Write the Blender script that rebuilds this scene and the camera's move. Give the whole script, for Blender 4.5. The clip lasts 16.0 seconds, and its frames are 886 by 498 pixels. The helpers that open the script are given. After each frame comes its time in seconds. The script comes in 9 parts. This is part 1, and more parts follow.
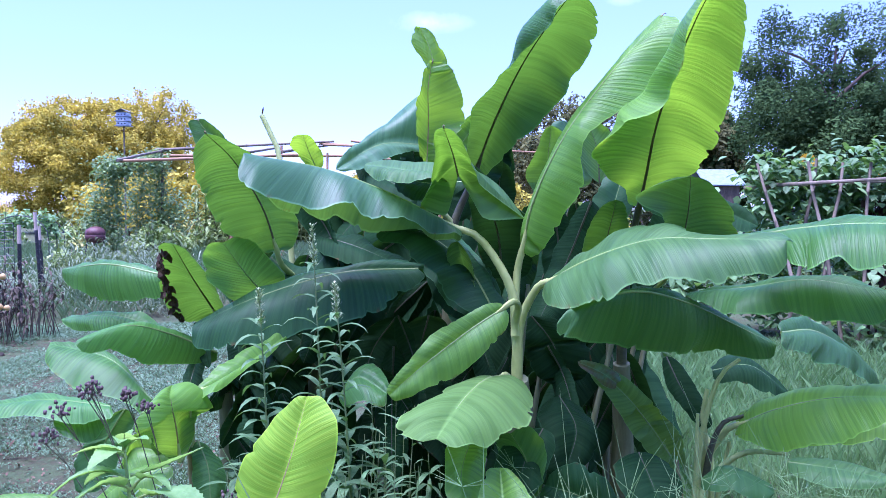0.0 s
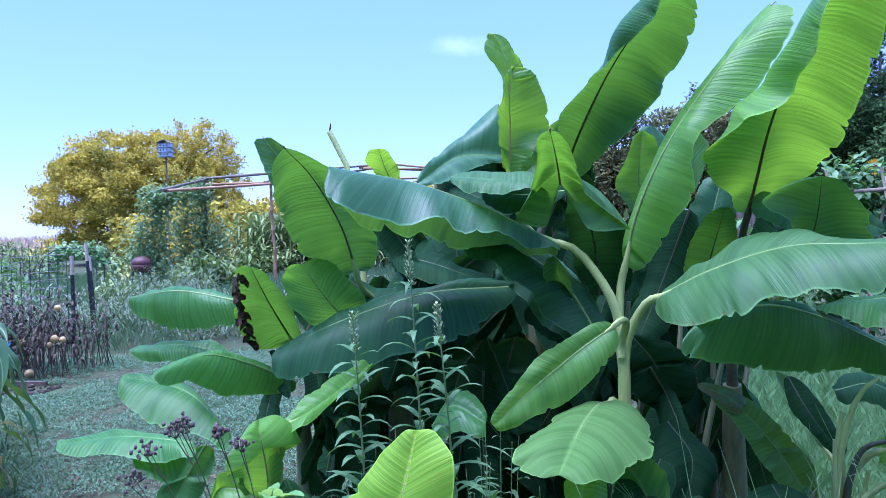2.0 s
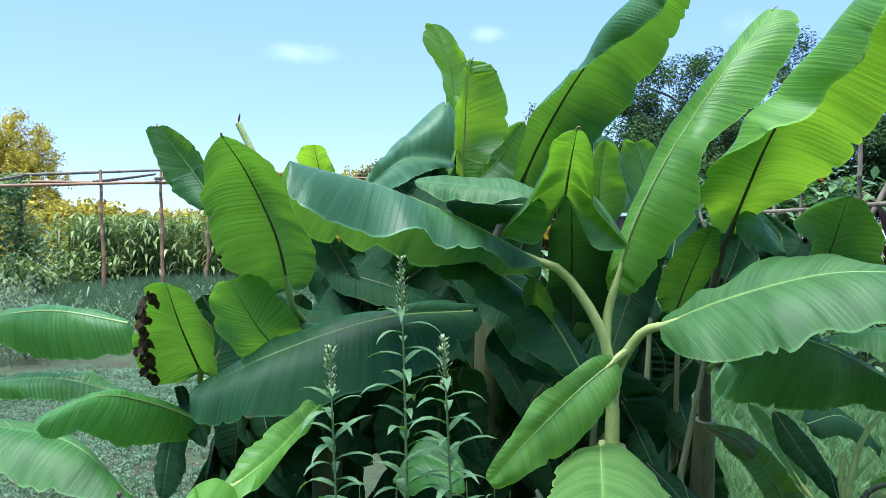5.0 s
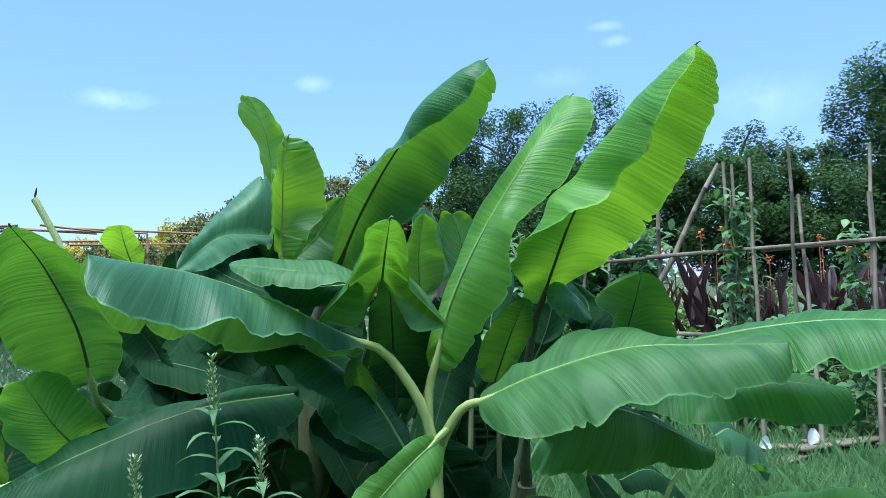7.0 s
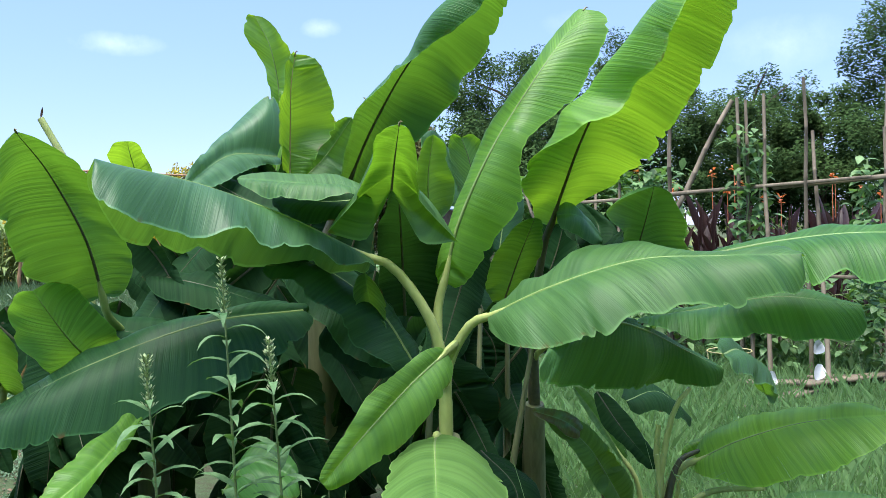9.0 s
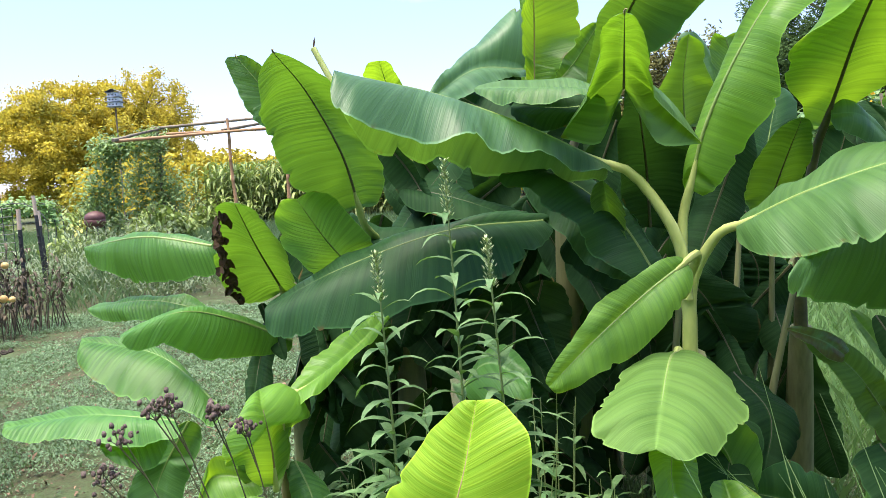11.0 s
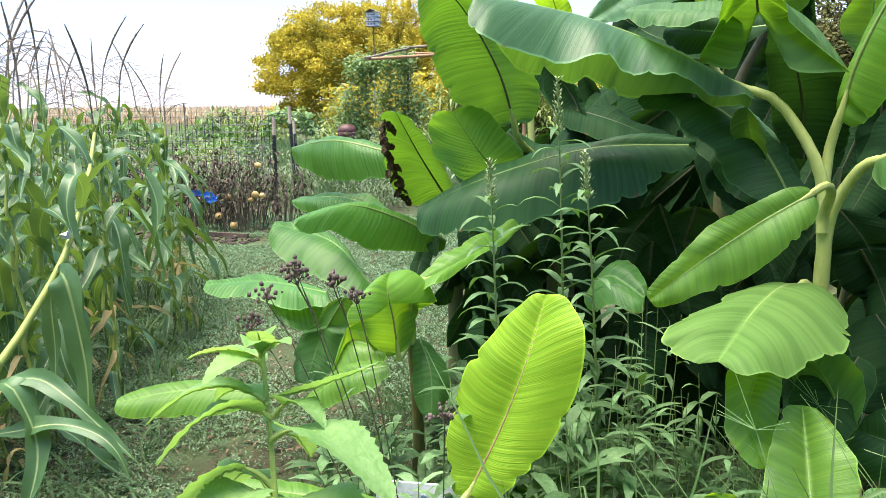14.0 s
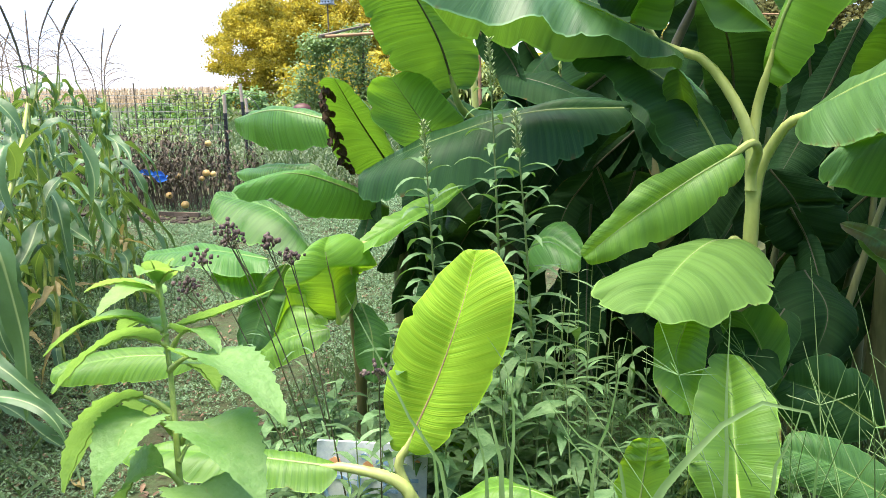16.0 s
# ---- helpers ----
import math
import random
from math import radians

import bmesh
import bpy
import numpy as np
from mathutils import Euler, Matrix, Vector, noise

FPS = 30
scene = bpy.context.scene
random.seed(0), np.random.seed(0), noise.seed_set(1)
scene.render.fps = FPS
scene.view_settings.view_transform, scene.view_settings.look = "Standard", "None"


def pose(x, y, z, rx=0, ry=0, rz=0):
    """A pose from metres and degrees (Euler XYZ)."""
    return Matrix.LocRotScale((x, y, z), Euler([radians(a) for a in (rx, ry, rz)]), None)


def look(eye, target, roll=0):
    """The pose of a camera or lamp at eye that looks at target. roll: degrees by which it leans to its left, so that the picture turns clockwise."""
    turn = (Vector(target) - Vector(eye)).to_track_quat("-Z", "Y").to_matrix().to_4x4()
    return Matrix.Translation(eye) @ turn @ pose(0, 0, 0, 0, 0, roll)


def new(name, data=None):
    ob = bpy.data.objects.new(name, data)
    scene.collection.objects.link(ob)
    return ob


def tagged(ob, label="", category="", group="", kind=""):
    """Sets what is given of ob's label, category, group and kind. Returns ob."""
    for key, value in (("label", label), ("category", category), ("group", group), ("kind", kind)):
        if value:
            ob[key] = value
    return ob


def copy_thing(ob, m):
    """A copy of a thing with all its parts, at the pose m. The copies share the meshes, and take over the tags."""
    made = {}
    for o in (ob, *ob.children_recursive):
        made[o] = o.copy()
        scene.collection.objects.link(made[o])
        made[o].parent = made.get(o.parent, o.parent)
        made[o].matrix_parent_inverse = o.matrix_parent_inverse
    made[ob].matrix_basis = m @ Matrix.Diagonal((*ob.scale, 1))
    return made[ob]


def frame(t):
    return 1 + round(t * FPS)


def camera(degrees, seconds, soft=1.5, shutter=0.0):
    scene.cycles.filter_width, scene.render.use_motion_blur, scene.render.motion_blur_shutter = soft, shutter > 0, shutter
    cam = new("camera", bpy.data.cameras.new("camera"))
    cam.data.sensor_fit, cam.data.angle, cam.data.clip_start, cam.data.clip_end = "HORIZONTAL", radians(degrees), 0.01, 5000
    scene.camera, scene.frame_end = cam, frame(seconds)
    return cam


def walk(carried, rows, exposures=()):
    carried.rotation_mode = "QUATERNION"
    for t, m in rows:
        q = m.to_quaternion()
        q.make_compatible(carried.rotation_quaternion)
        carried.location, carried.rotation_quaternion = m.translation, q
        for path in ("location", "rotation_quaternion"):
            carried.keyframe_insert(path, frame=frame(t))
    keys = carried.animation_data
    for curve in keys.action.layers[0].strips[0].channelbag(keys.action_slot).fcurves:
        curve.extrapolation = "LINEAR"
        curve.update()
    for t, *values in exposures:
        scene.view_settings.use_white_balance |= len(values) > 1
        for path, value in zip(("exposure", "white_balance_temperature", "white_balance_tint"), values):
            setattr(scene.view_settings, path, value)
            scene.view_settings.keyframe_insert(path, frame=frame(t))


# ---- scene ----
cam = camera(58.0, 16.0, soft=0.8)
METRES, EYE, TILT, LEAN, TURN = 2.2, 1.5, -3.0, 0.0, 0.0
ROWS = [
    (0.0, 0.0, 0.0, 0.0, 0.0, 0.0, -0.0),
    (0.5, 0.0139, 0.0458, 0.0013, 2.17, 0.93, 0.68),
    (1.0, -0.0062, 0.0644, 0.0053, 3.32, 1.4, 1.08),
    (1.5, -0.0599, 0.0788, 0.0027, 3.31, 1.56, 1.33),
    (2.0, -0.1041, 0.1041, -0.0071, 2.56, 1.61, 1.52),
    (2.5, -0.137, 0.1746, -0.009, 1.75, 1.67, 1.37),
    (3.0, -0.1666, 0.25, 0.0032, 1.27, 1.7, 0.98),
    (5.5, -0.3176, 0.3338, 0.0154, -13.27, 2.62, 0.9),
    (6.0, -0.3154, 0.3332, 0.0401, -16.85, 3.91, 1.55),
    (6.5, -0.301, 0.3255, 0.0598, -19.54, 4.94, 2.35),
    (7.0, -0.2894, 0.3254, 0.0606, -21.38, 5.25, 3.0),
    (7.5, -0.2889, 0.3336, 0.0457, -22.43, 4.78, 3.3),
    (8.0, -0.2899, 0.3364, 0.0307, -22.53, 3.78, 3.2),
    (10.5, -0.2714, 0.3419, -0.0149, -8.04, -1.43, 2.7),
    (11.0, -0.2129, 0.3428, -0.0285, -0.3, -2.16, 2.98),
    (11.5, -0.1824, 0.3087, -0.033, 7.31, -3.04, 3.22),
    (12.0, -0.1222, 0.2555, -0.0338, 12.96, -4.04, 3.03),
    (12.5, -0.0842, 0.2505, -0.0361, 16.02, -5.04, 2.25),
    (13.0, -0.0701, 0.2684, -0.0417, 17.18, -5.88, 1.17),
    (13.5, -0.0596, 0.2673, -0.0425, 17.27, -6.54, 0.13),
    (14.0, -0.0469, 0.262, -0.0511, 17.06, -7.02, -0.49),
    (14.5, -0.0336, 0.2596, -0.0641, 16.68, -7.43, -0.72),
    (15.0, -0.0216, 0.2567, -0.0698, 16.09, -7.82, -0.55),
    (15.5, -0.0148, 0.2568, -0.0711, 15.19, -8.16, -0.2),
    (16.0, -0.013, 0.2593, -0.0743, 14.17, -8.42, 0.18),
]
walk(cam, [(t, pose(0, 0, EYE, TILT, LEAN, TURN) @ pose(METRES * x, METRES * y, METRES * z, 90 + pitch, roll, yaw)) for t, x, y, z, yaw, pitch, roll in ROWS],
     [(0.0, 1.15, 4800, 46), (1.5, 0.93, 4580, 35), (3.2, 0.80, 4520, 27), (5.5, 0.85, 5450, 4), (7.0, 0.63, 5150, -1), (8.2, 0.63, 5450, 3), (10.3, 1.19, 6700, 13), (12.5, 1.19, 6750, 9), (16.0, 1.31, 6850, 9)])

# ---- light ----
SUN_EL, SUN_AZ = 76.0, -120.0   # degrees; azimuth clockwise from +y
world = bpy.data.worlds.new("sky")
scene.world = world
world.use_nodes = True
wn = world.node_tree
wn.nodes.clear()
w_out = wn.nodes.new("ShaderNodeOutputWorld")
w_bg = wn.nodes.new("ShaderNodeBackground")
w_sky = wn.nodes.new("ShaderNodeTexSky")
w_sky.sky_type = "NISHITA"
w_sky.sun_disc = False
w_sky.sun_elevation = radians(SUN_EL)
w_sky.sun_rotation = radians(SUN_AZ)
w_sky.air_density, w_sky.dust_density, w_sky.ozone_density = 1.0, 0.35, 1.6
w_bg.inputs["Strength"].default_value = 0.135
w_tc = wn.nodes.new("ShaderNodeTexCoord")
w_noise = wn.nodes.new("ShaderNodeTexNoise")
w_noise.inputs["Scale"].default_value, w_noise.inputs["Detail"].default_value = 26.0, 9.0
w_noise.inputs["Roughness"].default_value = 0.7
wn.links.new(w_tc.outputs["Generated"], w_noise.inputs["Vector"])
# small thin clouds: where each one hangs, its half width and half height
w_haze = wn.nodes.new("ShaderNodeMix")
w_haze.data_type, w_haze.blend_type = "RGBA", "MULTIPLY"
w_haze.inputs[0].default_value = 1.0
w_haze.inputs[7].default_value = (1.03, 0.905, 1.06, 1.0)
wn.links.new(w_sky.outputs[0], w_haze.inputs[6])
w_veil = wn.nodes.new("ShaderNodeMix")   # thin even haze over the blue
w_veil.data_type = "RGBA"
w_veil.inputs[0].default_value = 0.47
w_veil.inputs[7].default_value = (2.3, 3.5, 5.9, 1.0)
wn.links.new(w_haze.outputs[2], w_veil.inputs[6])
sky_col = w_veil.outputs[2]
for at_dir, wide, high, dense in (((-0.015, 0.975, 0.222), 0.075, 0.020, 0.5), ((0.213, 0.946, 0.246), 0.036, 0.017, 0.5), ((0.53, 0.794, 0.297), 0.034, 0.010, 0.45),
                                  ((0.541, 0.793, 0.280), 0.030, 0.011, 0.45), ((0.684, 0.702, 0.199), 0.10, 0.045, 0.28), ((0.49, 0.838, 0.243), 0.05, 0.022, 0.22)):
    w_map = wn.nodes.new("ShaderNodeMapping")
    w_map.vector_type = "TEXTURE"
    w_map.inputs["Location"].default_value = at_dir
    w_map.inputs["Scale"].default_value = (wide, wide, high)
    w_grad = wn.nodes.new("ShaderNodeTexGradient")
    w_grad.gradient_type = "SPHERICAL"
    w_mul = wn.nodes.new("ShaderNodeMath")
    w_mul.operation = "MULTIPLY"
    w_ramp = wn.nodes.new("ShaderNodeValToRGB")
    w_ramp.color_ramp.elements[0].position, w_ramp.color_ramp.elements[1].position = 0.14, 0.60
    w_ramp.color_ramp.elements[1].color = (0.75 * dense, 0.75 * dense, 0.75 * dense, 1.0)
    w_mix = wn.nodes.new("ShaderNodeMix")
    w_mix.data_type = "RGBA"
    w_mix.inputs[7].default_value = (6.5, 7.0, 7.6, 1.0)
    wn.links.new(w_tc.outputs["Generated"], w_map.inputs[0])
    wn.links.new(w_map.outputs[0], w_grad.inputs[0])
    wn.links.new(w_grad.outputs["Fac"], w_mul.inputs[0])
    wn.links.new(w_noise.outputs["Fac"], w_mul.inputs[1])
    wn.links.new(w_mul.outputs[0], w_ramp.inputs[0])
    wn.links.new(w_ramp.outputs[0], w_mix.inputs[0])
    wn.links.new(sky_col, w_mix.inputs[6])
    sky_col = w_mix.outputs[2]
wn.links.new(sky_col, w_bg.inputs[0])
wn.links.new(w_bg.outputs[0], w_out.inputs[0])

sun = new("sun", bpy.data.lights.new("sun", "SUN"))
sun.data.energy, sun.data.angle, sun.data.color = 5.0, radians(50), (1.0, 0.93, 0.80)
_az, _el = radians(SUN_AZ), radians(SUN_EL)
SUN_DIR = Vector((math.sin(_az) * math.cos(_el), math.cos(_az) * math.cos(_el), math.sin(_el)))
sun.matrix_world = look(SUN_DIR * 100, (0, 0, 0))


# ---- materials ----
class Mat:
    def __init__(self, name, rough=0.6, spec=0.5):
        self.m = bpy.data.materials.new(name)
        self.m.use_nodes = True
        self.t = self.m.node_tree
        self.b = self.t.nodes["Principled BSDF"]
        self.out = self.t.nodes["Material Output"]
        self.b.inputs["Roughness"].default_value = rough
        self.b.inputs["Specular IOR Level"].default_value = spec

    def n(self, kind, **kw):
        nd = self.t.nodes.new(kind)
        for k, v in kw.items():
            if k in nd.inputs:
                nd.inputs[k].default_value = v
        return nd

    def l(self, a, b):
        self.t.links.new(a, b)

    def coord(self, which="Object", scale=(1, 1, 1)):
        c = self.n("ShaderNodeTexCoord")
        m = self.n("ShaderNodeMapping")
        m.inputs["Scale"].default_value = scale
        self.l(c.outputs[which], m.inputs[0])
        return m.outputs[0]

    def noise(self, vec, scale, detail=4.0, rough=0.55):
        nd = self.n("ShaderNodeTexNoise", Scale=scale, Detail=detail, Roughness=rough)
        self.l(vec, nd.inputs["Vector"])
        return nd.outputs["Fac"]

    def ramp(self, fac, stops):
        r = self.n("ShaderNodeValToRGB")
        e = r.color_ramp.elements
        while len(e) < len(stops):
            e.new(0.5)
        for el, (p, c) in zip(e, stops):
            el.position, el.color = p, (*c, 1.0)
        self.l(fac, r.inputs[0])
        return r.outputs[0]

    def mix(self, fac, a, b, blend="MIX"):
        m = self.n("ShaderNodeMix")
        m.data_type, m.blend_type = "RGBA", blend
        for sock, v in ((m.inputs[0], fac), (m.inputs[6], a), (m.inputs[7], b)):
            if isinstance(v, (int, float)):
                sock.default_value = v
            elif isinstance(v, tuple):
                sock.default_value = (*v, 1.0)
            else:
                self.l(v, sock)
        return m.outputs[2]

    def color(self, sock):
        self.l(sock, self.b.inputs["Base Color"])

    def bump(self, h, strength=0.3, dist=0.01):
        bp = self.n("ShaderNodeBump", Strength=strength, Distance=dist)
        self.l(h, bp.inputs["Height"])
        self.l(bp.outputs[0], self.b.inputs["Normal"])
        return bp.outputs[0]

    def thin(self, color, amount, normal=None):
        """Let part of the light through, as leaves do."""
        tr = self.n("ShaderNodeBsdfTranslucent")
        if isinstance(color, tuple):
            tr.inputs[0].default_value = (*color, 1.0)
        else:
            self.l(color, tr.inputs[0])
        if normal:
            self.l(normal, tr.inputs["Normal"])
        mx = self.n("ShaderNodeMixShader")
        mx.inputs[0].default_value = amount
        self.l(self.b.outputs[0], mx.inputs[1])
        self.l(tr.outputs[0], mx.inputs[2])
        self.l(mx.outputs[0], self.out.inputs[0])


def banana_material(name, dark, light, through_col, amount=0.45, blotch=0.0, rough=0.40, spec=0.5, bloom=0.32, relief=0.62, pleats=0.42):
    k = Mat(name, rough, spec)
    uv = k.coord("UV")
    obj = k.coord("Object")
    rnd = k.n("ShaderNodeObjectInfo").outputs["Random"]
    stretch = k.n("ShaderNodeMapping")
    stretch.inputs["Scale"].default_value = (0.007, 1.0, 1.0)
    k.l(uv, stretch.inputs[0])
    fine = k.noise(stretch.outputs[0], 170.0, 2.0)
    band = k.noise(stretch.outputs[0], 42.0, 4.0, 0.65)
    big = k.noise(obj, 5.0, 3.0)
    # pleats between the side veins, stronger in some places than in others
    wave = k.n("ShaderNodeTexWave", Scale=17.0, Distortion=4.0, Detail=2.0, **{"Detail Scale": 11.0})
    wave.wave_type, wave.bands_direction, wave.wave_profile = "BANDS", "Y", "SIN"
    k.l(stretch.outputs[0], wave.inputs["Vector"])
    swell = k.ramp(k.noise(obj, 3.3, 2.0), [(0.38, (0.0, 0.0, 0.0)), (0.66, (pleats, pleats, pleats))])
    pleat = k.mix(swell, band, wave.outputs["Fac"])
    # vein tones, with the light and dark of the pleats put in too
    c = k.mix(k.ramp(k.mix(0.28, pleat, fine), [(0.30, (0, 0, 0)), (0.72, (1, 1, 1))]), dark, light)
    c = k.mix(k.ramp(big, [(0.35, (0, 0, 0)), (0.7, (0.40, 0.40, 0.40))]), c, light)
    # broader bands along the veins: the light and dark of their facing, painted in
    c = k.mix(k.ramp(k.noise(stretch.outputs[0], 17.0, 3.0, 0.6), [(0.36, (0.55, 0.55, 0.55)), (0.52, (0, 0, 0))]), c, tuple(0.62 * v for v in dark))
    hs = k.n("ShaderNodeHueSaturation")
    mp = k.n("ShaderNodeMapRange", **{"To Min": 0.82, "To Max": 1.15})
    k.l(rnd, mp.inputs[0])
    k.l(mp.outputs[0], hs.inputs["Value"])
    k.l(c, hs.inputs["Color"])
    c = hs.outputs[0]
    c = k.mix(k.ramp(k.noise(stretch.outputs[0], 11.0, 4.0, 0.6), [(0.48, (0, 0, 0)), (0.72, (bloom, bloom, bloom))]), c, tuple(0.5 * a + 0.5 * b for a, b in zip(light, (0.20, 0.37, 0.27))))
    spots = k.ramp(k.noise(obj, 38.0, 5.0, 0.7), [(0.70, (0, 0, 0)), (0.76, (1, 1, 1))])
    c = k.mix(spots, c, (0.16, 0.12, 0.03))
    if blotch:
        bl = k.ramp(k.noise(obj, 9.0, 4.0, 0.7), [(0.62 - blotch, (0, 0, 0)), (0.68 - blotch * 0.7, (1, 1, 1))])
        c = k.mix(bl, c, (0.10, 0.045, 0.03))
    sep = k.n("ShaderNodeSeparateXYZ")
    k.l(uv, sep.inputs[0])
    off = k.n("ShaderNodeMath")
    off.operation = "SUBTRACT"
    k.l(sep.outputs[0], off.inputs[0])
    off.inputs[1].default_value = 0.5
    across = k.n("ShaderNodeMath")
    across.operation = "ABSOLUTE"
    k.l(off.outputs[0], across.inputs[0])
    rim = k.ramp(across.outputs[0], [(0.484, (0, 0, 0)), (0.492, (0.7, 0.7, 0.7))])
    c = k.mix(rim, c, tuple(1.75 * v for v in light))
    c = k.mix(k.ramp(across.outputs[0], [(0.0, (0.5, 0.5, 0.5)), (0.035, (0, 0, 0))]), c, tuple(1.6 * v for v in light))
    scorch = k.mix(k.ramp(across.outputs[0], [(0.462, (0, 0, 0)), (0.494, (1, 1, 1))]), (0, 0, 0), k.ramp(k.noise(obj, 13.0, 4.0, 0.6), [(0.60, (0, 0, 0)), (0.66, (1, 1, 1))]))
    c = k.mix(scorch, c, (0.13, 0.08, 0.03))
    k.color(c)
    nrm = k.bump(k.mix(0.22, pleat, fine), relief, 0.0048)
    rr = k.n("ShaderNodeMapRange", **{"To Min": rough - 0.1, "To Max": rough + 0.14})
    k.l(big, rr.inputs[0])
    k.l(rr.outputs[0], k.b.inputs["Roughness"])
    k.b.inputs["Subsurface Weight"].default_value = 0.0
    tc = k.mix(k.ramp(k.mix(0.3, pleat, fine), [(0.38, (0, 0, 0)), (0.62, (1, 1, 1))]), tuple(0.88 * v for v in through_col), tuple(min(1, v * 1.2) for v in through_col))
    k.thin(tc, amount, nrm)
    return k.m


LEAF = {
    "adult": banana_material("banana_leaf", (0.052, 0.145, 0.046), (0.115, 0.230, 0.074), (0.20, 0.42, 0.015), 0.36, bloom=0.14, rough=0.46, spec=0.34),
    "waxy": banana_material("banana_leaf_waxy", (0.050, 0.150, 0.066), (0.115, 0.245, 0.112), (0.17, 0.36, 0.03), 0.30, bloom=0.24, rough=0.42, spec=0.42, relief=0.45, pleats=0.2),
    # the deep shade inside the clump is put into this near-black leaf colour
    "dark": banana_material("banana_leaf_deep_shade", (0.011, 0.038, 0.015), (0.024, 0.066, 0.023), (0.05, 0.15, 0.015), 0.15, rough=0.6, spec=0.06, bloom=0.03),
    "side": banana_material("banana_leaf_side", (0.050, 0.170, 0.042), (0.120, 0.275, 0.072), (0.26, 0.52, 0.03), 0.40, rough=0.38, spec=0.38, bloom=0.2, relief=0.8, pleats=0.6),
    # next two: darker copies, with shade on the lower leaves put into the colour
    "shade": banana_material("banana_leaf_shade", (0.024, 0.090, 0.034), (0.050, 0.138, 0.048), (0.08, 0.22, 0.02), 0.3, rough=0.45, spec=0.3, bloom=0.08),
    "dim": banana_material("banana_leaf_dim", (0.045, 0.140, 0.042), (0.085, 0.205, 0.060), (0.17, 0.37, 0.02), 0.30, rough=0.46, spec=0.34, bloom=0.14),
    "young": banana_material("banana_leaf_young", (0.25, 0.54, 0.04), (0.42, 0.68, 0.06), (0.68, 1.0, 0.05), 0.48, rough=0.5, spec=0.3, bloom=0.05, relief=0.6),
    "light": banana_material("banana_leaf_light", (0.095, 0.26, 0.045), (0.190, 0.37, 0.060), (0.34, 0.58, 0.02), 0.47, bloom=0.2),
    "matte": banana_material("banana_leaf_matte", (0.085, 0.195, 0.045), (0.150, 0.270, 0.070), (0.26, 0.44, 0.02), 0.36, rough=0.62, spec=0.18, bloom=0.06, relief=0.45, pleats=0.25),
    "reddish": banana_material("banana_leaf_reddish", (0.08, 0.20, 0.075), (0.15, 0.30, 0.11), (0.20, 0.42, 0.03), 0.35, 0.22),
}


def plain(name, a, b, scale, rough=0.7, bump=0.3, dist=0.01, stretch=(1, 1, 1), through_col=None, amount=0.3, island=0.0, metal=0.0, spec=0.5):
    """Two tones broken by noise at two scales, with relief."""
    k = Mat(name, rough, spec)
    k.b.inputs["Metallic"].default_value = metal
    v = k.coord("Object", stretch)
    n1, n2 = k.noise(v, scale, 5.0), k.noise(v, scale * 7.3, 4.0)
    f = k.mix(0.4, n1, n2)
    c = k.mix(k.ramp(f, [(0.36, (0, 0, 0)), (0.64, (1, 1, 1))]), a, b)
    if island:
        g = k.n("ShaderNodeNewGeometry").outputs["Random Per Island"]
        hs = k.n("ShaderNodeHueSaturation")
        mp = k.n("ShaderNodeMapRange", **{"To Min": 1 - island, "To Max": 1 + island})
        k.l(g, mp.inputs[0])
        k.l(mp.outputs[0], hs.inputs["Value"])
        k.l(c, hs.inputs["Color"])
        c = hs.outputs[0]
    k.color(c)
    nrm = k.bump(f, bump, dist)
    if through_col:
        k.thin(through_col, amount, nrm)
    return k.m


M_RIB = plain("midrib", (0.16, 0.25, 0.06), (0.24, 0.34, 0.10), 12, 0.45, 0.2)
M_RIB_DARK = plain("midrib_dark", (0.05, 0.055, 0.03), (0.10, 0.10, 0.045), 12, 0.5, 0.2)
M_RIB_PINK = plain("midrib_pink", (0.34, 0.24, 0.12), (0.42, 0.34, 0.16), 12, 0.5, 0.2)
M_PETIOLE = plain("petiole", (0.32, 0.40, 0.11), (0.50, 0.56, 0.20), 7, 0.42, 0.2, stretch=(1, 1, 0.4))
M_STEM = plain("pseudostem", (0.11, 0.13, 0.060), (0.27, 0.28, 0.14), 6, 0.5, 0.4, stretch=(1, 1, 0.15))
M_SUCKER = plain("sucker_sheath", (0.11, 0.11, 0.045), (0.27, 0.22, 0.10), 9, 0.6, 0.5, stretch=(1, 1, 0.2))
M_DRY = plain("dried_leaf", (0.022, 0.013, 0.009), (0.10, 0.055, 0.028), 14, 0.85, 0.8)
M_SOIL = plain("soil", (0.018, 0.014, 0.010), (0.055, 0.042, 0.030), 3, 0.95, 0.9, 0.03)
M_BARK = plain("bark", (0.06, 0.045, 0.035), (0.16, 0.12, 0.09), 5, 0.9, 0.9, 0.03, (1, 1, 0.2))
M_GRASS = plain("grass_blades", (0.045, 0.090, 0.035), (0.20, 0.29, 0.15), 1.3, 0.45, 0.1, through_col=(0.2, 0.34, 0.1), island=0.45)
M_COVER = plain("ground_cover_leaf", (0.060, 0.120, 0.055), (0.200, 0.310, 0.180), 5.0, 0.6, 0.1, through_col=(0.16, 0.28, 0.10), amount=0.2, island=0.4, spec=0.25)
M_LUSH = plain("lush_grass", (0.085, 0.18, 0.058), (0.25, 0.40, 0.17), 1.3, 0.5, 0.1, through_col=(0.18, 0.36, 0.06), island=0.4)
M_OLIVE = plain("olive_brown_foliage", (0.055, 0.08, 0.032), (0.20, 0.20, 0.075), 0.4, 0.8, 0.1, through_col=(0.2, 0.17, 0.05), amount=0.2, island=0.5, spec=0.1)
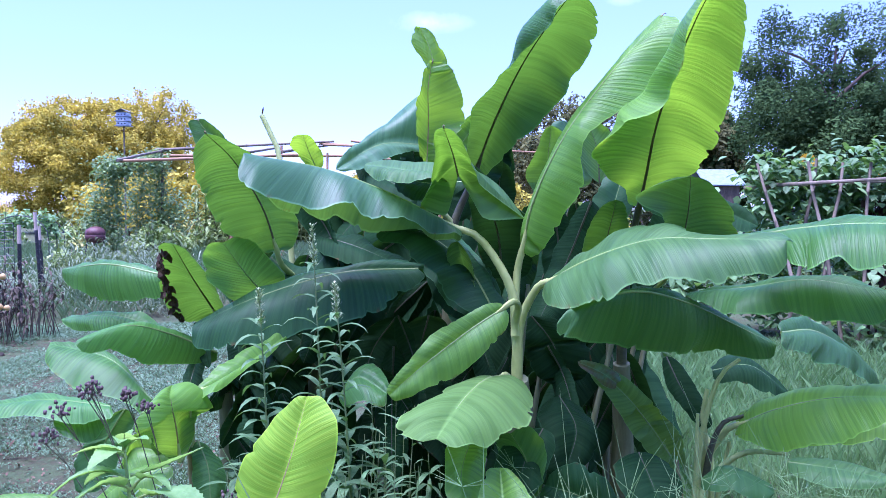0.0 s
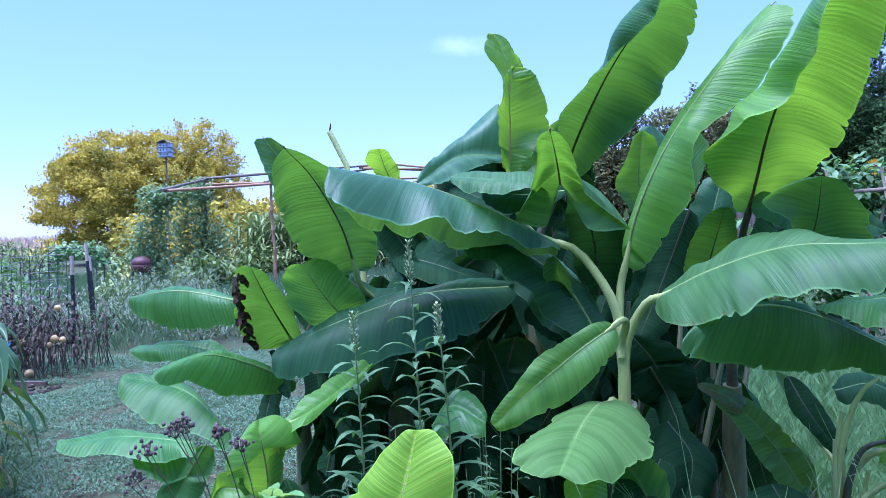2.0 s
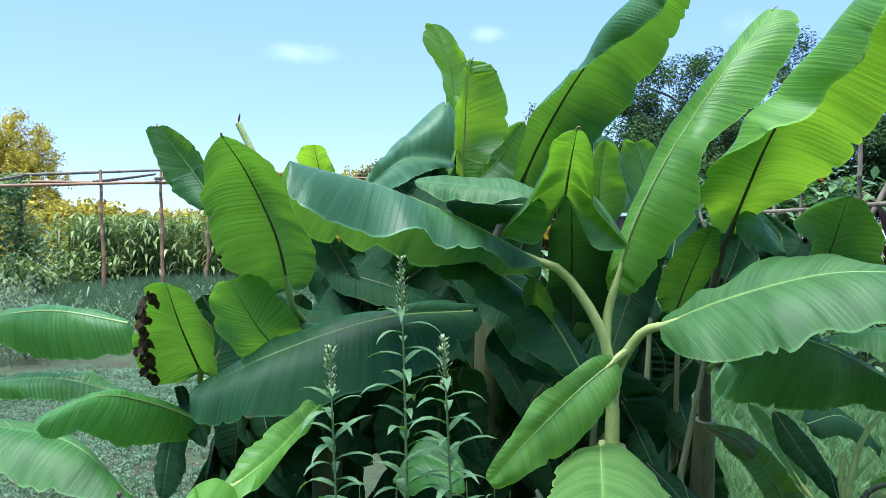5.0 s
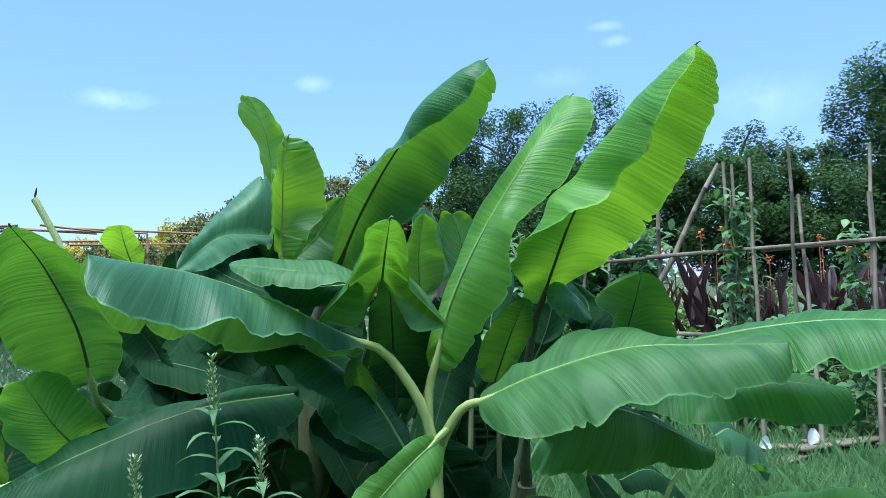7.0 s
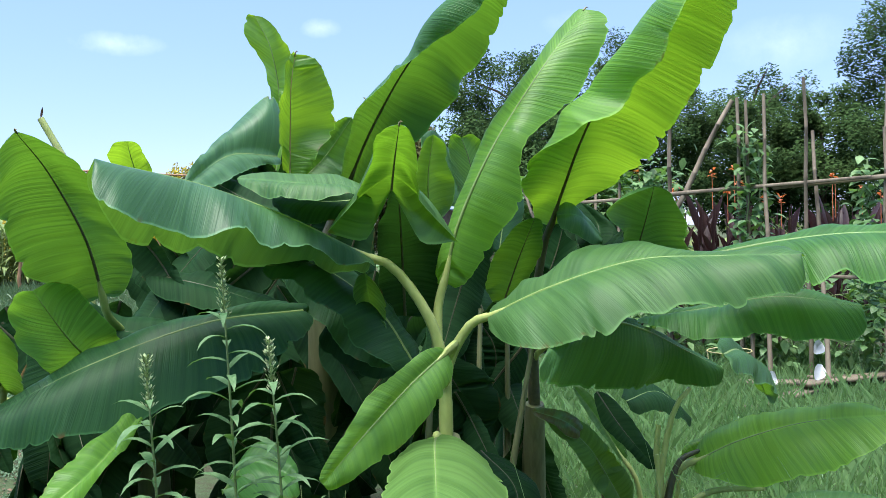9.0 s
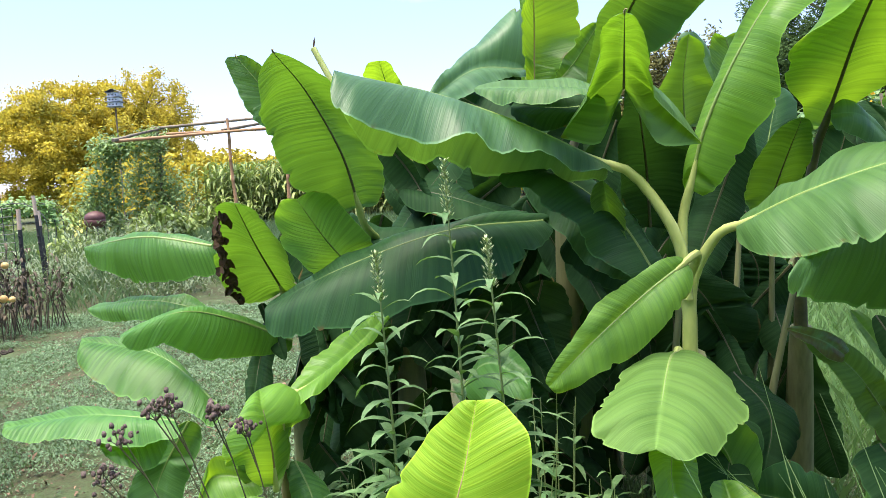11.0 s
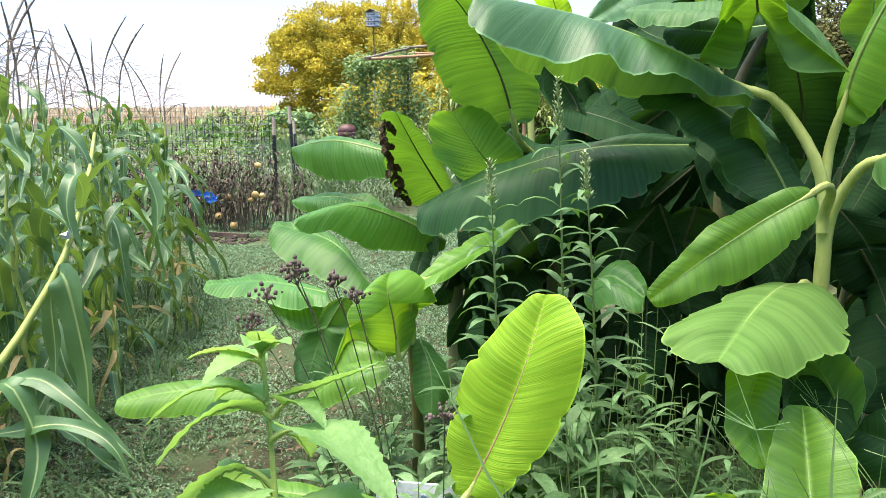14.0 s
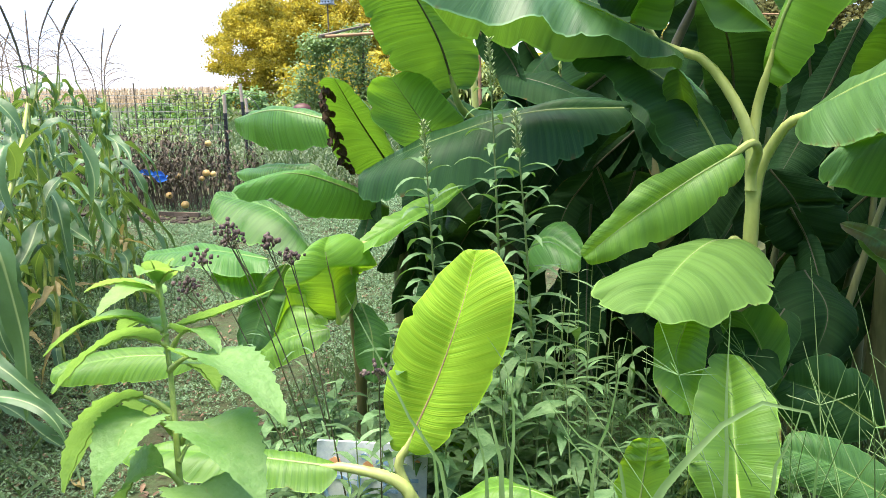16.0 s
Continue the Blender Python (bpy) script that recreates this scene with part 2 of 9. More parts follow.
M_REED = plain("long_grass", (0.12, 0.26, 0.08), (0.30, 0.45, 0.20), 3, 0.45, 0.1, through_col=(0.3, 0.5, 0.12), island=0.2)
M_WEED = plain("weed_leaf", (0.058, 0.140, 0.056), (0.205, 0.330, 0.160), 14, 0.6, 0.3, through_col=(0.12, 0.26, 0.04), island=0.45, spec=0.2)
M_WEEDSTEM = plain("weed_stem", (0.15, 0.23, 0.08), (0.27, 0.34, 0.15), 12, 0.6)
M_SPIKE = plain("flower_spike", (0.22, 0.32, 0.13), (0.44, 0.53, 0.28), 60, 0.8, 0.5, island=0.35)
M_SUNSTEM = plain("sunflower_stem", (0.24, 0.36, 0.09), (0.40, 0.50, 0.16), 20, 0.6, 0.4)
M_SUNTOP = plain("sunflower_young_leaf", (0.15, 0.34, 0.08), (0.30, 0.49, 0.17), 16, 0.55, 0.5, through_col=(0.40, 0.62, 0.12), amount=0.45)
M_SUNLEAF = plain("sunflower_leaf", (0.13, 0.29, 0.075), (0.27, 0.44, 0.17), 16, 0.55, 0.5, through_col=(0.33, 0.56, 0.10), amount=0.4)


def corn_material():
    """Long green leaf with a pale midrib down its middle."""
    k = Mat("corn_leaf", 0.42, 0.42)
    v = k.coord("Object")
    g = k.n("ShaderNodeNewGeometry").outputs["Random Per Island"]
    c = k.mix(k.ramp(k.noise(v, 6, 4), [(0.35, (0, 0, 0)), (0.65, (1, 1, 1))]), (0.022, 0.075, 0.032), (0.070, 0.165, 0.070))
    c = k.mix(k.ramp(g, [(0.3, (0, 0, 0)), (1.0, (0.4, 0.4, 0.4))]), c, (0.17, 0.29, 0.13))
    sep = k.n("ShaderNodeSeparateXYZ")
    k.l(k.coord("UV"), sep.inputs[0])
    c = k.mix(k.ramp(sep.outputs[0], [(0.44, (0, 0, 0)), (0.48, (1, 1, 1)), (0.52, (1, 1, 1)), (0.56, (0, 0, 0))]), c, (0.30, 0.40, 0.18))
    k.color(c)
    nrm = k.bump(k.noise(v, 60, 3), 0.25, 0.004)
    k.thin((0.28, 0.46, 0.06), 0.2, nrm)
    return k.m


M_CORN = corn_material()
M_CORNDRY = plain("corn_leaf_yellowed", (0.24, 0.20, 0.08), (0.44, 0.34, 0.16), 7, 0.6, 0.3, through_col=(0.5, 0.42, 0.14), island=0.25)
M_STALK = plain("corn_stalk", (0.22, 0.32, 0.07), (0.46, 0.50, 0.13), 6, 0.5, 0.2, stretch=(1, 1, 0.3))
M_TASSEL = plain("tassel", (0.13, 0.10, 0.085), (0.30, 0.235, 0.19), 30, 0.85, island=0.3)
M_VERB = plain("dry_flower_head", (0.060, 0.043, 0.040), (0.165, 0.122, 0.112), 50, 0.9, 0.6, island=0.3)
M_BAMBOO = plain("weathered_pole", (0.10, 0.080, 0.055), (0.27, 0.22, 0.155), 4, 0.75, 0.4, stretch=(1, 1, 0.2))
# timber brown with the orange of low sun on the bars put in
M_TIMBER = plain("sun_orange_timber", (0.26, 0.145, 0.07), (0.40, 0.235, 0.125), 4, 0.7, 0.3, stretch=(1, 1, 0.2))
M_BLACK = plain("black_post", (0.012, 0.013, 0.015), (0.03, 0.03, 0.033), 9, 0.55)
M_CREAM = plain("cream_tip", (0.42, 0.32, 0.25), (0.56, 0.45, 0.36), 9, 0.6)
M_WIRE = plain("galvanised_wire", (0.035, 0.04, 0.04), (0.09, 0.095, 0.095), 9, 0.55, metal=0.4)
# warm low sun on the far trees is put into this leaf colour
M_GOLD = plain("sun_gold_foliage", (0.10, 0.135, 0.03), (0.62, 0.50, 0.07), 0.6, 0.6, 0.1, through_col=(0.72, 0.58, 0.05), amount=0.3, island=0.65, spec=0.1)
M_FOLIAGE = plain("tree_foliage", (0.026, 0.062, 0.022), (0.085, 0.140, 0.045), 0.3, 0.85, 0.1, through_col=(0.07, 0.13, 0.03), amount=0.2, island=0.5, spec=0.03)
M_SHRUB = plain("shrub_foliage", (0.11, 0.19, 0.06), (0.32, 0.38, 0.11), 0.7, 0.6, 0.1, through_col=(0.2, 0.3, 0.06), amount=0.25, island=0.45)
M_YELLOW = plain("yellow_bloom", (0.28, 0.29, 0.06), (0.46, 0.42, 0.08), 3, 0.6, island=0.3)
M_VINE = plain("vine_leaf", (0.075, 0.18, 0.065), (0.24, 0.38, 0.15), 4, 0.5, 0.2, through_col=(0.18, 0.34, 0.05), amount=0.35, island=0.4)
M_VINE_PALE = plain("hazy_vine_leaf", (0.10, 0.20, 0.075), (0.27, 0.39, 0.155), 4, 0.5, 0.2, through_col=(0.24, 0.36, 0.08), amount=0.35, island=0.4)
M_CANNA = plain("burgundy_leaf", (0.026, 0.016, 0.018), (0.075, 0.040, 0.040), 6, 0.4, 0.2, through_col=(0.12, 0.04, 0.03), amount=0.2, island=0.4)
M_ORANGE = plain("orange_petal", (0.62, 0.16, 0.05), (0.80, 0.32, 0.14), 20, 0.5, through_col=(0.9, 0.25, 0.05))
M_PETAL = plain("sunflower_petal", (0.72, 0.38, 0.01), (0.85, 0.52, 0.02), 20, 0.5, through_col=(0.9, 0.55, 0.02))
M_DISC = plain("sunflower_disc", (0.06, 0.03, 0.015), (0.16, 0.08, 0.03), 60, 0.9, 0.8)
M_DEAD = plain("dead_stems", (0.055, 0.045, 0.032), (0.14, 0.11, 0.075), 8, 0.9, island=0.35)
M_GOURD = plain("ripe_fruit", (0.54, 0.34, 0.11), (0.66, 0.46, 0.19), 9, 0.4, 0.1)
M_BLUE = plain("blue_tarp", (0.02, 0.12, 0.55), (0.04, 0.22, 0.75), 9, 0.4)
M_GRILL = plain("maroon_enamel", (0.07, 0.025, 0.028), (0.15, 0.06, 0.06), 9, 0.55)
M_WHITE = plain("white_paint", (0.62, 0.65, 0.70), (0.78, 0.80, 0.83), 12, 0.5)
M_GREYBLUE = plain("grey_blue_paint", (0.17, 0.21, 0.29), (0.26, 0.31, 0.40), 8, 0.5)
M_SIGN = plain("sign_board", (0.40, 0.46, 0.53), (0.60, 0.64, 0.68), 14, 0.6)
M_SIGNBLUE = plain("sign_blue", (0.10, 0.26, 0.50), (0.30, 0.42, 0.58), 26, 0.6)
M_SIGNORANGE = plain("sign_orange", (0.70, 0.30, 0.12), (0.80, 0.45, 0.25), 9, 0.6)
M_RING = plain("pale_coated_wire", (0.50, 0.44, 0.20), (0.66, 0.58, 0.30), 20, 0.5)
M_PLASTIC = plain("white_plastic", (0.60, 0.62, 0.64), (0.75, 0.76, 0.78), 20, 0.35)

M_WEEDBED = plain("fence_weeds", (0.085, 0.130, 0.070), (0.23, 0.29, 0.17), 0.9, 0.7, 0.1, through_col=(0.14, 0.22, 0.06), amount=0.25, island=0.4)
M_RANK = plain("rank_grass", (0.028, 0.066, 0.026), (0.105, 0.170, 0.080), 14, 0.65, 0.3, through_col=(0.10, 0.20, 0.04), island=0.45, spec=0.15)
M_LITTER = plain("leaf_litter", (0.055, 0.034, 0.022), (0.22, 0.145, 0.095), 9, 0.9, 0.4, island=0.5)
# bright haze at the horizon is put into this pale straw colour
M_HAZE = plain("haze_straw", (0.56, 0.43, 0.30), (0.74, 0.60, 0.45), 0.8, 0.85, 0.1, through_col=(0.6, 0.45, 0.25), amount=0.3, island=0.25)


def ground_material():
    k = Mat("garden_ground", 0.95, 0.2)
    v = k.coord("Object")
    big, mid, fine = k.noise(v, 0.16, 4), k.noise(v, 2.6, 8, 0.65), k.noise(v, 70, 6, 0.75)
    crumb = k.noise(v, 19.0, 8, 0.7)
    moss = k.mix(fine, (0.018, 0.034, 0.014), (0.120, 0.175, 0.085))
    dirt = k.mix(k.ramp(k.mix(0.5, crumb, fine), [(0.36, (0, 0, 0)), (0.64, (1, 1, 1))]), (0.014, 0.011, 0.008), (0.095, 0.074, 0.053))
    c = k.mix(k.ramp(k.mix(0.45, mid, crumb), [(0.44, (0, 0, 0)), (0.56, (0.85, 0.85, 0.85))]), moss, dirt)
    far = k.mix(big, (0.09, 0.13, 0.045), (0.24, 0.24, 0.09))
    c = k.mix(0.12, c, far)
    k.color(c)
    k.bump(k.mix(0.5, crumb, fine), 0.9, 0.03)
    return k.m


M_GROUND = ground_material()


# ---- mesh helpers ----
class Build:
    """Gathers faces of one mesh."""

    def __init__(self):
        self.v, self.f, self.uv = [], [], []

    def grid(self, rows, uvs=None):
        o, w = len(self.v), len(rows[0])
        for r in rows:
            self.v.extend(tuple(p) for p in r)
        for i in range(len(rows) - 1):
            for j in range(w - 1):
                a = o + i * w + j
                self.f.append((a, a + 1, a + w + 1, a + w))
                if uvs:
                    self.uv += [uvs[i][j], uvs[i][j + 1], uvs[i + 1][j + 1], uvs[i + 1][j]]
                else:
                    self.uv += [(0, 0)] * 4
        return self

    def tube(self, pts, radii, sides=6, cap=True):
        pts = [Vector(p) for p in pts]
        rows = []
        side = None
        for i, p in enumerate(pts):
            d = (pts[min(i + 1, len(pts) - 1)] - pts[max(i - 1, 0)]).normalized()
            if side is None:
                side = d.orthogonal().normalized()
            side = (side - d * side.dot(d)).normalized()
            other = d.cross(side)
            r = radii[i] if isinstance(radii, (list, tuple)) else radii
            rows.append([p + (side * math.cos(a) + other * math.sin(a)) * r for a in [2 * math.pi * j / sides for j in range(sides + 1)]])
        self.grid(rows)
        if cap:
            for row in (rows[0], rows[-1]):
                o = len(self.v)
                self.v.extend(tuple(p) for p in row[:-1])
                self.f.append(tuple(range(o, o + sides)))
                self.uv += [(0, 0)] * sides
        return self

    def box(self, lo, hi):
        (x0, y0, z0), (x1, y1, z1) = lo, hi
        o = len(self.v)
        self.v += [(x0, y0, z0), (x1, y0, z0), (x1, y1, z0), (x0, y1, z0), (x0, y0, z1), (x1, y0, z1), (x1, y1, z1), (x0, y1, z1)]
        for f in ((0, 3, 2, 1), (4, 5, 6, 7), (0, 1, 5, 4), (1, 2, 6, 5), (2, 3, 7, 6), (3, 0, 4, 7)):
            self.f.append(tuple(o + i for i in f))
            self.uv += [(0, 0)] * 4
        return self

    def blob(self, c, r, seed=0, rough=0.15, n=8):
        rows = []
        for i in range(n + 1):
            th = math.pi * i / n
            row = []
            for j in range(n + 3):
                ph = 2 * math.pi * (j % (n + 2)) / (n + 2)
                d = Vector((math.sin(th) * math.cos(ph), math.sin(th) * math.sin(ph), math.cos(th)))
                k = 1 + rough * noise.noise(d * 2.3 + Vector((seed, 0, 0)))
                row.append(Vector(c) + Vector((d.x * r[0], d.y * r[1], d.z * r[2])) * k)
            rows.append(row)
        return self.grid(rows)

    def blade(self, base, way, up, length, width, droop=0.4, seg=4, fold=0.25, shape=1.0, twist=0.0, wave=0.0):
        """A narrow leaf with a keel, which bends down along its way."""
        base, way, up = Vector(base), Vector(way).normalized(), Vector(up)
        p, d, rows = base.copy(), way.copy(), []
        for i in range(seg + 1):
            s = i / seg
            side = d.cross(up)
            if side.length < 1e-3:
                side = d.orthogonal()
            side.normalize()
            nrm = side.cross(d).normalized()
            if twist:
                q = Matrix.Rotation(twist * s, 3, d)
                side, nrm = q @ side, q @ nrm
            w = width * 0.5 * (math.sin(math.pi * (0.06 + 0.94 * s ** shape)) ** 0.8 if s < 1 else 0.02)
            wv = wave * width * math.sin(9 * s + base.x * 40)
            rows.append([p + side * w + nrm * (w * fold + wv), p.copy(), p - side * w + nrm * (w * fold - wv)])
            d = (d + Vector((0, 0, -1)) * droop / seg * (0.4 + 1.4 * s)).normalized()
            p = p + d * length / seg
        return self.grid(rows, [[(0.0, i), (0.5, i), (1.0, i)] for i in range(seg + 1)])

    def ribbon(self, pts, width, fold=0.35, face=(0, -1, 0.3)):
        """A long grass blade along a line, tapered to its tip, with a keel."""
        rows, f = [], Vector(face).normalized()
        n = len(pts) - 1
        for i, p in enumerate(pts):
            d = (pts[min(i + 1, n)] - pts[max(i - 1, 0)]).normalized()
            side = d.cross(f).normalized()
            w = width * 0.5 * (1 - (i / n) ** 3 * 0.96)
            rows.append([p + side * w + f * w * fold, p, p - side * w + f * w * fold])
        return self.grid(rows)

    def mesh(self, name, smooth=True):
        me = bpy.data.meshes.new(name)
        me.from_pydata(self.v, [], self.f)
        lay = me.uv_layers.new(name="uv")
        lay.data.foreach_set("uv", [c for p in self.uv for c in p])
        if smooth:
            me.polygons.foreach_set("use_smooth", [True] * len(me.polygons))
        me.update()
        return me


def part(name, build, material, parent=None, label="", smooth=True):
    ob = new(name, build.mesh(name, smooth) if isinstance(build, Build) else build)
    if not ob.data.materials:
        ob.data.materials.append(material)
    ob.parent = parent
    if label:
        ob["label"] = label
    return ob


def thing(name, at, label, category, group="", kind=""):
    ob = new(name)
    ob.matrix_basis = Matrix.Translation(at)
    ob.empty_display_size = 0.1
    return tagged(ob, label, category, group, kind)


def settle(ob, parent):
    """Keep world places while hanging ob under parent."""
    ob.parent = parent
    ob.matrix_parent_inverse = Matrix.Translation(parent.matrix_basis.translation).inverted()
    return ob


def spline(pts, n):
    """n + 1 evenly spaced points on a smooth line through pts."""
    pts = [Vector(p) for p in pts]
    ext = [pts[0] * 2 - pts[1], *pts, pts[-1] * 2 - pts[-2]]
    dense = []
    for i in range(1, len(ext) - 2):
        a, b, c, d = ext[i - 1:i + 3]
        for k in range(16):
            t = k / 16
            dense.append(0.5 * ((2 * b) + (c - a) * t + (2 * a - 5 * b + 4 * c - d) * t * t + (3 * b - a - 3 * c + d) * t ** 3))
    dense.append(pts[-1])
    run = [0.0]
    for p, q in zip(dense, dense[1:]):
        run.append(run[-1] + (q - p).length)
    out, j = [], 0
    for i in range(n + 1):
        want = run[-1] * i / n
        while j < len(dense) - 2 and run[j + 1] < want:
            j += 1
        k = (want - run[j]) / max(run[j + 1] - run[j], 1e-9)
        out.append(dense[j].lerp(dense[j + 1], min(1, max(0, k))))
    return out, run[-1]


rng = random.Random(7)
U = rng.uniform

# ---- ground ----
g = Build()
steps = [-600, -200, -80, -40, -20] + [x * 1.0 for x in range(-14, 15)] + [20, 40, 80, 200, 600]


def land(x, y):
    near = max(0.0, 1 - math.hypot(x, y - 5) / 60)
    return (0.035 * noise.noise(Vector((x * 0.55, y * 0.55, 0))) + 0.02 * noise.noise(Vector((x * 1.9, y * 1.9, 3)))) * near


g.grid([[(x, y + 6, land(x, y + 6)) for x in steps] for y in [-600, -200, -80, -40, -20] + [q * 0.8 for q in range(-18, 30)] + [30, 40, 80, 200, 900]])
ground = part("ground", g, M_GROUND)
tagged(ground, "dewy short grass with bare patches of brown soil", "ground", kind="structure")

# ---- banana clump ----
STEMS = {
    "main": ((0.36, 3.42, 0), (0.30, 3.22, 0.80), 0.075),
    "back": ((0.05, 4.05, 0), (0.05, 3.95, 1.30), 0.08),
    "right": ((0.84, 3.72, 0), (0.80, 3.55, 0.80), 0.058),
    "left": ((-0.62, 3.95, 0), (-0.62, 3.90, 0.95), 0.07),
    "side": ((-1.06, 3.85, 0), (-1.04, 3.78, 0.62), 0.05),
    "sucker": ((-0.95, 3.00, 0), (-0.93, 2.90, 0.62), 0.022),
    "front": ((-0.58, 2.32, 0), (-0.57, 2.30, 0.28), 0.025),
    "grass": ((0.98, 3.03, 0), (1.0, 3.02, 0.42), 0.024),
    "low": ((0.28, 2.85, 0), (0.27, 2.80, 0.30), 0.035),
}
PLANT_LABEL = {
    "main": "tall banana plant with broad green leaves fanning out",
    "back": "tall banana plant behind with upright green leaves",
    "right": "tall banana plant with long drooping ribbed leaves",
    "left": "banana plant with broad leaves and one brown-edged leaf",
    "side": "leaning banana plant with wide ribbed leaves over the grass",
    "sucker": "young banana sucker with folded light green leaves",
    "front": "small banana sucker with bright yellow-green leaf",
    "grass": "small banana plant with ribbed leaf beside the grass",
    "low": "small banana sucker with low light green leaves",
}
plants = {}
for key, (foot, top, rad) in STEMS.items():
    plants[key] = thing("banana_plant", foot, PLANT_LABEL[key], "banana plant", "banana clump")
    b = Build()
    line, _ = spline([foot, Vector(foot).lerp(Vector(top), 0.5) + Vector((0.01, 0.01, 0)), top], 8)
    b.tube([p - Vector((0, 0, 0.02 if i == 0 else 0)) for i, p in enumerate(line)], [rad * (1.15 - 0.5 * i / 8) for i in range(9)], 10)
    settle(part("pseudostem", b, M_SUCKER if rad < 0.04 else M_STEM), plants[key])


def banana_leaf(key, mid, side_a, side_b, kind="adult", rib=M_RIB, petiole=True, ruffle=1.0, node=None, stalk=None, tip=False):
    """A blade lofted from its midrib to both edges, its midrib, and the stalk down to the stem.
    The sides give the edge at stations along the midrib, and where wanted the point over which the half curls."""
    length = spline(mid, 8)[1]
    n, m = (92 if length > 0.4 and kind != "dark" else 40), 9
    line, _ = spline(mid, n)
    seed = mid[0][0] * 31 + mid[-1][2] * 17
    width = lambda s: max(1e-4, 4 * s * (1 - s)) ** 0.42

    def offsets(side):
        keys = []
        for s, e, *c in side:
            k = min(n, round(s * n))
            off = (Vector(e) - line[k]) / width(s)
            ctl = (Vector(c[0]) - line[k]) / width(s) if c else off * 0.5
            keys.append((s, off, ctl))
        res = []
        for i in range(n + 1):
            s = i / n
            lo = [q for q in keys if q[0] <= s]
            hi = [q for q in keys if q[0] > s]
            if lo and hi:
                a, b = lo[-1], hi[0]
                k = (s - a[0]) / (b[0] - a[0])
                k = k * k * (3 - 2 * k)
                res.append((a[1].lerp(b[1], k), a[2].lerp(b[2], k)))
            else:
                q = lo[-1] if lo else hi[0]
                res.append((q[1], q[2]))
        return [(o * width(i / n), c * width(i / n)) for i, (o, c) in enumerate(res)]

    oa, ob_ = offsets(side_a), offsets(side_b)
    # small splits where the edge has torn along a vein
    tears = random.Random(int(seed * 1000))
    splits = {sgn: [(tears.uniform(0.12, 0.95), tears.uniform(0.03, 0.13)) for _ in range(int(length * 7))] for sgn in (-1, 1)}
    rows, uvs = [], []
    for i, p in enumerate(line):
        tangent = (line[min(i + 1, n)] - line[max(i - 1, 0)]).normalized()
        na, nb = oa[i][0].cross(tangent), tangent.cross(ob_[i][0])
        nrm = (na.normalized() if na.length > 1e-5 else Vector()) + (nb.normalized() if nb.length > 1e-5 else Vector())
        nrm = nrm.normalized() if nrm.length > 1e-4 else Vector((0, 0, 1))
        if nrm.z < 0:
            nrm = -nrm
        row, uvr = [], []
        s = i / n
        for sgn, (off, ctl) in ((-1, oa[i]), (1, ob_[i])):
            half = []
            for j in range(m + 1):
                u = j / m
                q = p + 2 * u * (1 - u) * ctl + u * u * off
                w = off.length
                q += nrm * (w * 0.14 * math.sin(math.pi * u) * (1 if ctl == off * 0.5 else 0.3))
                rip = noise.noise(Vector((s * length * 8 + seed, sgn * 5.1, u))) * 0.028 * u * u + noise.noise(Vector((s * length * 34 + seed, sgn * 2.2, u))) * 0.004 * u
                rip += 0.012 * u * math.sin(s * length * 26 + seed + 2.0 * noise.noise(Vector((s * length * 5, seed, sgn)))) * (0.35 + noise.noise(Vector((s * 4, seed, sgn * 7))))
                q += nrm * rip * ruffle * min(1, w / 0.06)
                q += off.normalized() * (noise.noise(Vector((s * length * 10, sgn * 3.3 + seed, 0))) * 0.014 + noise.noise(Vector((s * length * 40, sgn * 3.3 + seed, 5))) * 0.005) * u * u * min(1, ruffle) * min(1, w / 0.06) if w > 1e-4 else Vector()
                for at_s, deep in splits[sgn]:
                    d_s = abs(s - at_s) * length
                    if d_s < 0.014 and u > 1 - deep * 2:
                        q -= off * deep * (1 - d_s / 0.014) * (u - 1 + deep * 2) / (deep * 2)
                half.append((q, (0.5 + sgn * 0.5 * u, s * length - 0.35 * u * w)))
            if sgn < 0:
                half = half[::-1]
                row += [h[0] for h in half]
                uvr += [h[1] for h in half]
            else:
                row += [h[0] for h in half[1:]]
                uvr += [h[1] for h in half[1:]]
        rows.append(row)
        uvs.append(uvr)
    plant = plants[key]
    leaf = settle(part("leaf", Build().grid(rows, uvs), LEAF[kind]), plant)
    r0 = min(0.009, 0.003 + 0.007 * length)
    ribb = Build().tube([p - Vector((0, 0, 0.002)) for p in line], [r0 * 0.75 * (1 - 0.85 * i / n) for i in range(n + 1)], 6)
    if rib:
        part("midrib", ribb, rib, leaf)
    if tip:
        e, d = line[-1], (line[-1] - line[-4]).normalized()
        hook = [e - d * 0.008, e + d * 0.006, e + d * 0.014 + Vector((0.003, 0, 0)), e + d * 0.015 + Vector((0.008, 0, -0.003))]
        part("tip_curl", Build().tube(hook, [0.003, 0.003, 0.002, 0.001], 5), M_SUCKER, leaf, "dry curled leaf tip")
    if petiole:
        top = Vector(node) if node else Vector(STEMS[key][1])
        start = line[0]
        gap = (start - top).length
        if gap > 0.04:
            d = (line[0] - line[3]).normalized()
            reach = min(gap * 0.45, 0.25)
            q1 = start + d * reach * 0.8
            q2 = top + Vector((0, 0, min(0.25, gap * 0.35)))
            pl, _ = spline([top, q2.lerp(top, 0.3), (q1 + q2) / 2, start.lerp(q1, 0.5), start], 12)
            run_on = [line[i] - Vector((0, 0, 0.003)) for i in range(1, 9)]
            rads = [r0 * 2.7 - (r0 * 1.1) * i / 12 for i in range(13)] + [r0 * (1.6 - 0.95 * (i + 1) / 8) for i in range(8)]
            settle(part("petiole", Build().tube(pl + run_on, rads, 7), stalk or M_PETIOLE), plant)
    return leaf


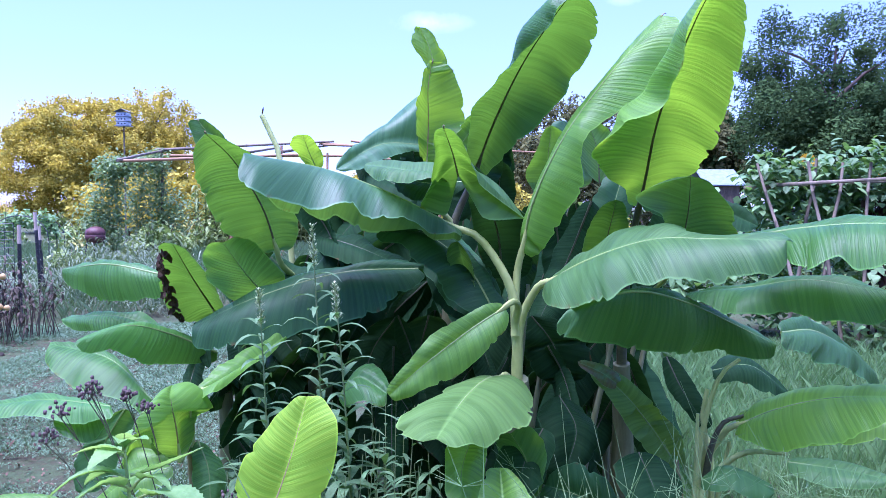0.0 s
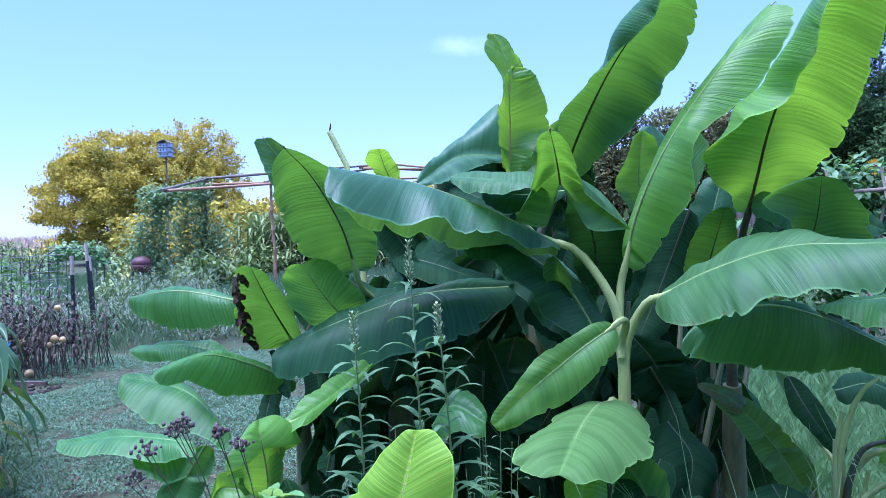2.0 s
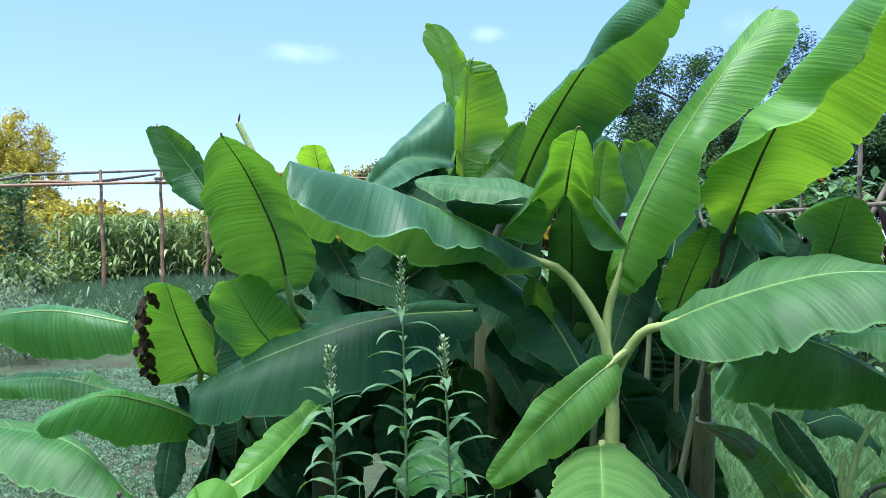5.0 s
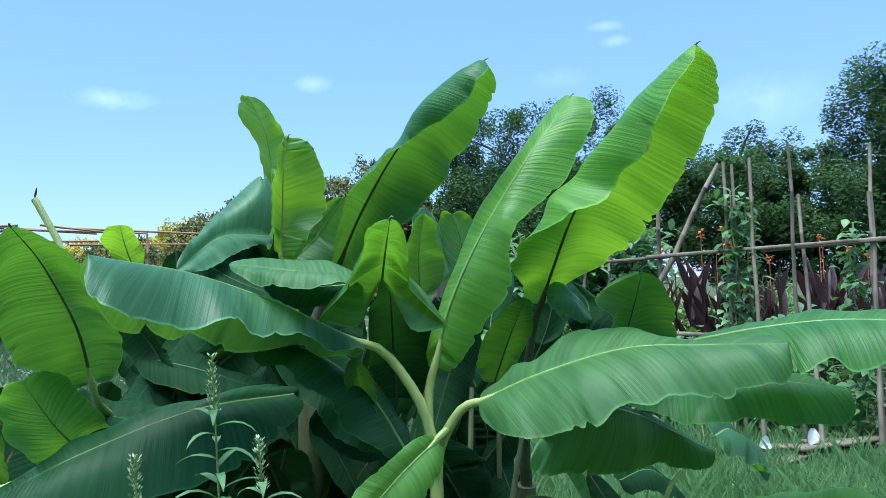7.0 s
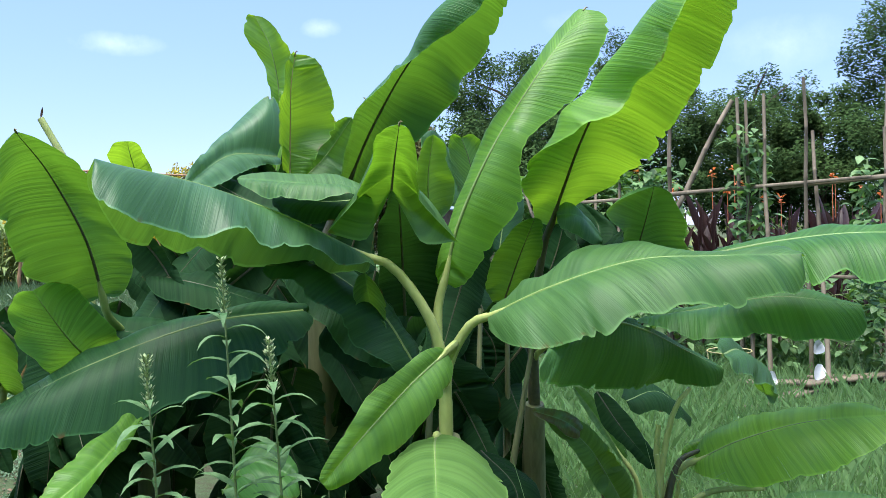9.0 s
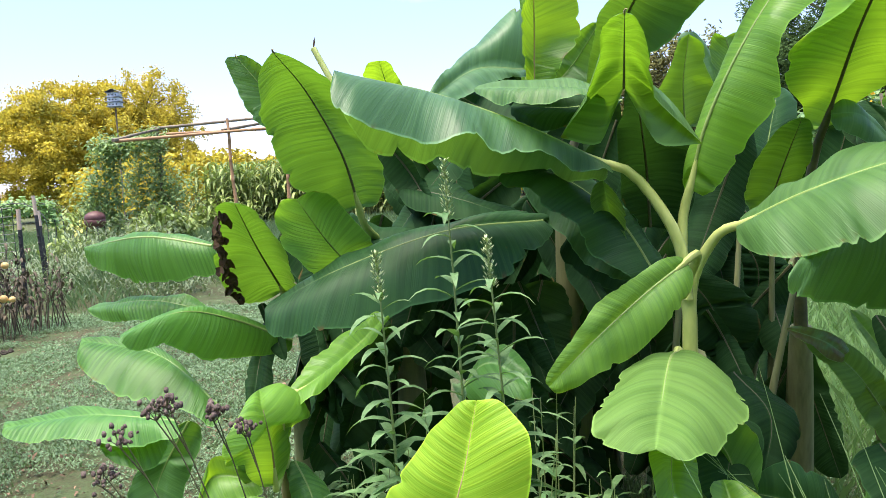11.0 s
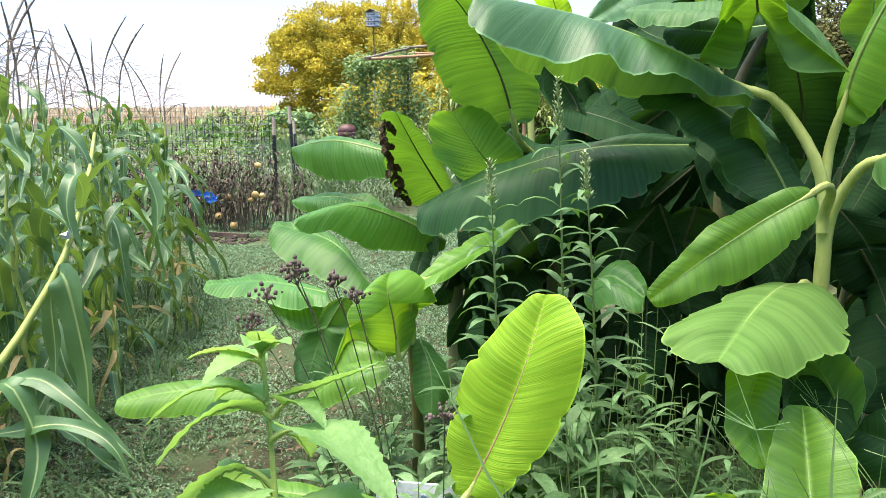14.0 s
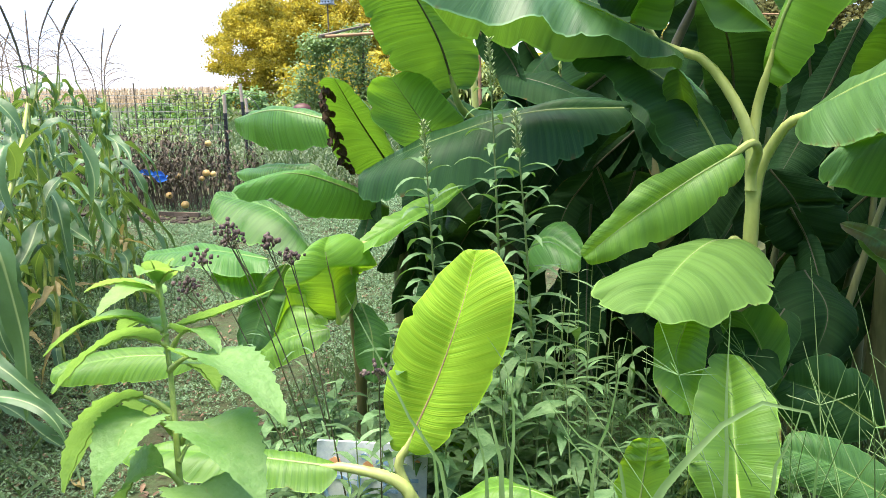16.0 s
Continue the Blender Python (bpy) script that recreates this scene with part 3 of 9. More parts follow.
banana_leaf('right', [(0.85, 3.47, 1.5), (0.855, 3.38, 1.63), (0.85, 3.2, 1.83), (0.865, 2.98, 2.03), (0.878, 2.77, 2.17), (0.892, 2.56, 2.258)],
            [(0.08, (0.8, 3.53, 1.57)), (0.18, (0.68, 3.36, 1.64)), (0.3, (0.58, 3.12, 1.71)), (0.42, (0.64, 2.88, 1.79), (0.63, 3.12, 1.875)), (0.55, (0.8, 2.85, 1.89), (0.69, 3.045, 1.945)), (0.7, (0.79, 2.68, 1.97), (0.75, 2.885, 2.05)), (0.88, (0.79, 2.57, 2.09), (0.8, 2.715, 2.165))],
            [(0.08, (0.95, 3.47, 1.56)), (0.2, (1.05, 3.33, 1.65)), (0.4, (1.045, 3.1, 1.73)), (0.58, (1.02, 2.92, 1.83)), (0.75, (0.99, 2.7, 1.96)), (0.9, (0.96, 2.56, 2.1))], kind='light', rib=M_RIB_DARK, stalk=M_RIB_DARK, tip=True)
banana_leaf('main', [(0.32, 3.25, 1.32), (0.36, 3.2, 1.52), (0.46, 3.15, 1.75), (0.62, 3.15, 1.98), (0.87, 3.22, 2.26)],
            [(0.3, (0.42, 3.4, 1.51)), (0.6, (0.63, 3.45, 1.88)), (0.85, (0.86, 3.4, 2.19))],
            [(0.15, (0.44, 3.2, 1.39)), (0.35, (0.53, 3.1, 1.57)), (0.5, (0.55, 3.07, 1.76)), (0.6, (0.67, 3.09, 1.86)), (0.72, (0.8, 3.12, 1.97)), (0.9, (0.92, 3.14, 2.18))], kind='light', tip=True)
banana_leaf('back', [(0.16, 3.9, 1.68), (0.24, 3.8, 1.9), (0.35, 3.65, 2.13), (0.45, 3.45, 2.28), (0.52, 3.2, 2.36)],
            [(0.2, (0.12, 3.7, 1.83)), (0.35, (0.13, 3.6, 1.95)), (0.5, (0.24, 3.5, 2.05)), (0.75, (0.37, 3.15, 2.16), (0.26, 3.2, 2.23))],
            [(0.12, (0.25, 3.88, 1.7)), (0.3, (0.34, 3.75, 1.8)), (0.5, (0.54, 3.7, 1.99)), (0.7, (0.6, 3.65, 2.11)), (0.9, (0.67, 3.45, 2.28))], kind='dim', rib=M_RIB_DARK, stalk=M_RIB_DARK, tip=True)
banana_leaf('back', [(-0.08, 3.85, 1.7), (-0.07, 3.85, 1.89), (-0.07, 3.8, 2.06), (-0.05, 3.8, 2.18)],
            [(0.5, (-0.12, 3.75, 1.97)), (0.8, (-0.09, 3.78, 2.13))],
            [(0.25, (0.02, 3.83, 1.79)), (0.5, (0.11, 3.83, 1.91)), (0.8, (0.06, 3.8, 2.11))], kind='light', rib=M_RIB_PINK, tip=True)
banana_leaf('back', [(-0.07, 4.2, 1.77), (-0.03, 4.3, 2.08), (-0.06, 4.3, 2.31), (-0.12, 4.33, 2.46)],
            [(0.5, (-0.07, 4.3, 2.13)), (0.85, (-0.16, 4.35, 2.41))],
            [(0.4, (-0.03, 4.2, 1.97)), (0.75, (0.01, 4.25, 2.3))], kind='light', petiole=False)
banana_leaf('back', [(-0.1, 4.0, 1.81), (-0.3, 3.85, 1.8), (-0.48, 3.6, 1.67)],
            [(0.2, (-0.09, 4.1, 2.06)), (0.5, (-0.29, 4.0, 1.91)), (0.8, (-0.43, 3.7, 1.77))],
            [(0.5, (-0.25, 3.8, 1.74))], petiole=False, kind='waxy')
banana_leaf('back', [(-0.04, 3.95, 1.69), (0.08, 3.95, 1.8), (0.19, 3.9, 1.96)],
            [(0.5, (0.04, 3.95, 1.84))],
            [(0.4, (0.16, 3.9, 1.69)), (0.8, (0.19, 3.9, 1.84))], petiole=False)
banana_leaf('main', [(0.056, 2.964, 1.616), (0.035, 2.86, 1.69), (0.002, 2.706, 1.768)],
            [(0.06, (0.02, 3.087, 1.477)), (0.2, (-0.095, 3.176, 1.498)), (0.38, (-0.04, 3.0, 1.6), (-0.01, 3.02, 1.68)), (0.6, (-0.03, 2.86, 1.69), (-0.02, 2.9, 1.74)), (0.85, (-0.03, 2.78, 1.75))],
            [(0.06, (0.134, 2.98, 1.468)), (0.2, (0.317, 3.117, 1.46)), (0.36, (0.135, 2.95, 1.584), (0.12, 2.98, 1.67)), (0.65, (0.095, 2.84, 1.68)), (0.88, (0.05, 2.75, 1.745))], kind='adult', rib=M_RIB_DARK, petiole=False, tip=True)
banana_leaf('main', [(0.26, 3.5, 1.19), (0.23, 3.42, 1.41), (0.12, 3.1, 1.66)],
            [(0.3, (0.15, 3.45, 1.33)), (0.6, (0.11, 3.3, 1.49)), (0.85, (0.1, 3.15, 1.61))],
            [(0.3, (0.39, 3.45, 1.3)), (0.55, (0.41, 3.4, 1.42)), (0.85, (0.21, 3.2, 1.57))], kind='dark', rib=M_RIB_DARK, petiole=False)
banana_leaf('main', [(0.06, 3.3, 1.36), (0.09, 3.35, 1.25), (0.11, 3.35, 1.17)],
            [(0.5, (0.02, 3.3, 1.26))],
            [(0.5, (0.13, 3.3, 1.23))], rib=None, petiole=False)
banana_leaf('main', [(0.07, 3.26, 1.41), (-0.2, 3.25, 1.55), (-0.46, 3.2, 1.65), (-0.68, 3.0, 1.69), (-0.73, 2.95, 1.7)],
            [(0.2, (-0.04, 3.2, 1.41)), (0.4, (-0.25, 3.1, 1.47)), (0.55, (-0.37, 3.04, 1.51)), (0.7, (-0.51, 3.0, 1.49)), (0.88, (-0.68, 2.85, 1.56))],
            [(0.25, (-0.09, 3.4, 1.39)), (0.45, (-0.33, 3.4, 1.39)), (0.58, (-0.44, 3.4, 1.46)), (0.72, (-0.53, 3.4, 1.44)), (0.85, (-0.68, 3.3, 1.5)), (0.95, (-0.75, 3.1, 1.63))], kind='waxy')
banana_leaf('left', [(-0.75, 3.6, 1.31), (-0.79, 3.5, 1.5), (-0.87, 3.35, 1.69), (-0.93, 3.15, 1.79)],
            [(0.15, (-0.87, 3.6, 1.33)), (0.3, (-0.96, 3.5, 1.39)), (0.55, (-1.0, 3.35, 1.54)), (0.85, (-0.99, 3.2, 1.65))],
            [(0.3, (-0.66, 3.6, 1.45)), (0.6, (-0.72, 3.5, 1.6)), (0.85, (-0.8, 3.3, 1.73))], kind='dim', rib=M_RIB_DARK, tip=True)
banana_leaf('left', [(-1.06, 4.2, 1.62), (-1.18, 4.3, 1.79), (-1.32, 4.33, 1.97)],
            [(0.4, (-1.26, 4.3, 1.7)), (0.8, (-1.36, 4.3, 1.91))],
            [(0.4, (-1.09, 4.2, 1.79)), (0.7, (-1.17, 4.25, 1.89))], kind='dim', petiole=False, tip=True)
banana_leaf('main', [(0.41, 3.1, 1.21), (0.53, 2.9, 1.31), (0.7, 2.7, 1.39), (0.86, 2.55, 1.4), (1.04, 2.42, 1.4)],
            [(0.2, (0.55, 3.05, 1.33)), (0.35, (0.7, 3.0, 1.41)), (0.48, (0.84, 2.9, 1.44)), (0.65, (0.86, 2.7, 1.4)), (0.9, (1.06, 2.5, 1.4))],
            [(0.1, (0.38, 2.85, 1.15)), (0.25, (0.47, 2.7, 1.16)), (0.38, (0.53, 2.6, 1.2)), (0.45, (0.6, 2.58, 1.25)), (0.53, (0.66, 2.52, 1.24)), (0.6, (0.7, 2.5, 1.28)), (0.75, (0.84, 2.45, 1.26)), (0.88, (0.94, 2.4, 1.3)), (0.96, (1.01, 2.4, 1.31))], kind='adult')
banana_leaf('right', [(1.03, 2.8, 1.39), (1.18, 2.65, 1.43), (1.33, 2.5, 1.45), (1.46, 2.35, 1.44), (1.58, 2.3, 1.41)],
            [(0.5, (1.41, 2.6, 1.46))],
            [(0.15, (1.09, 2.65, 1.34)), (0.3, (1.12, 2.5, 1.32)), (0.4, (1.13, 2.45, 1.31)), (0.5, (1.2, 2.42, 1.35)), (0.6, (1.24, 2.38, 1.32)), (0.8, (1.37, 2.3, 1.33))], kind='side', petiole=False)
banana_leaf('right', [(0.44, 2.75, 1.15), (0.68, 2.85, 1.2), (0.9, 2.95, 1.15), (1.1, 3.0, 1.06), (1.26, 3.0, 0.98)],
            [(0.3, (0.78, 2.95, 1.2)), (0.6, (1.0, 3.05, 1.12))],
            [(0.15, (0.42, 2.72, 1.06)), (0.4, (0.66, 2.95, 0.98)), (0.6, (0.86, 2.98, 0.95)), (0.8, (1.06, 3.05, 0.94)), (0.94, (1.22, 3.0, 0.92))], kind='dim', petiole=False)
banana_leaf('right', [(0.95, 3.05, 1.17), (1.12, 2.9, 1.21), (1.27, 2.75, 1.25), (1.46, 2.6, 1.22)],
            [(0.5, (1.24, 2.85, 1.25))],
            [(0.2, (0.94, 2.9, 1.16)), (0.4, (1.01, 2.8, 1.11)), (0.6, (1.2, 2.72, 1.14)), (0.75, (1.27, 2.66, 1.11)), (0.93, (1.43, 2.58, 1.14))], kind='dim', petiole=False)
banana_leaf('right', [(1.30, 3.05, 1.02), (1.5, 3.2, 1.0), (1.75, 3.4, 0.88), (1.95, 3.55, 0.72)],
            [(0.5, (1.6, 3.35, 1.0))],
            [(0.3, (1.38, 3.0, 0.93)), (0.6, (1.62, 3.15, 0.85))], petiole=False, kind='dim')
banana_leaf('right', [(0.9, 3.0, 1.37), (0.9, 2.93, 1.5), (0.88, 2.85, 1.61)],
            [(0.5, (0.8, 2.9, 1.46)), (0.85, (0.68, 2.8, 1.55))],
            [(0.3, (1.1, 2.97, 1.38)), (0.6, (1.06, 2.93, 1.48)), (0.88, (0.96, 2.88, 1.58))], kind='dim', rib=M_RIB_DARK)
banana_leaf('back', [(0.66, 4.05, 1.6), (0.66, 4.1, 1.78), (0.615, 4.1, 1.94)],
            [(0.5, (0.52, 4.02, 1.78)), (0.8, (0.54, 4.06, 1.88))],
            [(0.3, (0.80, 4.2, 1.68)), (0.55, (0.78, 4.2, 1.77)), (0.8, (0.69, 4.14, 1.88))], petiole=False, rib=M_RIB_DARK, kind='waxy')
banana_leaf('back', [(0.8, 4.1, 1.62), (0.79, 4.1, 1.78), (0.75, 4.1, 1.91)],
            [(0.5, (0.69, 4.1, 1.83))],
            [(0.5, (0.87, 4.1, 1.83))], petiole=False, rib=M_RIB_DARK)
banana_leaf('right', [(0.70, 3.6, 1.2), (0.72, 3.5, 1.37), (0.73, 3.37, 1.53)],
            [(0.5, (0.63, 3.55, 1.36))],
            [(0.5, (0.80, 3.5, 1.36))], petiole=False, rib=M_RIB_DARK)
banana_leaf('right', [(0.85, 3.42, 1.54), (0.95, 3.42, 1.53), (1.06, 3.44, 1.44)],
            [(0.5, (0.96, 3.46, 1.57))],
            [(0.5, (0.93, 3.4, 1.46))], petiole=False, rib=None, kind='waxy')
banana_leaf('right', [(0.99, 3.9, 1.16), (1.1, 3.9, 1.36), (1.17, 3.9, 1.58)],
            [(0.5, (1.0, 3.9, 1.41))],
            [(0.5, (1.21, 3.9, 1.4))], petiole=False, rib=M_RIB_DARK, kind='dark')
banana_leaf('right', [(1.04, 3.7, 1.58), (1.06, 3.6, 1.5), (1.11, 3.5, 1.42)],
            [(0.5, (1.1, 3.6, 1.53))],
            [(0.5, (1.0, 3.6, 1.45))], petiole=False, rib=M_RIB_DARK, kind='dark')
banana_leaf('right', [(0.81, 3.2, 1.19), (0.97, 3.3, 1.37), (1.14, 3.4, 1.48)],
            [(0.5, (0.87, 3.3, 1.31))],
            [(0.5, (1.1, 3.3, 1.36))], petiole=False, rib=M_RIB_DARK, kind='dark')
banana_leaf('main', [(0.03, 3.1, 1.62), (-0.16, 3.2, 1.65), (-0.33, 3.39, 1.68)],
            [(0.5, (-0.1, 3.4, 1.67))],
            [(0.3, (-0.07, 3.05, 1.6)), (0.6, (-0.22, 3.15, 1.6))], petiole=False)
banana_leaf('back', [(0.13, 3.3, 1.61), (-0.05, 3.35, 1.6), (-0.2, 3.5, 1.63)],
            [(0.5, (-0.04, 3.4, 1.65))],
            [(0.5, (-0.1, 3.3, 1.53))], petiole=False, kind='dark')
banana_leaf('left', [(-0.61, 3.9, 1.68), (-0.64, 3.85, 1.76), (-0.66, 3.78, 1.84)],
            [(0.5, (-0.72, 3.85, 1.78))],
            [(0.5, (-0.59, 3.85, 1.78))], petiole=False, kind='light')
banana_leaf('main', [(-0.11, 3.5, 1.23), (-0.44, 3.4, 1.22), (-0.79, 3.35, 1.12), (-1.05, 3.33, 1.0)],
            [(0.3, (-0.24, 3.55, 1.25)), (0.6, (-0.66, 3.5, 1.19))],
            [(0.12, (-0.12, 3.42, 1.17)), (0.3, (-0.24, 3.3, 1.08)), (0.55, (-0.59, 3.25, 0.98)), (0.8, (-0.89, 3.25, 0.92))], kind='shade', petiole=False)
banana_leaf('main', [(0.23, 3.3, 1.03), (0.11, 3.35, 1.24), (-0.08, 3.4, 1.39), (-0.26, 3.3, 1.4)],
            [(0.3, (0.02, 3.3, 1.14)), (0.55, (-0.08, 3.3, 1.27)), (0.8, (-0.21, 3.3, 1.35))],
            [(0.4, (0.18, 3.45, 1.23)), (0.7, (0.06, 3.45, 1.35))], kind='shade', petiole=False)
banana_leaf('left', [(-0.76, 3.65, 1.05), (-0.85, 3.5, 1.19), (-0.93, 3.38, 1.35)],
            [(0.2, (-0.88, 3.5, 1.06)), (0.5, (-0.95, 3.25, 1.19)), (0.8, (-0.98, 3.25, 1.31))],
            [(0.35, (-0.7, 3.62, 1.16)), (0.7, (-0.8, 3.5, 1.32))], kind='side')
banana_leaf('left', [(-1.07, 3.75, 1.0), (-1.1, 3.5, 1.19), (-1.11, 3.28, 1.35)],
            [(0.15, (-1.22, 3.75, 0.96)), (0.45, (-1.27, 3.6, 1.12)), (0.8, (-1.19, 3.35, 1.31))],
            [(0.35, (-1.0, 3.6, 1.06)), (0.65, (-0.99, 3.4, 1.2)), (0.9, (-1.04, 3.25, 1.32))], kind='dim', rib=M_RIB_DARK)
banana_leaf('side', [(-1.31, 3.7, 1.19), (-1.6, 3.8, 1.23), (-1.96, 4.1, 1.18)],
            [(0.5, (-1.64, 3.9, 1.24))],
            [(0.25, (-1.38, 3.7, 1.07)), (0.5, (-1.58, 3.8, 1.04)), (0.8, (-1.85, 4.0, 1.09))], petiole=False, kind='side')
banana_leaf('side', [(-1.39, 3.9, 0.91), (-1.63, 3.9, 0.97), (-1.97, 4.1, 0.92)],
            [(0.5, (-1.67, 4.0, 0.98))],
            [(0.5, (-1.64, 3.85, 0.9))], petiole=False, kind='side')
banana_leaf('side', [(-1.01, 3.55, 0.85), (-1.18, 3.45, 0.95), (-1.31, 3.3, 1.01), (-1.43, 3.1, 0.98)],
            [(0.5, (-1.27, 3.5, 0.98))],
            [(0.2, (-1.11, 3.55, 0.8)), (0.5, (-1.27, 3.35, 0.84)), (0.75, (-1.36, 3.15, 0.94))], petiole=False, kind='side')
banana_leaf('side', [(-1.22, 3.3, 0.7), (-1.43, 3.4, 0.85), (-1.7, 3.43, 0.91)],
            [(0.5, (-1.5, 3.5, 0.86))],
            [(0.3, (-1.27, 3.2, 0.7)), (0.6, (-1.49, 3.25, 0.75))], petiole=False, kind='side')
banana_leaf('side', [(-1.22, 2.9, 0.77), (-1.5, 3.0, 0.77), (-1.76, 3.02, 0.74)],
            [(0.5, (-1.55, 3.1, 0.76))],
            [(0.3, (-1.29, 2.85, 0.72)), (0.6, (-1.52, 2.9, 0.73))], petiole=False, kind='side')
banana_leaf('side', [(-1.29, 3.0, 0.74), (-1.35, 2.95, 0.7), (-1.42, 2.9, 0.68)],
            [(0.5, (-1.42, 3.0, 0.73))],
            [(0.5, (-1.28, 2.9, 0.66))], petiole=False, kind='side')
banana_leaf('side', [(-1.25, 3.1, 0.71), (-1.35, 3.1, 0.54), (-1.36, 3.0, 0.41)],
            [(0.5, (-1.26, 3.1, 0.54))],
            [(0.5, (-1.44, 3.1, 0.53))], petiole=False, kind='dim')
banana_leaf('sucker', [(-0.93, 2.78, 0.62), (-0.92, 2.72, 0.74), (-0.93, 2.7, 0.84), (-0.96, 2.8, 0.87)],
            [(0.3, (-0.96, 2.62, 0.72)), (0.6, (-1.0, 2.55, 0.77)), (0.85, (-0.97, 2.65, 0.86))],
            [(0.3, (-0.91, 2.88, 0.71)), (0.6, (-0.86, 2.95, 0.76)), (0.85, (-0.89, 2.9, 0.84))], kind='light', rib=M_SUCKER)
banana_leaf('sucker', [(-0.98, 2.85, 0.59), (-0.98, 2.85, 0.7), (-0.95, 2.85, 0.82)],
            [(0.5, (-1.02, 2.75, 0.72))],
            [(0.5, (-0.91, 2.9, 0.69))], kind='dim', petiole=False)
banana_leaf('sucker', [(-0.9, 2.9, 0.64), (-0.85, 2.85, 0.55), (-0.83, 2.8, 0.41)],
            [(0.5, (-0.91, 2.85, 0.53))],
            [(0.5, (-0.8, 2.9, 0.51))], kind='dim', petiole=False)
banana_leaf('sucker', [(-0.88, 2.9, 0.83), (-0.76, 3.05, 0.89), (-0.62, 3.33, 0.99)],
            [(0.4, (-0.83, 3.05, 0.91)), (0.75, (-0.7, 3.25, 0.97))],
            [(0.3, (-0.82, 2.85, 0.83)), (0.6, (-0.7, 3.1, 0.91))], kind='light')
banana_leaf('sucker', [(-0.99, 2.8, 0.63), (-1.1, 2.8, 0.64), (-1.14, 2.75, 0.55)],
            [(0.5, (-1.09, 2.8, 0.7))],
            [(0.5, (-1.03, 2.75, 0.59))], kind='light')
banana_leaf('main', [(0.235, 3.03, 1.12), (0.1, 2.98, 1.04), (-0.06, 2.91, 0.93), (-0.195, 2.86, 0.82)],
            [(0.22, (0.11, 3.0, 1.11)), (0.5, (-0.035, 2.93, 1.03)), (0.8, (-0.155, 2.88, 0.91))],
            [(0.2, (0.2, 2.98, 1.0)), (0.5, (0.07, 2.94, 0.885)), (0.8, (-0.09, 2.88, 0.83))], kind='light', ruffle=0.6, node=(0.29, 3.2, 0.98))
banana_leaf('main', [(0.24, 3.15, 0.83), (0.16, 2.95, 0.86), (0.07, 2.7, 0.845), (-0.02, 2.45, 0.78)],
            [(0.2, (0.11, 3.06, 0.825)), (0.5, (-0.035, 2.8, 0.83)), (0.8, (-0.145, 2.5, 0.815)), (0.93, (-0.1, 2.46, 0.765))],
            [(0.12, (0.32, 3.1, 0.81)), (0.3, (0.335, 2.93, 0.765)), (0.52, (0.3, 2.75, 0.74)), (0.76, (0.16, 2.55, 0.74)), (0.92, (0.07, 2.43, 0.765))], kind='matte', ruffle=1.0, node=(0.30, 3.24, 0.70))
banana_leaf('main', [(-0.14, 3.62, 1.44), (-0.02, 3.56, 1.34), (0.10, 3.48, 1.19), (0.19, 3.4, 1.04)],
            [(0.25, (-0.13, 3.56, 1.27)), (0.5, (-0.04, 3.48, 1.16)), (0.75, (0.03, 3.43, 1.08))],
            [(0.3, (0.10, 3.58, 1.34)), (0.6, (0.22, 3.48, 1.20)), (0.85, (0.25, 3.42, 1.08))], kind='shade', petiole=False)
banana_leaf('main', [(-0.42, 3.2, 0.74), (-0.34, 3.17, 0.82), (-0.22, 3.1, 0.77)],
            [(0.5, (-0.29, 3.21, 0.87))],
            [(0.5, (-0.31, 3.08, 0.74))], kind='side', petiole=False)
banana_leaf('front', [(-0.59, 2.35, 0.42), (-0.51, 2.35, 0.6), (-0.45, 2.35, 0.77), (-0.41, 2.38, 0.93)],
            [(0.12, (-0.65, 2.4, 0.42)), (0.35, (-0.66, 2.4, 0.55)), (0.6, (-0.61, 2.4, 0.73)), (0.82, (-0.52, 2.4, 0.85)), (0.94, (-0.46, 2.39, 0.91))],
            [(0.15, (-0.48, 2.3, 0.47)), (0.35, (-0.39, 2.3, 0.58)), (0.6, (-0.32, 2.3, 0.74)), (0.82, (-0.31, 2.31, 0.87)), (0.94, (-0.35, 2.35, 0.92))], ruffle=0.1, kind='young', rib=M_RIB_PINK, node=(-0.51, 2.34, 0.15))
banana_leaf('low', [(0.1, 2.75, 0.7), (0.06, 2.6, 0.61), (0.1, 2.5, 0.51)],
            [(0.2, (0.01, 2.65, 0.7)), (0.6, (0.02, 2.52, 0.6))],
            [(0.3, (0.15, 2.7, 0.65)), (0.65, (0.13, 2.6, 0.56))], kind='light', petiole=False)
banana_leaf('low', [(0.21, 2.4, 0.34), (0.2, 2.5, 0.48), (0.19, 2.63, 0.63)],
            [(0.3, (0.1, 2.4, 0.4)), (0.65, (0.1, 2.5, 0.55)), (0.9, (0.14, 2.58, 0.62))],
            [(0.3, (0.29, 2.4, 0.42)), (0.65, (0.29, 2.48, 0.56)), (0.9, (0.24, 2.58, 0.62))], kind='light')
banana_leaf('low', [(0.32, 2.9, 0.39), (0.31, 2.9, 0.56), (0.25, 2.9, 0.67)],
            [(0.5, (0.21, 2.95, 0.55))],
            [(0.5, (0.37, 2.85, 0.62))], kind='dim', petiole=False)
banana_leaf('low', [(-0.02, 2.3, 0.34), (-0.01, 2.3, 0.44), (-0.0, 2.3, 0.53)],
            [(0.4, (-0.07, 2.3, 0.42))],
            [(0.4, (0.04, 2.3, 0.43))], kind='light')
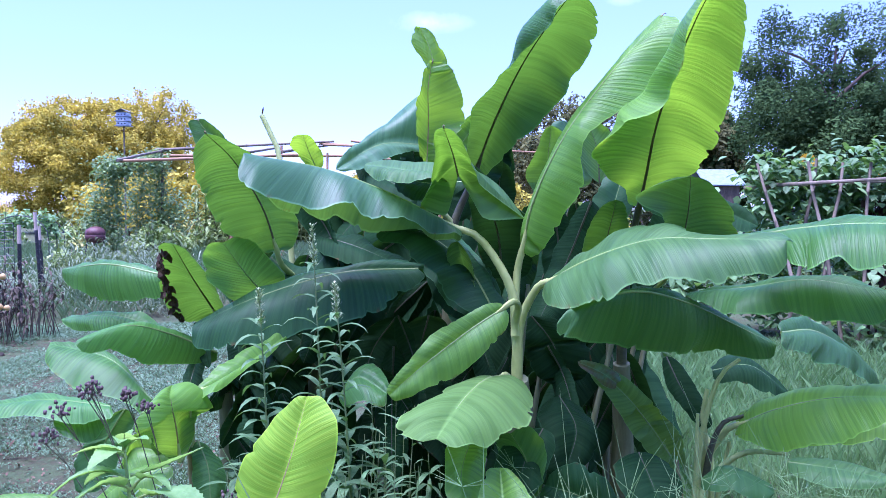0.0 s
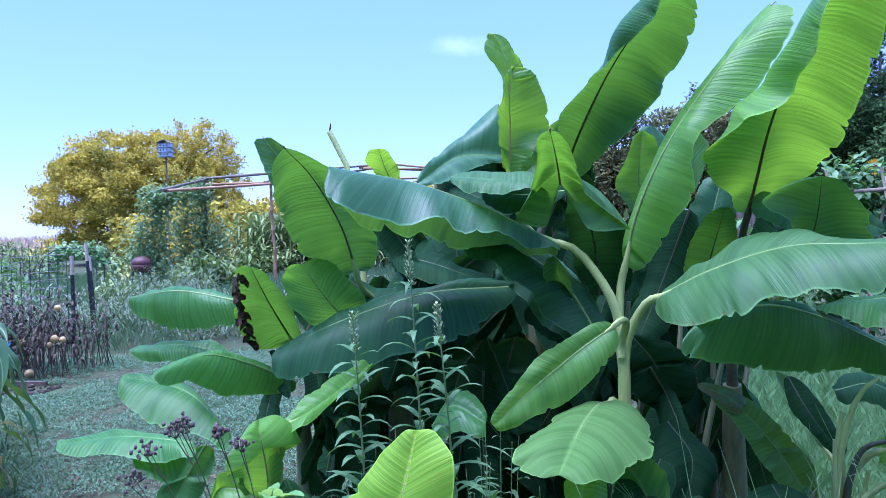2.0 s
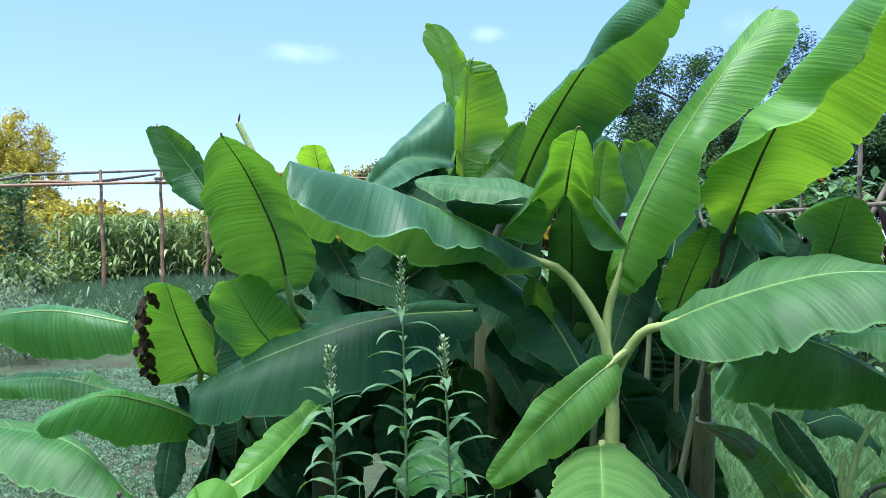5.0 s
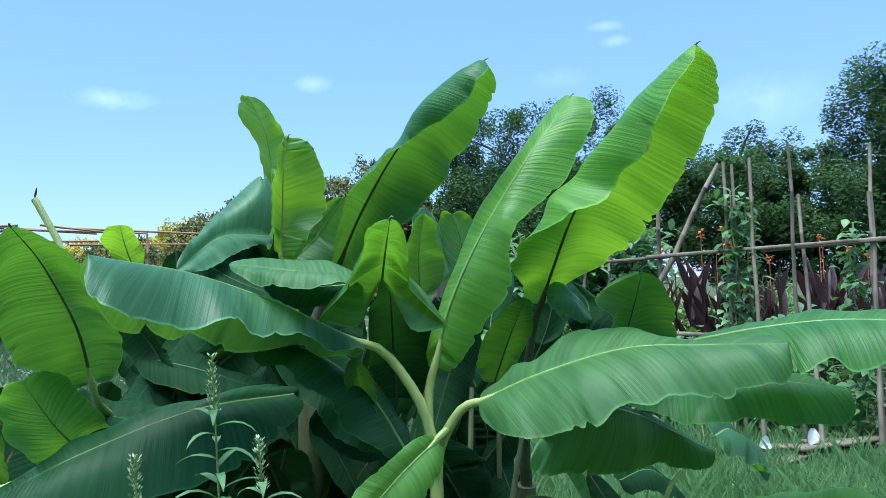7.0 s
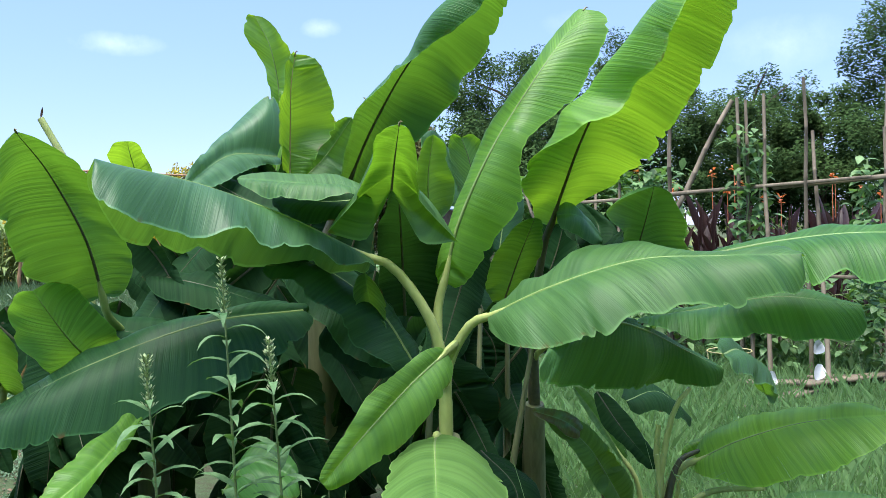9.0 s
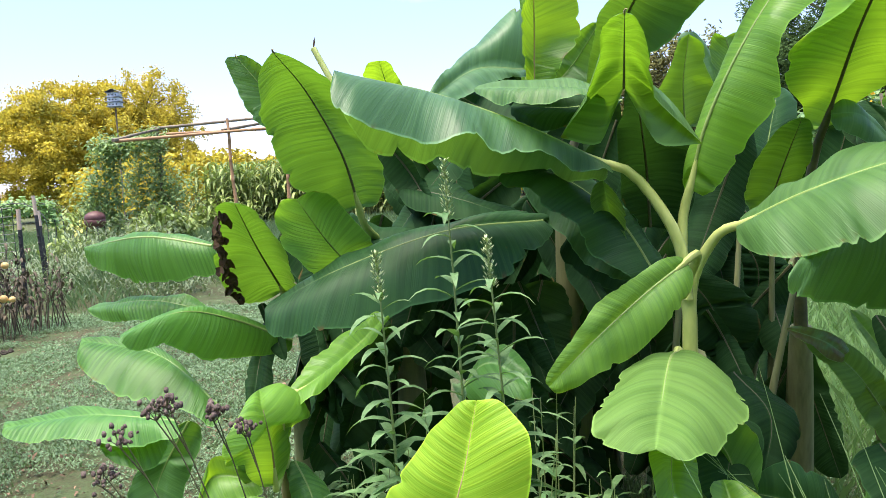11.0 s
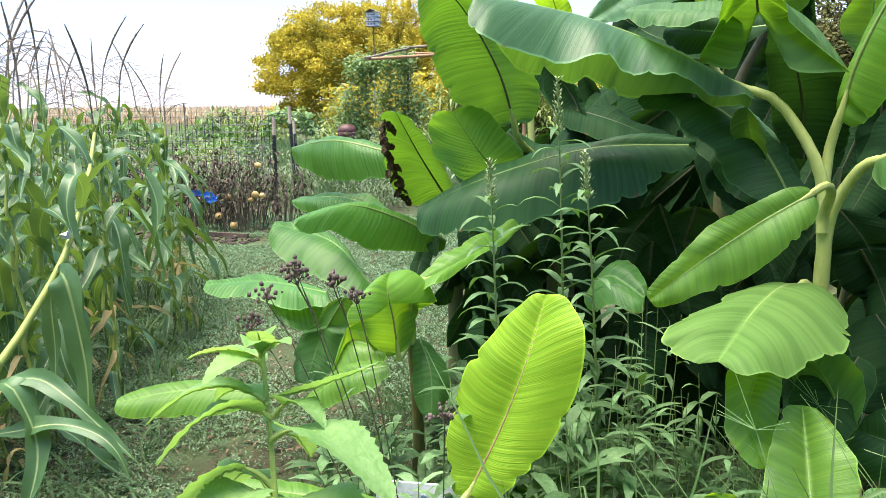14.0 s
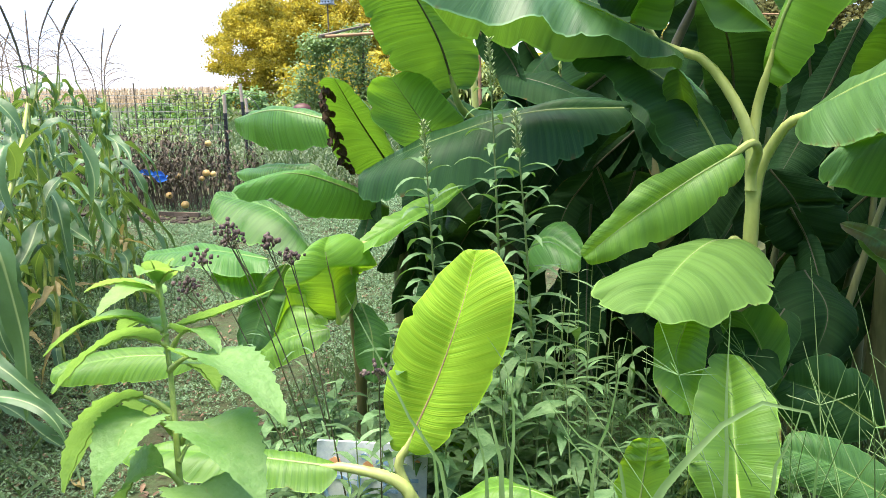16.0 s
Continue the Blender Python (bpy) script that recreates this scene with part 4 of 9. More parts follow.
banana_leaf('low', [(0.62, 2.6, 0.27), (0.46, 2.6, 0.36), (0.33, 2.6, 0.4)],
            [(0.5, (0.49, 2.65, 0.41))],
            [(0.5, (0.4, 2.55, 0.31))], kind='dim', petiole=False)
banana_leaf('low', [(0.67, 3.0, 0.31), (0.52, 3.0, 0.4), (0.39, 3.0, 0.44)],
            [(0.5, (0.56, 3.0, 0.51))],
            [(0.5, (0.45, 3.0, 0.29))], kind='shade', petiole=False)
banana_leaf('low', [(-0.14, 2.2, 0.39), (-0.3, 2.2, 0.43), (-0.45, 2.2, 0.37)],
            [(0.5, (-0.31, 2.25, 0.41))],
            [(0.5, (-0.3, 2.15, 0.4))], kind='light', petiole=False)
banana_leaf('low', [(-0.42, 2.7, 0.21), (-0.56, 2.7, 0.25), (-0.66, 2.7, 0.31)],
            [(0.5, (-0.56, 2.7, 0.31))],
            [(0.5, (-0.56, 2.65, 0.23))], kind='light', petiole=False)
banana_leaf('front', [(-0.75, 2.28, 0.39), (-1.04, 2.25, 0.41), (-1.29, 2.2, 0.42)],
            [(0.6, (-1.08, 2.3, 0.41))],
            [(0.4, (-0.92, 2.2, 0.35)), (0.7, (-1.14, 2.15, 0.38))], kind='light')
banana_leaf('front', [(-1.17, 2.4, 0.61), (-1.42, 2.4, 0.59), (-1.62, 2.35, 0.55)],
            [(0.5, (-1.45, 2.45, 0.6))],
            [(0.5, (-1.41, 2.35, 0.53))], kind='light', petiole=False, ruffle=0.2)
banana_leaf('front', [(-0.93, 2.7, 0.61), (-1.07, 2.7, 0.57), (-1.21, 2.7, 0.47)],
            [(0.5, (-1.11, 2.75, 0.57))],
            [(0.5, (-1.03, 2.65, 0.52))], kind='light', petiole=False)
banana_leaf('right', [(0.93, 3.1, 0.46), (0.82, 3.05, 0.63), (0.69, 2.98, 0.79), (0.56, 3.0, 0.9)],
            [(0.3, (0.78, 2.98, 0.57)), (0.55, (0.685, 2.95, 0.69)), (0.8, (0.6, 2.95, 0.815))],
            [(0.25, (0.94, 3.1, 0.59)), (0.5, (0.855, 3.05, 0.7)), (0.8, (0.68, 2.99, 0.865))], kind='matte', ruffle=0.5, petiole=False)
banana_leaf('right', [(0.645, 2.94, 0.845), (0.59, 2.95, 0.885), (0.51, 3.0, 0.915)],
            [(0.3, (0.605, 2.935, 0.835)), (0.7, (0.55, 2.96, 0.875))],
            [(0.3, (0.65, 2.955, 0.885)), (0.7, (0.57, 2.97, 0.92))], kind='reddish', rib=None, petiole=False)
banana_leaf('right', [(1.78, 2.9, 0.73), (1.49, 3.0, 0.71), (1.15, 3.1, 0.66)],
            [(0.4, (1.52, 3.05, 0.76)), (0.8, (1.28, 3.1, 0.73))],
            [(0.3, (1.59, 2.9, 0.65)), (0.6, (1.39, 2.95, 0.6)), (0.85, (1.22, 3.0, 0.6))], kind='light', petiole=False)
banana_leaf('right', [(1.1, 3.39, 0.58), (1.05, 3.47, 0.71), (0.985, 3.57, 0.85)],
            [(0.5, (1.02, 3.45, 0.70))],
            [(0.5, (1.085, 3.45, 0.73))], kind='adult', node=(1.13, 3.36, 0.12))
banana_leaf('grass', [(0.92, 3.0, 0.3), (0.87, 3.06, 0.42), (0.845, 3.1, 0.54)],
            [(0.3, (0.74, 2.98, 0.32)), (0.6, (0.75, 3.02, 0.46))],
            [(0.3, (0.99, 3.0, 0.34)), (0.6, (0.95, 3.05, 0.46))], kind='side', petiole=False)
banana_leaf('grass', [(1.19, 3.5, 0.78), (1.38, 3.55, 0.79), (1.58, 3.6, 0.65)],
            [(0.5, (1.4, 3.68, 0.8))],
            [(0.5, (1.36, 3.45, 0.72))], kind='dark', petiole=False)
banana_leaf('grass', [(1.14, 2.6, 0.66), (1.25, 2.5, 0.67), (1.36, 2.4, 0.67)],
            [(0.5, (1.29, 2.55, 0.68))],
            [(0.5, (1.21, 2.45, 0.63))], kind='adult', petiole=False)
banana_leaf('grass', [(0.92, 2.8, 0.53), (1.02, 2.75, 0.57), (1.14, 2.7, 0.52)],
            [(0.5, (1.05, 2.8, 0.58))],
            [(0.5, (0.99, 2.7, 0.52))], kind='dim', petiole=False)
banana_leaf('grass', [(1.12, 2.98, 0.68), (1.21, 2.86, 0.77), (1.33, 2.7, 0.85), (1.46, 2.5, 0.9)],
            [(0.3, (1.27, 2.98, 0.8)), (0.6, (1.38, 2.8, 0.87))],
            [(0.12, (1.1, 2.9, 0.64)), (0.4, (1.2, 2.72, 0.655)), (0.6, (1.28, 2.6, 0.72)), (0.8, (1.36, 2.5, 0.79))], kind='light', node=(1.0, 3.02, 0.34))
banana_leaf('back', [(0.53, 3.95, 1.54), (0.51, 3.9, 1.72), (0.52, 3.85, 1.89)],
            [(0.4, (0.41, 3.9, 1.65)), (0.8, (0.46, 3.86, 1.81))],
            [(0.4, (0.65, 3.95, 1.67)), (0.8, (0.6, 3.9, 1.8))], kind='adult', petiole=False)
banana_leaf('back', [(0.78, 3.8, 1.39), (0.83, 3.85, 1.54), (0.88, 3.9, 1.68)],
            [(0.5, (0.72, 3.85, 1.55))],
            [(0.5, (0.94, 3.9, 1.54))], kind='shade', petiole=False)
# near-black leaves and ribs paint the shaded inside of the clump
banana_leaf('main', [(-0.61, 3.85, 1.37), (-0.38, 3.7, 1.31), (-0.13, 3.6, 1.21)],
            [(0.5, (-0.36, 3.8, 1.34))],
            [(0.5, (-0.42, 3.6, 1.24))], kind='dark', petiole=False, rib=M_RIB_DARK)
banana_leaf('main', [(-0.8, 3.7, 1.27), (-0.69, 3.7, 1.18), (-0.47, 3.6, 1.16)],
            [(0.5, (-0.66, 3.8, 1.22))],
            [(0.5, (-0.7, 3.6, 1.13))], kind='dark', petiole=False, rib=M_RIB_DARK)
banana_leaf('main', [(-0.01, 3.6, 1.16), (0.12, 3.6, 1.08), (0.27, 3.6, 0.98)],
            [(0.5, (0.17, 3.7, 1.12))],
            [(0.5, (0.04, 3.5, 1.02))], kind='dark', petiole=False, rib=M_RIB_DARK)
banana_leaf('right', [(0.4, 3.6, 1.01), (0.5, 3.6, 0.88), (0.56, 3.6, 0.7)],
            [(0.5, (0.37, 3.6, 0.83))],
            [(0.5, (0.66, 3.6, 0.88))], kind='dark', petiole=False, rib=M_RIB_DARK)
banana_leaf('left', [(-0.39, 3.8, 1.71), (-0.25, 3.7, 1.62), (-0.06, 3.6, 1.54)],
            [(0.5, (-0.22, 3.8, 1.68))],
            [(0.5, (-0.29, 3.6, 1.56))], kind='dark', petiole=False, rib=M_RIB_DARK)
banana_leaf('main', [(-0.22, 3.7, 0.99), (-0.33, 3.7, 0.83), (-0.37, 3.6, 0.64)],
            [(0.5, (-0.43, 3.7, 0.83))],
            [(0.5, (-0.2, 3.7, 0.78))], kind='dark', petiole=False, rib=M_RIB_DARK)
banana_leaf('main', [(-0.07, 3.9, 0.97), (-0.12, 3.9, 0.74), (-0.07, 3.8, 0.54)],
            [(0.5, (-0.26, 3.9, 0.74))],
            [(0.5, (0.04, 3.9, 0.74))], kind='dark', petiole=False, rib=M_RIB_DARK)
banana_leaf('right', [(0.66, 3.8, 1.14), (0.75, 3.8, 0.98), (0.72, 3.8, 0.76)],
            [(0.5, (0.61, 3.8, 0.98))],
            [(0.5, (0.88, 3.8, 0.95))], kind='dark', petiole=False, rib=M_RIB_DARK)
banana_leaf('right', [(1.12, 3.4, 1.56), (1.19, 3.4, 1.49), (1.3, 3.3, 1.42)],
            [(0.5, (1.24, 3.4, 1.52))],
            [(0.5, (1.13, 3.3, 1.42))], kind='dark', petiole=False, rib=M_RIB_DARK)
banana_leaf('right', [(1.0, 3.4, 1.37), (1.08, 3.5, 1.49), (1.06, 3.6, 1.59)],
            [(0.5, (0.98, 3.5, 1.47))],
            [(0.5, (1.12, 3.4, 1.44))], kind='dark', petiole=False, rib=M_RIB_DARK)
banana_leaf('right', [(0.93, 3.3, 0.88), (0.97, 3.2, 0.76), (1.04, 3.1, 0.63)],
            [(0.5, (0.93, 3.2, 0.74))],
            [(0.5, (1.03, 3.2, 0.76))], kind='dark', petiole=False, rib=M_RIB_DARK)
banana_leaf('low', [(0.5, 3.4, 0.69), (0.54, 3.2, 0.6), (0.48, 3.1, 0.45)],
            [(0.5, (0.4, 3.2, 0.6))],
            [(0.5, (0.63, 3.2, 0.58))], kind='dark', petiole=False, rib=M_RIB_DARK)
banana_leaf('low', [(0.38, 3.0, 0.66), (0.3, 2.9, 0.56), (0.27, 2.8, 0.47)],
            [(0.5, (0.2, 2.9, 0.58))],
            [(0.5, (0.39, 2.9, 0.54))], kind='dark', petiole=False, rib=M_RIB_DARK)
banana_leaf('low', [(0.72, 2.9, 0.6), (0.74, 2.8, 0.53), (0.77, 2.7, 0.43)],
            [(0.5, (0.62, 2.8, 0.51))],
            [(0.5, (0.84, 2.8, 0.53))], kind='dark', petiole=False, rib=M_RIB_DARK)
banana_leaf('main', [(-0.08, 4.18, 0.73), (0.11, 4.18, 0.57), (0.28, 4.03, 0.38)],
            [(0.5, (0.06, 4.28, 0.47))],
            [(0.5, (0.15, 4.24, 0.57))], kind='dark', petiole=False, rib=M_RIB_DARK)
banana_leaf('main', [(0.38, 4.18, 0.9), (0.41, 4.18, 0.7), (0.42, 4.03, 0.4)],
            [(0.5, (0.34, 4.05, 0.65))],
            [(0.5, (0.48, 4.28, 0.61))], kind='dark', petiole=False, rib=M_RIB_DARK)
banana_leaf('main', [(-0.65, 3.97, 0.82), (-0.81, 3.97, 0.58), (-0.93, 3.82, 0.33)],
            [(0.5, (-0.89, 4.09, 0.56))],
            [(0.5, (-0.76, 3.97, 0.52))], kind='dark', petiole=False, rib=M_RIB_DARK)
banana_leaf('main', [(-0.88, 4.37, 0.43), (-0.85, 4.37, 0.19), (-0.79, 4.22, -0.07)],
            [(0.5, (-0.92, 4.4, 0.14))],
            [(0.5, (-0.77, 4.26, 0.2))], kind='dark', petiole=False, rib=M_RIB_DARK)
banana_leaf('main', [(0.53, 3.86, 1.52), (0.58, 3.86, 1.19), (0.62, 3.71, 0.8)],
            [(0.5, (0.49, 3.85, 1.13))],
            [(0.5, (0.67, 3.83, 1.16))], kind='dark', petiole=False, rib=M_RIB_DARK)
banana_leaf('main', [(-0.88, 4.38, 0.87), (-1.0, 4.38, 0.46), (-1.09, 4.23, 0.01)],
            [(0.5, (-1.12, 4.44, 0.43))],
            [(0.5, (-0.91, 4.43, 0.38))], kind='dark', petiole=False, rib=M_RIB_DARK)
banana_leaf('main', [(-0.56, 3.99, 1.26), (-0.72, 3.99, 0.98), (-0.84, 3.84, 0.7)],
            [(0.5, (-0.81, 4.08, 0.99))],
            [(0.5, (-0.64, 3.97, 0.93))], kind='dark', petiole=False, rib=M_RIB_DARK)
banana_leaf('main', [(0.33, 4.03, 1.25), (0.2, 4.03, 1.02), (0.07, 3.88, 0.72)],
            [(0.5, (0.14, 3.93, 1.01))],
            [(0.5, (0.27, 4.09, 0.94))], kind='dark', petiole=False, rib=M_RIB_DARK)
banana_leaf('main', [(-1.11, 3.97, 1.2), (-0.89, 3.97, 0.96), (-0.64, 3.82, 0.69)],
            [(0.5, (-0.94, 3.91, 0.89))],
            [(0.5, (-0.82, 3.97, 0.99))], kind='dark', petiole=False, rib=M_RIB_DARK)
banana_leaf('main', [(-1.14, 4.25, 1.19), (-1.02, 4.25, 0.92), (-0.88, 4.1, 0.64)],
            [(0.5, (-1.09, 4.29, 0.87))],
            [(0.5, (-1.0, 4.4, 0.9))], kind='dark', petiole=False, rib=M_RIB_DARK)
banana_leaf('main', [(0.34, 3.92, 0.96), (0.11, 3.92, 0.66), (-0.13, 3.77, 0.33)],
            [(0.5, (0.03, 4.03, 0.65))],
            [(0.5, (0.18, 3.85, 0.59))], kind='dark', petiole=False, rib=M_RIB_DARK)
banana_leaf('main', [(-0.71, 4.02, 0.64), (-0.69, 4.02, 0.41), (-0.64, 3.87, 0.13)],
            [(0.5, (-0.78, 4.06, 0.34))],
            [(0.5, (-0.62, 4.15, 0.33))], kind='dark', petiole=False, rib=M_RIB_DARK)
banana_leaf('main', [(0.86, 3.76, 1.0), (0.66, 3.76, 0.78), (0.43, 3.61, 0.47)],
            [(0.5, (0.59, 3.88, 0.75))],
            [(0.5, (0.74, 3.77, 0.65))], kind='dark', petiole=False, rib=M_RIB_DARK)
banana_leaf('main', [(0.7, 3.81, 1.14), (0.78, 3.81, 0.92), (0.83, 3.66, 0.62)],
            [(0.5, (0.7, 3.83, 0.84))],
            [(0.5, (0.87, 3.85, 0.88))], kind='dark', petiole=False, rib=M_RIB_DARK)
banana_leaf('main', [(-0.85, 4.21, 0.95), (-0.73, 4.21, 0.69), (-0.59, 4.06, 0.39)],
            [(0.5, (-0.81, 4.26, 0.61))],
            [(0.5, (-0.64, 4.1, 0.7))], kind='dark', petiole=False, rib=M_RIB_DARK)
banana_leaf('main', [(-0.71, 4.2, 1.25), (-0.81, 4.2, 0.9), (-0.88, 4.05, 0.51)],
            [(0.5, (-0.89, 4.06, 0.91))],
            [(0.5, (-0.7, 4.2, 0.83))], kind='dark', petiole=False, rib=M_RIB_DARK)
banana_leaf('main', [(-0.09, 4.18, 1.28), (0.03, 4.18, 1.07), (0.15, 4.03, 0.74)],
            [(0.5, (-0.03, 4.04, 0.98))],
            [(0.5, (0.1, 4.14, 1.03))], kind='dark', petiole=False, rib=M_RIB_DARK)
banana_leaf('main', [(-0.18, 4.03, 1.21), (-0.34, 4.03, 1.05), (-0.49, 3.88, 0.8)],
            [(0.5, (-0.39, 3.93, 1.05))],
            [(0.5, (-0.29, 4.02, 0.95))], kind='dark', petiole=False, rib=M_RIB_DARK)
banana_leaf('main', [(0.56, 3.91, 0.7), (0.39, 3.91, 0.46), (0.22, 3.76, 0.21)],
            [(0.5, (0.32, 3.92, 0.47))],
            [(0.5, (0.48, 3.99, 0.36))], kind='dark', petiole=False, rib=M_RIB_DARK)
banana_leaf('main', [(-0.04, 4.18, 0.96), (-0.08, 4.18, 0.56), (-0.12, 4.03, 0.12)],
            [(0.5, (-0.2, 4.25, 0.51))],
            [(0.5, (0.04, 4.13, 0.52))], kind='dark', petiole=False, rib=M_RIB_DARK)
banana_leaf('main', [(0.05, 3.95, 1.09), (0.16, 3.95, 0.89), (0.25, 3.8, 0.66)],
            [(0.5, (0.09, 3.81, 0.85))],
            [(0.5, (0.22, 4.04, 0.87))], kind='dark', petiole=False, rib=M_RIB_DARK)
banana_leaf('main', [(-0.17, 4.14, 0.55), (-0.34, 4.14, 0.31), (-0.5, 3.99, 0.06)],
            [(0.5, (-0.41, 4.03, 0.36))],
            [(0.5, (-0.27, 4.18, 0.21))], kind='dark', petiole=False, rib=M_RIB_DARK)
banana_leaf('main', [(1.06, 4.26, 0.89), (1.0, 4.26, 0.61), (0.91, 4.11, 0.28)],
            [(0.5, (0.92, 4.22, 0.59))],
            [(0.5, (1.07, 4.23, 0.56))], kind='dark', petiole=False, rib=M_RIB_DARK)
banana_leaf('main', [(-0.16, 3.86, 0.72), (-0.07, 3.86, 0.52), (0.03, 3.71, 0.28)],
            [(0.5, (-0.13, 3.73, 0.48))],
            [(0.5, (0.01, 3.96, 0.48))], kind='dark', petiole=False, rib=M_RIB_DARK)
banana_leaf('main', [(0.9, 3.98, 0.79), (1.01, 3.98, 0.5), (1.08, 3.83, 0.12)],
            [(0.5, (0.96, 4.08, 0.38))],
            [(0.5, (1.07, 3.9, 0.47))], kind='dark', petiole=False, rib=M_RIB_DARK)
banana_leaf('main', [(0.9, 3.95, 1.36), (1.01, 3.95, 1.22), (1.08, 3.8, 0.98)],
            [(0.5, (0.95, 3.89, 1.14))],
            [(0.5, (1.03, 3.86, 1.19))], kind='dark', petiole=False, rib=M_RIB_DARK)
banana_leaf('main', [(-0.82, 4.31, 1.15), (-0.6, 4.31, 0.9), (-0.37, 4.16, 0.57)],
            [(0.5, (-0.68, 4.29, 0.79))],
            [(0.5, (-0.52, 4.32, 0.9))], kind='dark', petiole=False, rib=M_RIB_DARK)
banana_leaf('main', [(0.5, 4.08, 0.79), (0.52, 4.08, 0.46), (0.52, 3.93, 0.11)],
            [(0.5, (0.42, 4.05, 0.43))],
            [(0.5, (0.61, 4.08, 0.43))], kind='dark', petiole=False, rib=M_RIB_DARK)
banana_leaf('main', [(0.89, 4.35, 1.18), (0.7, 4.35, 0.95), (0.5, 4.2, 0.6)],
            [(0.5, (0.63, 4.41, 0.92))],
            [(0.5, (0.78, 4.33, 0.83))], kind='dark', petiole=False, rib=M_RIB_DARK)
banana_leaf('main', [(-0.28, 4.24, 0.92), (-0.06, 4.24, 0.6), (0.16, 4.09, 0.26)],
            [(0.5, (-0.13, 4.12, 0.55))],
            [(0.5, (0.01, 4.11, 0.64))], kind='dark', petiole=False, rib=M_RIB_DARK)
banana_leaf('main', [(-0.85, 3.82, 1.32), (-0.91, 3.82, 1.04), (-0.95, 3.67, 0.66)],
            [(0.5, (-1.04, 3.9, 0.98))],
            [(0.5, (-0.85, 3.96, 0.94))], kind='dark', petiole=False, rib=M_RIB_DARK)
banana_leaf('main', [(-1.14, 4.35, 1.24), (-1.0, 4.35, 0.97), (-0.82, 4.2, 0.64)],
            [(0.5, (-1.09, 4.36, 0.88))],
            [(0.5, (-0.9, 4.3, 0.97))], kind='dark', petiole=False, rib=M_RIB_DARK)
banana_leaf('main', [(-0.15, 4.14, 1.4), (-0.44, 4.14, 1.16), (-0.72, 3.99, 0.8)],
            [(0.5, (-0.52, 4.1, 1.17))],
            [(0.5, (-0.35, 4.08, 1.01))], kind='dark', petiole=False, rib=M_RIB_DARK)
banana_leaf('main', [(-0.23, 4.31, 1.24), (-0.22, 4.31, 0.83), (-0.21, 4.16, 0.36)],
            [(0.5, (-0.32, 4.32, 0.77))],
            [(0.5, (-0.12, 4.27, 0.79))], kind='dark', petiole=False, rib=M_RIB_DARK)
banana_leaf('main', [(-0.45, 4.15, 1.06), (-0.47, 4.15, 0.87), (-0.47, 4.0, 0.57)],
            [(0.5, (-0.54, 4.07, 0.82))],
            [(0.5, (-0.39, 4.12, 0.8))], kind='dark', petiole=False, rib=M_RIB_DARK)
banana_leaf('main', [(-0.76, 4.16, 0.74), (-0.78, 4.16, 0.52), (-0.77, 4.01, 0.23)],
            [(0.5, (-0.84, 4.12, 0.48))],
            [(0.5, (-0.7, 4.1, 0.47))], kind='dark', petiole=False, rib=M_RIB_DARK)
banana_leaf('main', [(-0.19, 3.96, 0.6), (-0.17, 3.96, 0.31), (-0.15, 3.81, -0.0)],
            [(0.5, (-0.24, 3.88, 0.29))],
            [(0.5, (-0.1, 3.91, 0.29))], kind='dark', petiole=False, rib=M_RIB_DARK)
banana_leaf('main', [(-0.24, 4.36, 1.11), (-0.16, 4.36, 0.85), (-0.08, 4.21, 0.53)],
            [(0.5, (-0.24, 4.36, 0.78))],
            [(0.5, (-0.08, 4.4, 0.82))], kind='dark', petiole=False, rib=M_RIB_DARK)
banana_leaf('main', [(-0.65, 3.82, 0.84), (-0.78, 3.82, 0.66), (-0.87, 3.67, 0.41)],
            [(0.5, (-0.83, 3.72, 0.67))],
            [(0.5, (-0.7, 3.8, 0.57))], kind='dark', petiole=False, rib=M_RIB_DARK)
banana_leaf('main', [(-0.27, 3.9, 0.69), (-0.33, 3.9, 0.49), (-0.37, 3.75, 0.22)],
            [(0.5, (-0.4, 3.9, 0.45))],
            [(0.5, (-0.27, 4.04, 0.38))], kind='dark', petiole=False, rib=M_RIB_DARK)
banana_leaf('main', [(-0.0, 4.0, 0.64), (0.07, 4.0, 0.38), (0.13, 3.85, 0.05)],
            [(0.5, (-0.02, 3.93, 0.32))],
            [(0.5, (0.15, 4.01, 0.33))], kind='dark', petiole=False, rib=M_RIB_DARK)
banana_leaf('main', [(0.48, 3.96, 0.69), (0.41, 3.96, 0.44), (0.32, 3.81, 0.17)],
            [(0.5, (0.33, 3.82, 0.47))],
            [(0.5, (0.48, 4.08, 0.36))], kind='dark', petiole=False, rib=M_RIB_DARK)
banana_leaf('main', [(0.36, 4.18, 0.76), (0.54, 4.18, 0.5), (0.7, 4.03, 0.2)],
            [(0.5, (0.46, 4.12, 0.42))],
            [(0.5, (0.6, 4.1, 0.53))], kind='dark', petiole=False, rib=M_RIB_DARK)
banana_leaf('main', [(-0.2, 3.54, 1.02), (-0.14, 3.54, 0.86), (-0.08, 3.39, 0.7)],
            [(0.5, (-0.19, 3.63, 0.82))],
            [(0.5, (-0.11, 3.5, 0.86))], kind='dark', petiole=False, rib=M_RIB_DARK)
banana_leaf('main', [(-0.1, 4.15, 0.46), (-0.01, 4.15, 0.31), (0.09, 4.0, 0.08)],
            [(0.5, (-0.06, 4.28, 0.17))],
            [(0.5, (0.05, 4.16, 0.27))], kind='dark', petiole=False, rib=M_RIB_DARK)
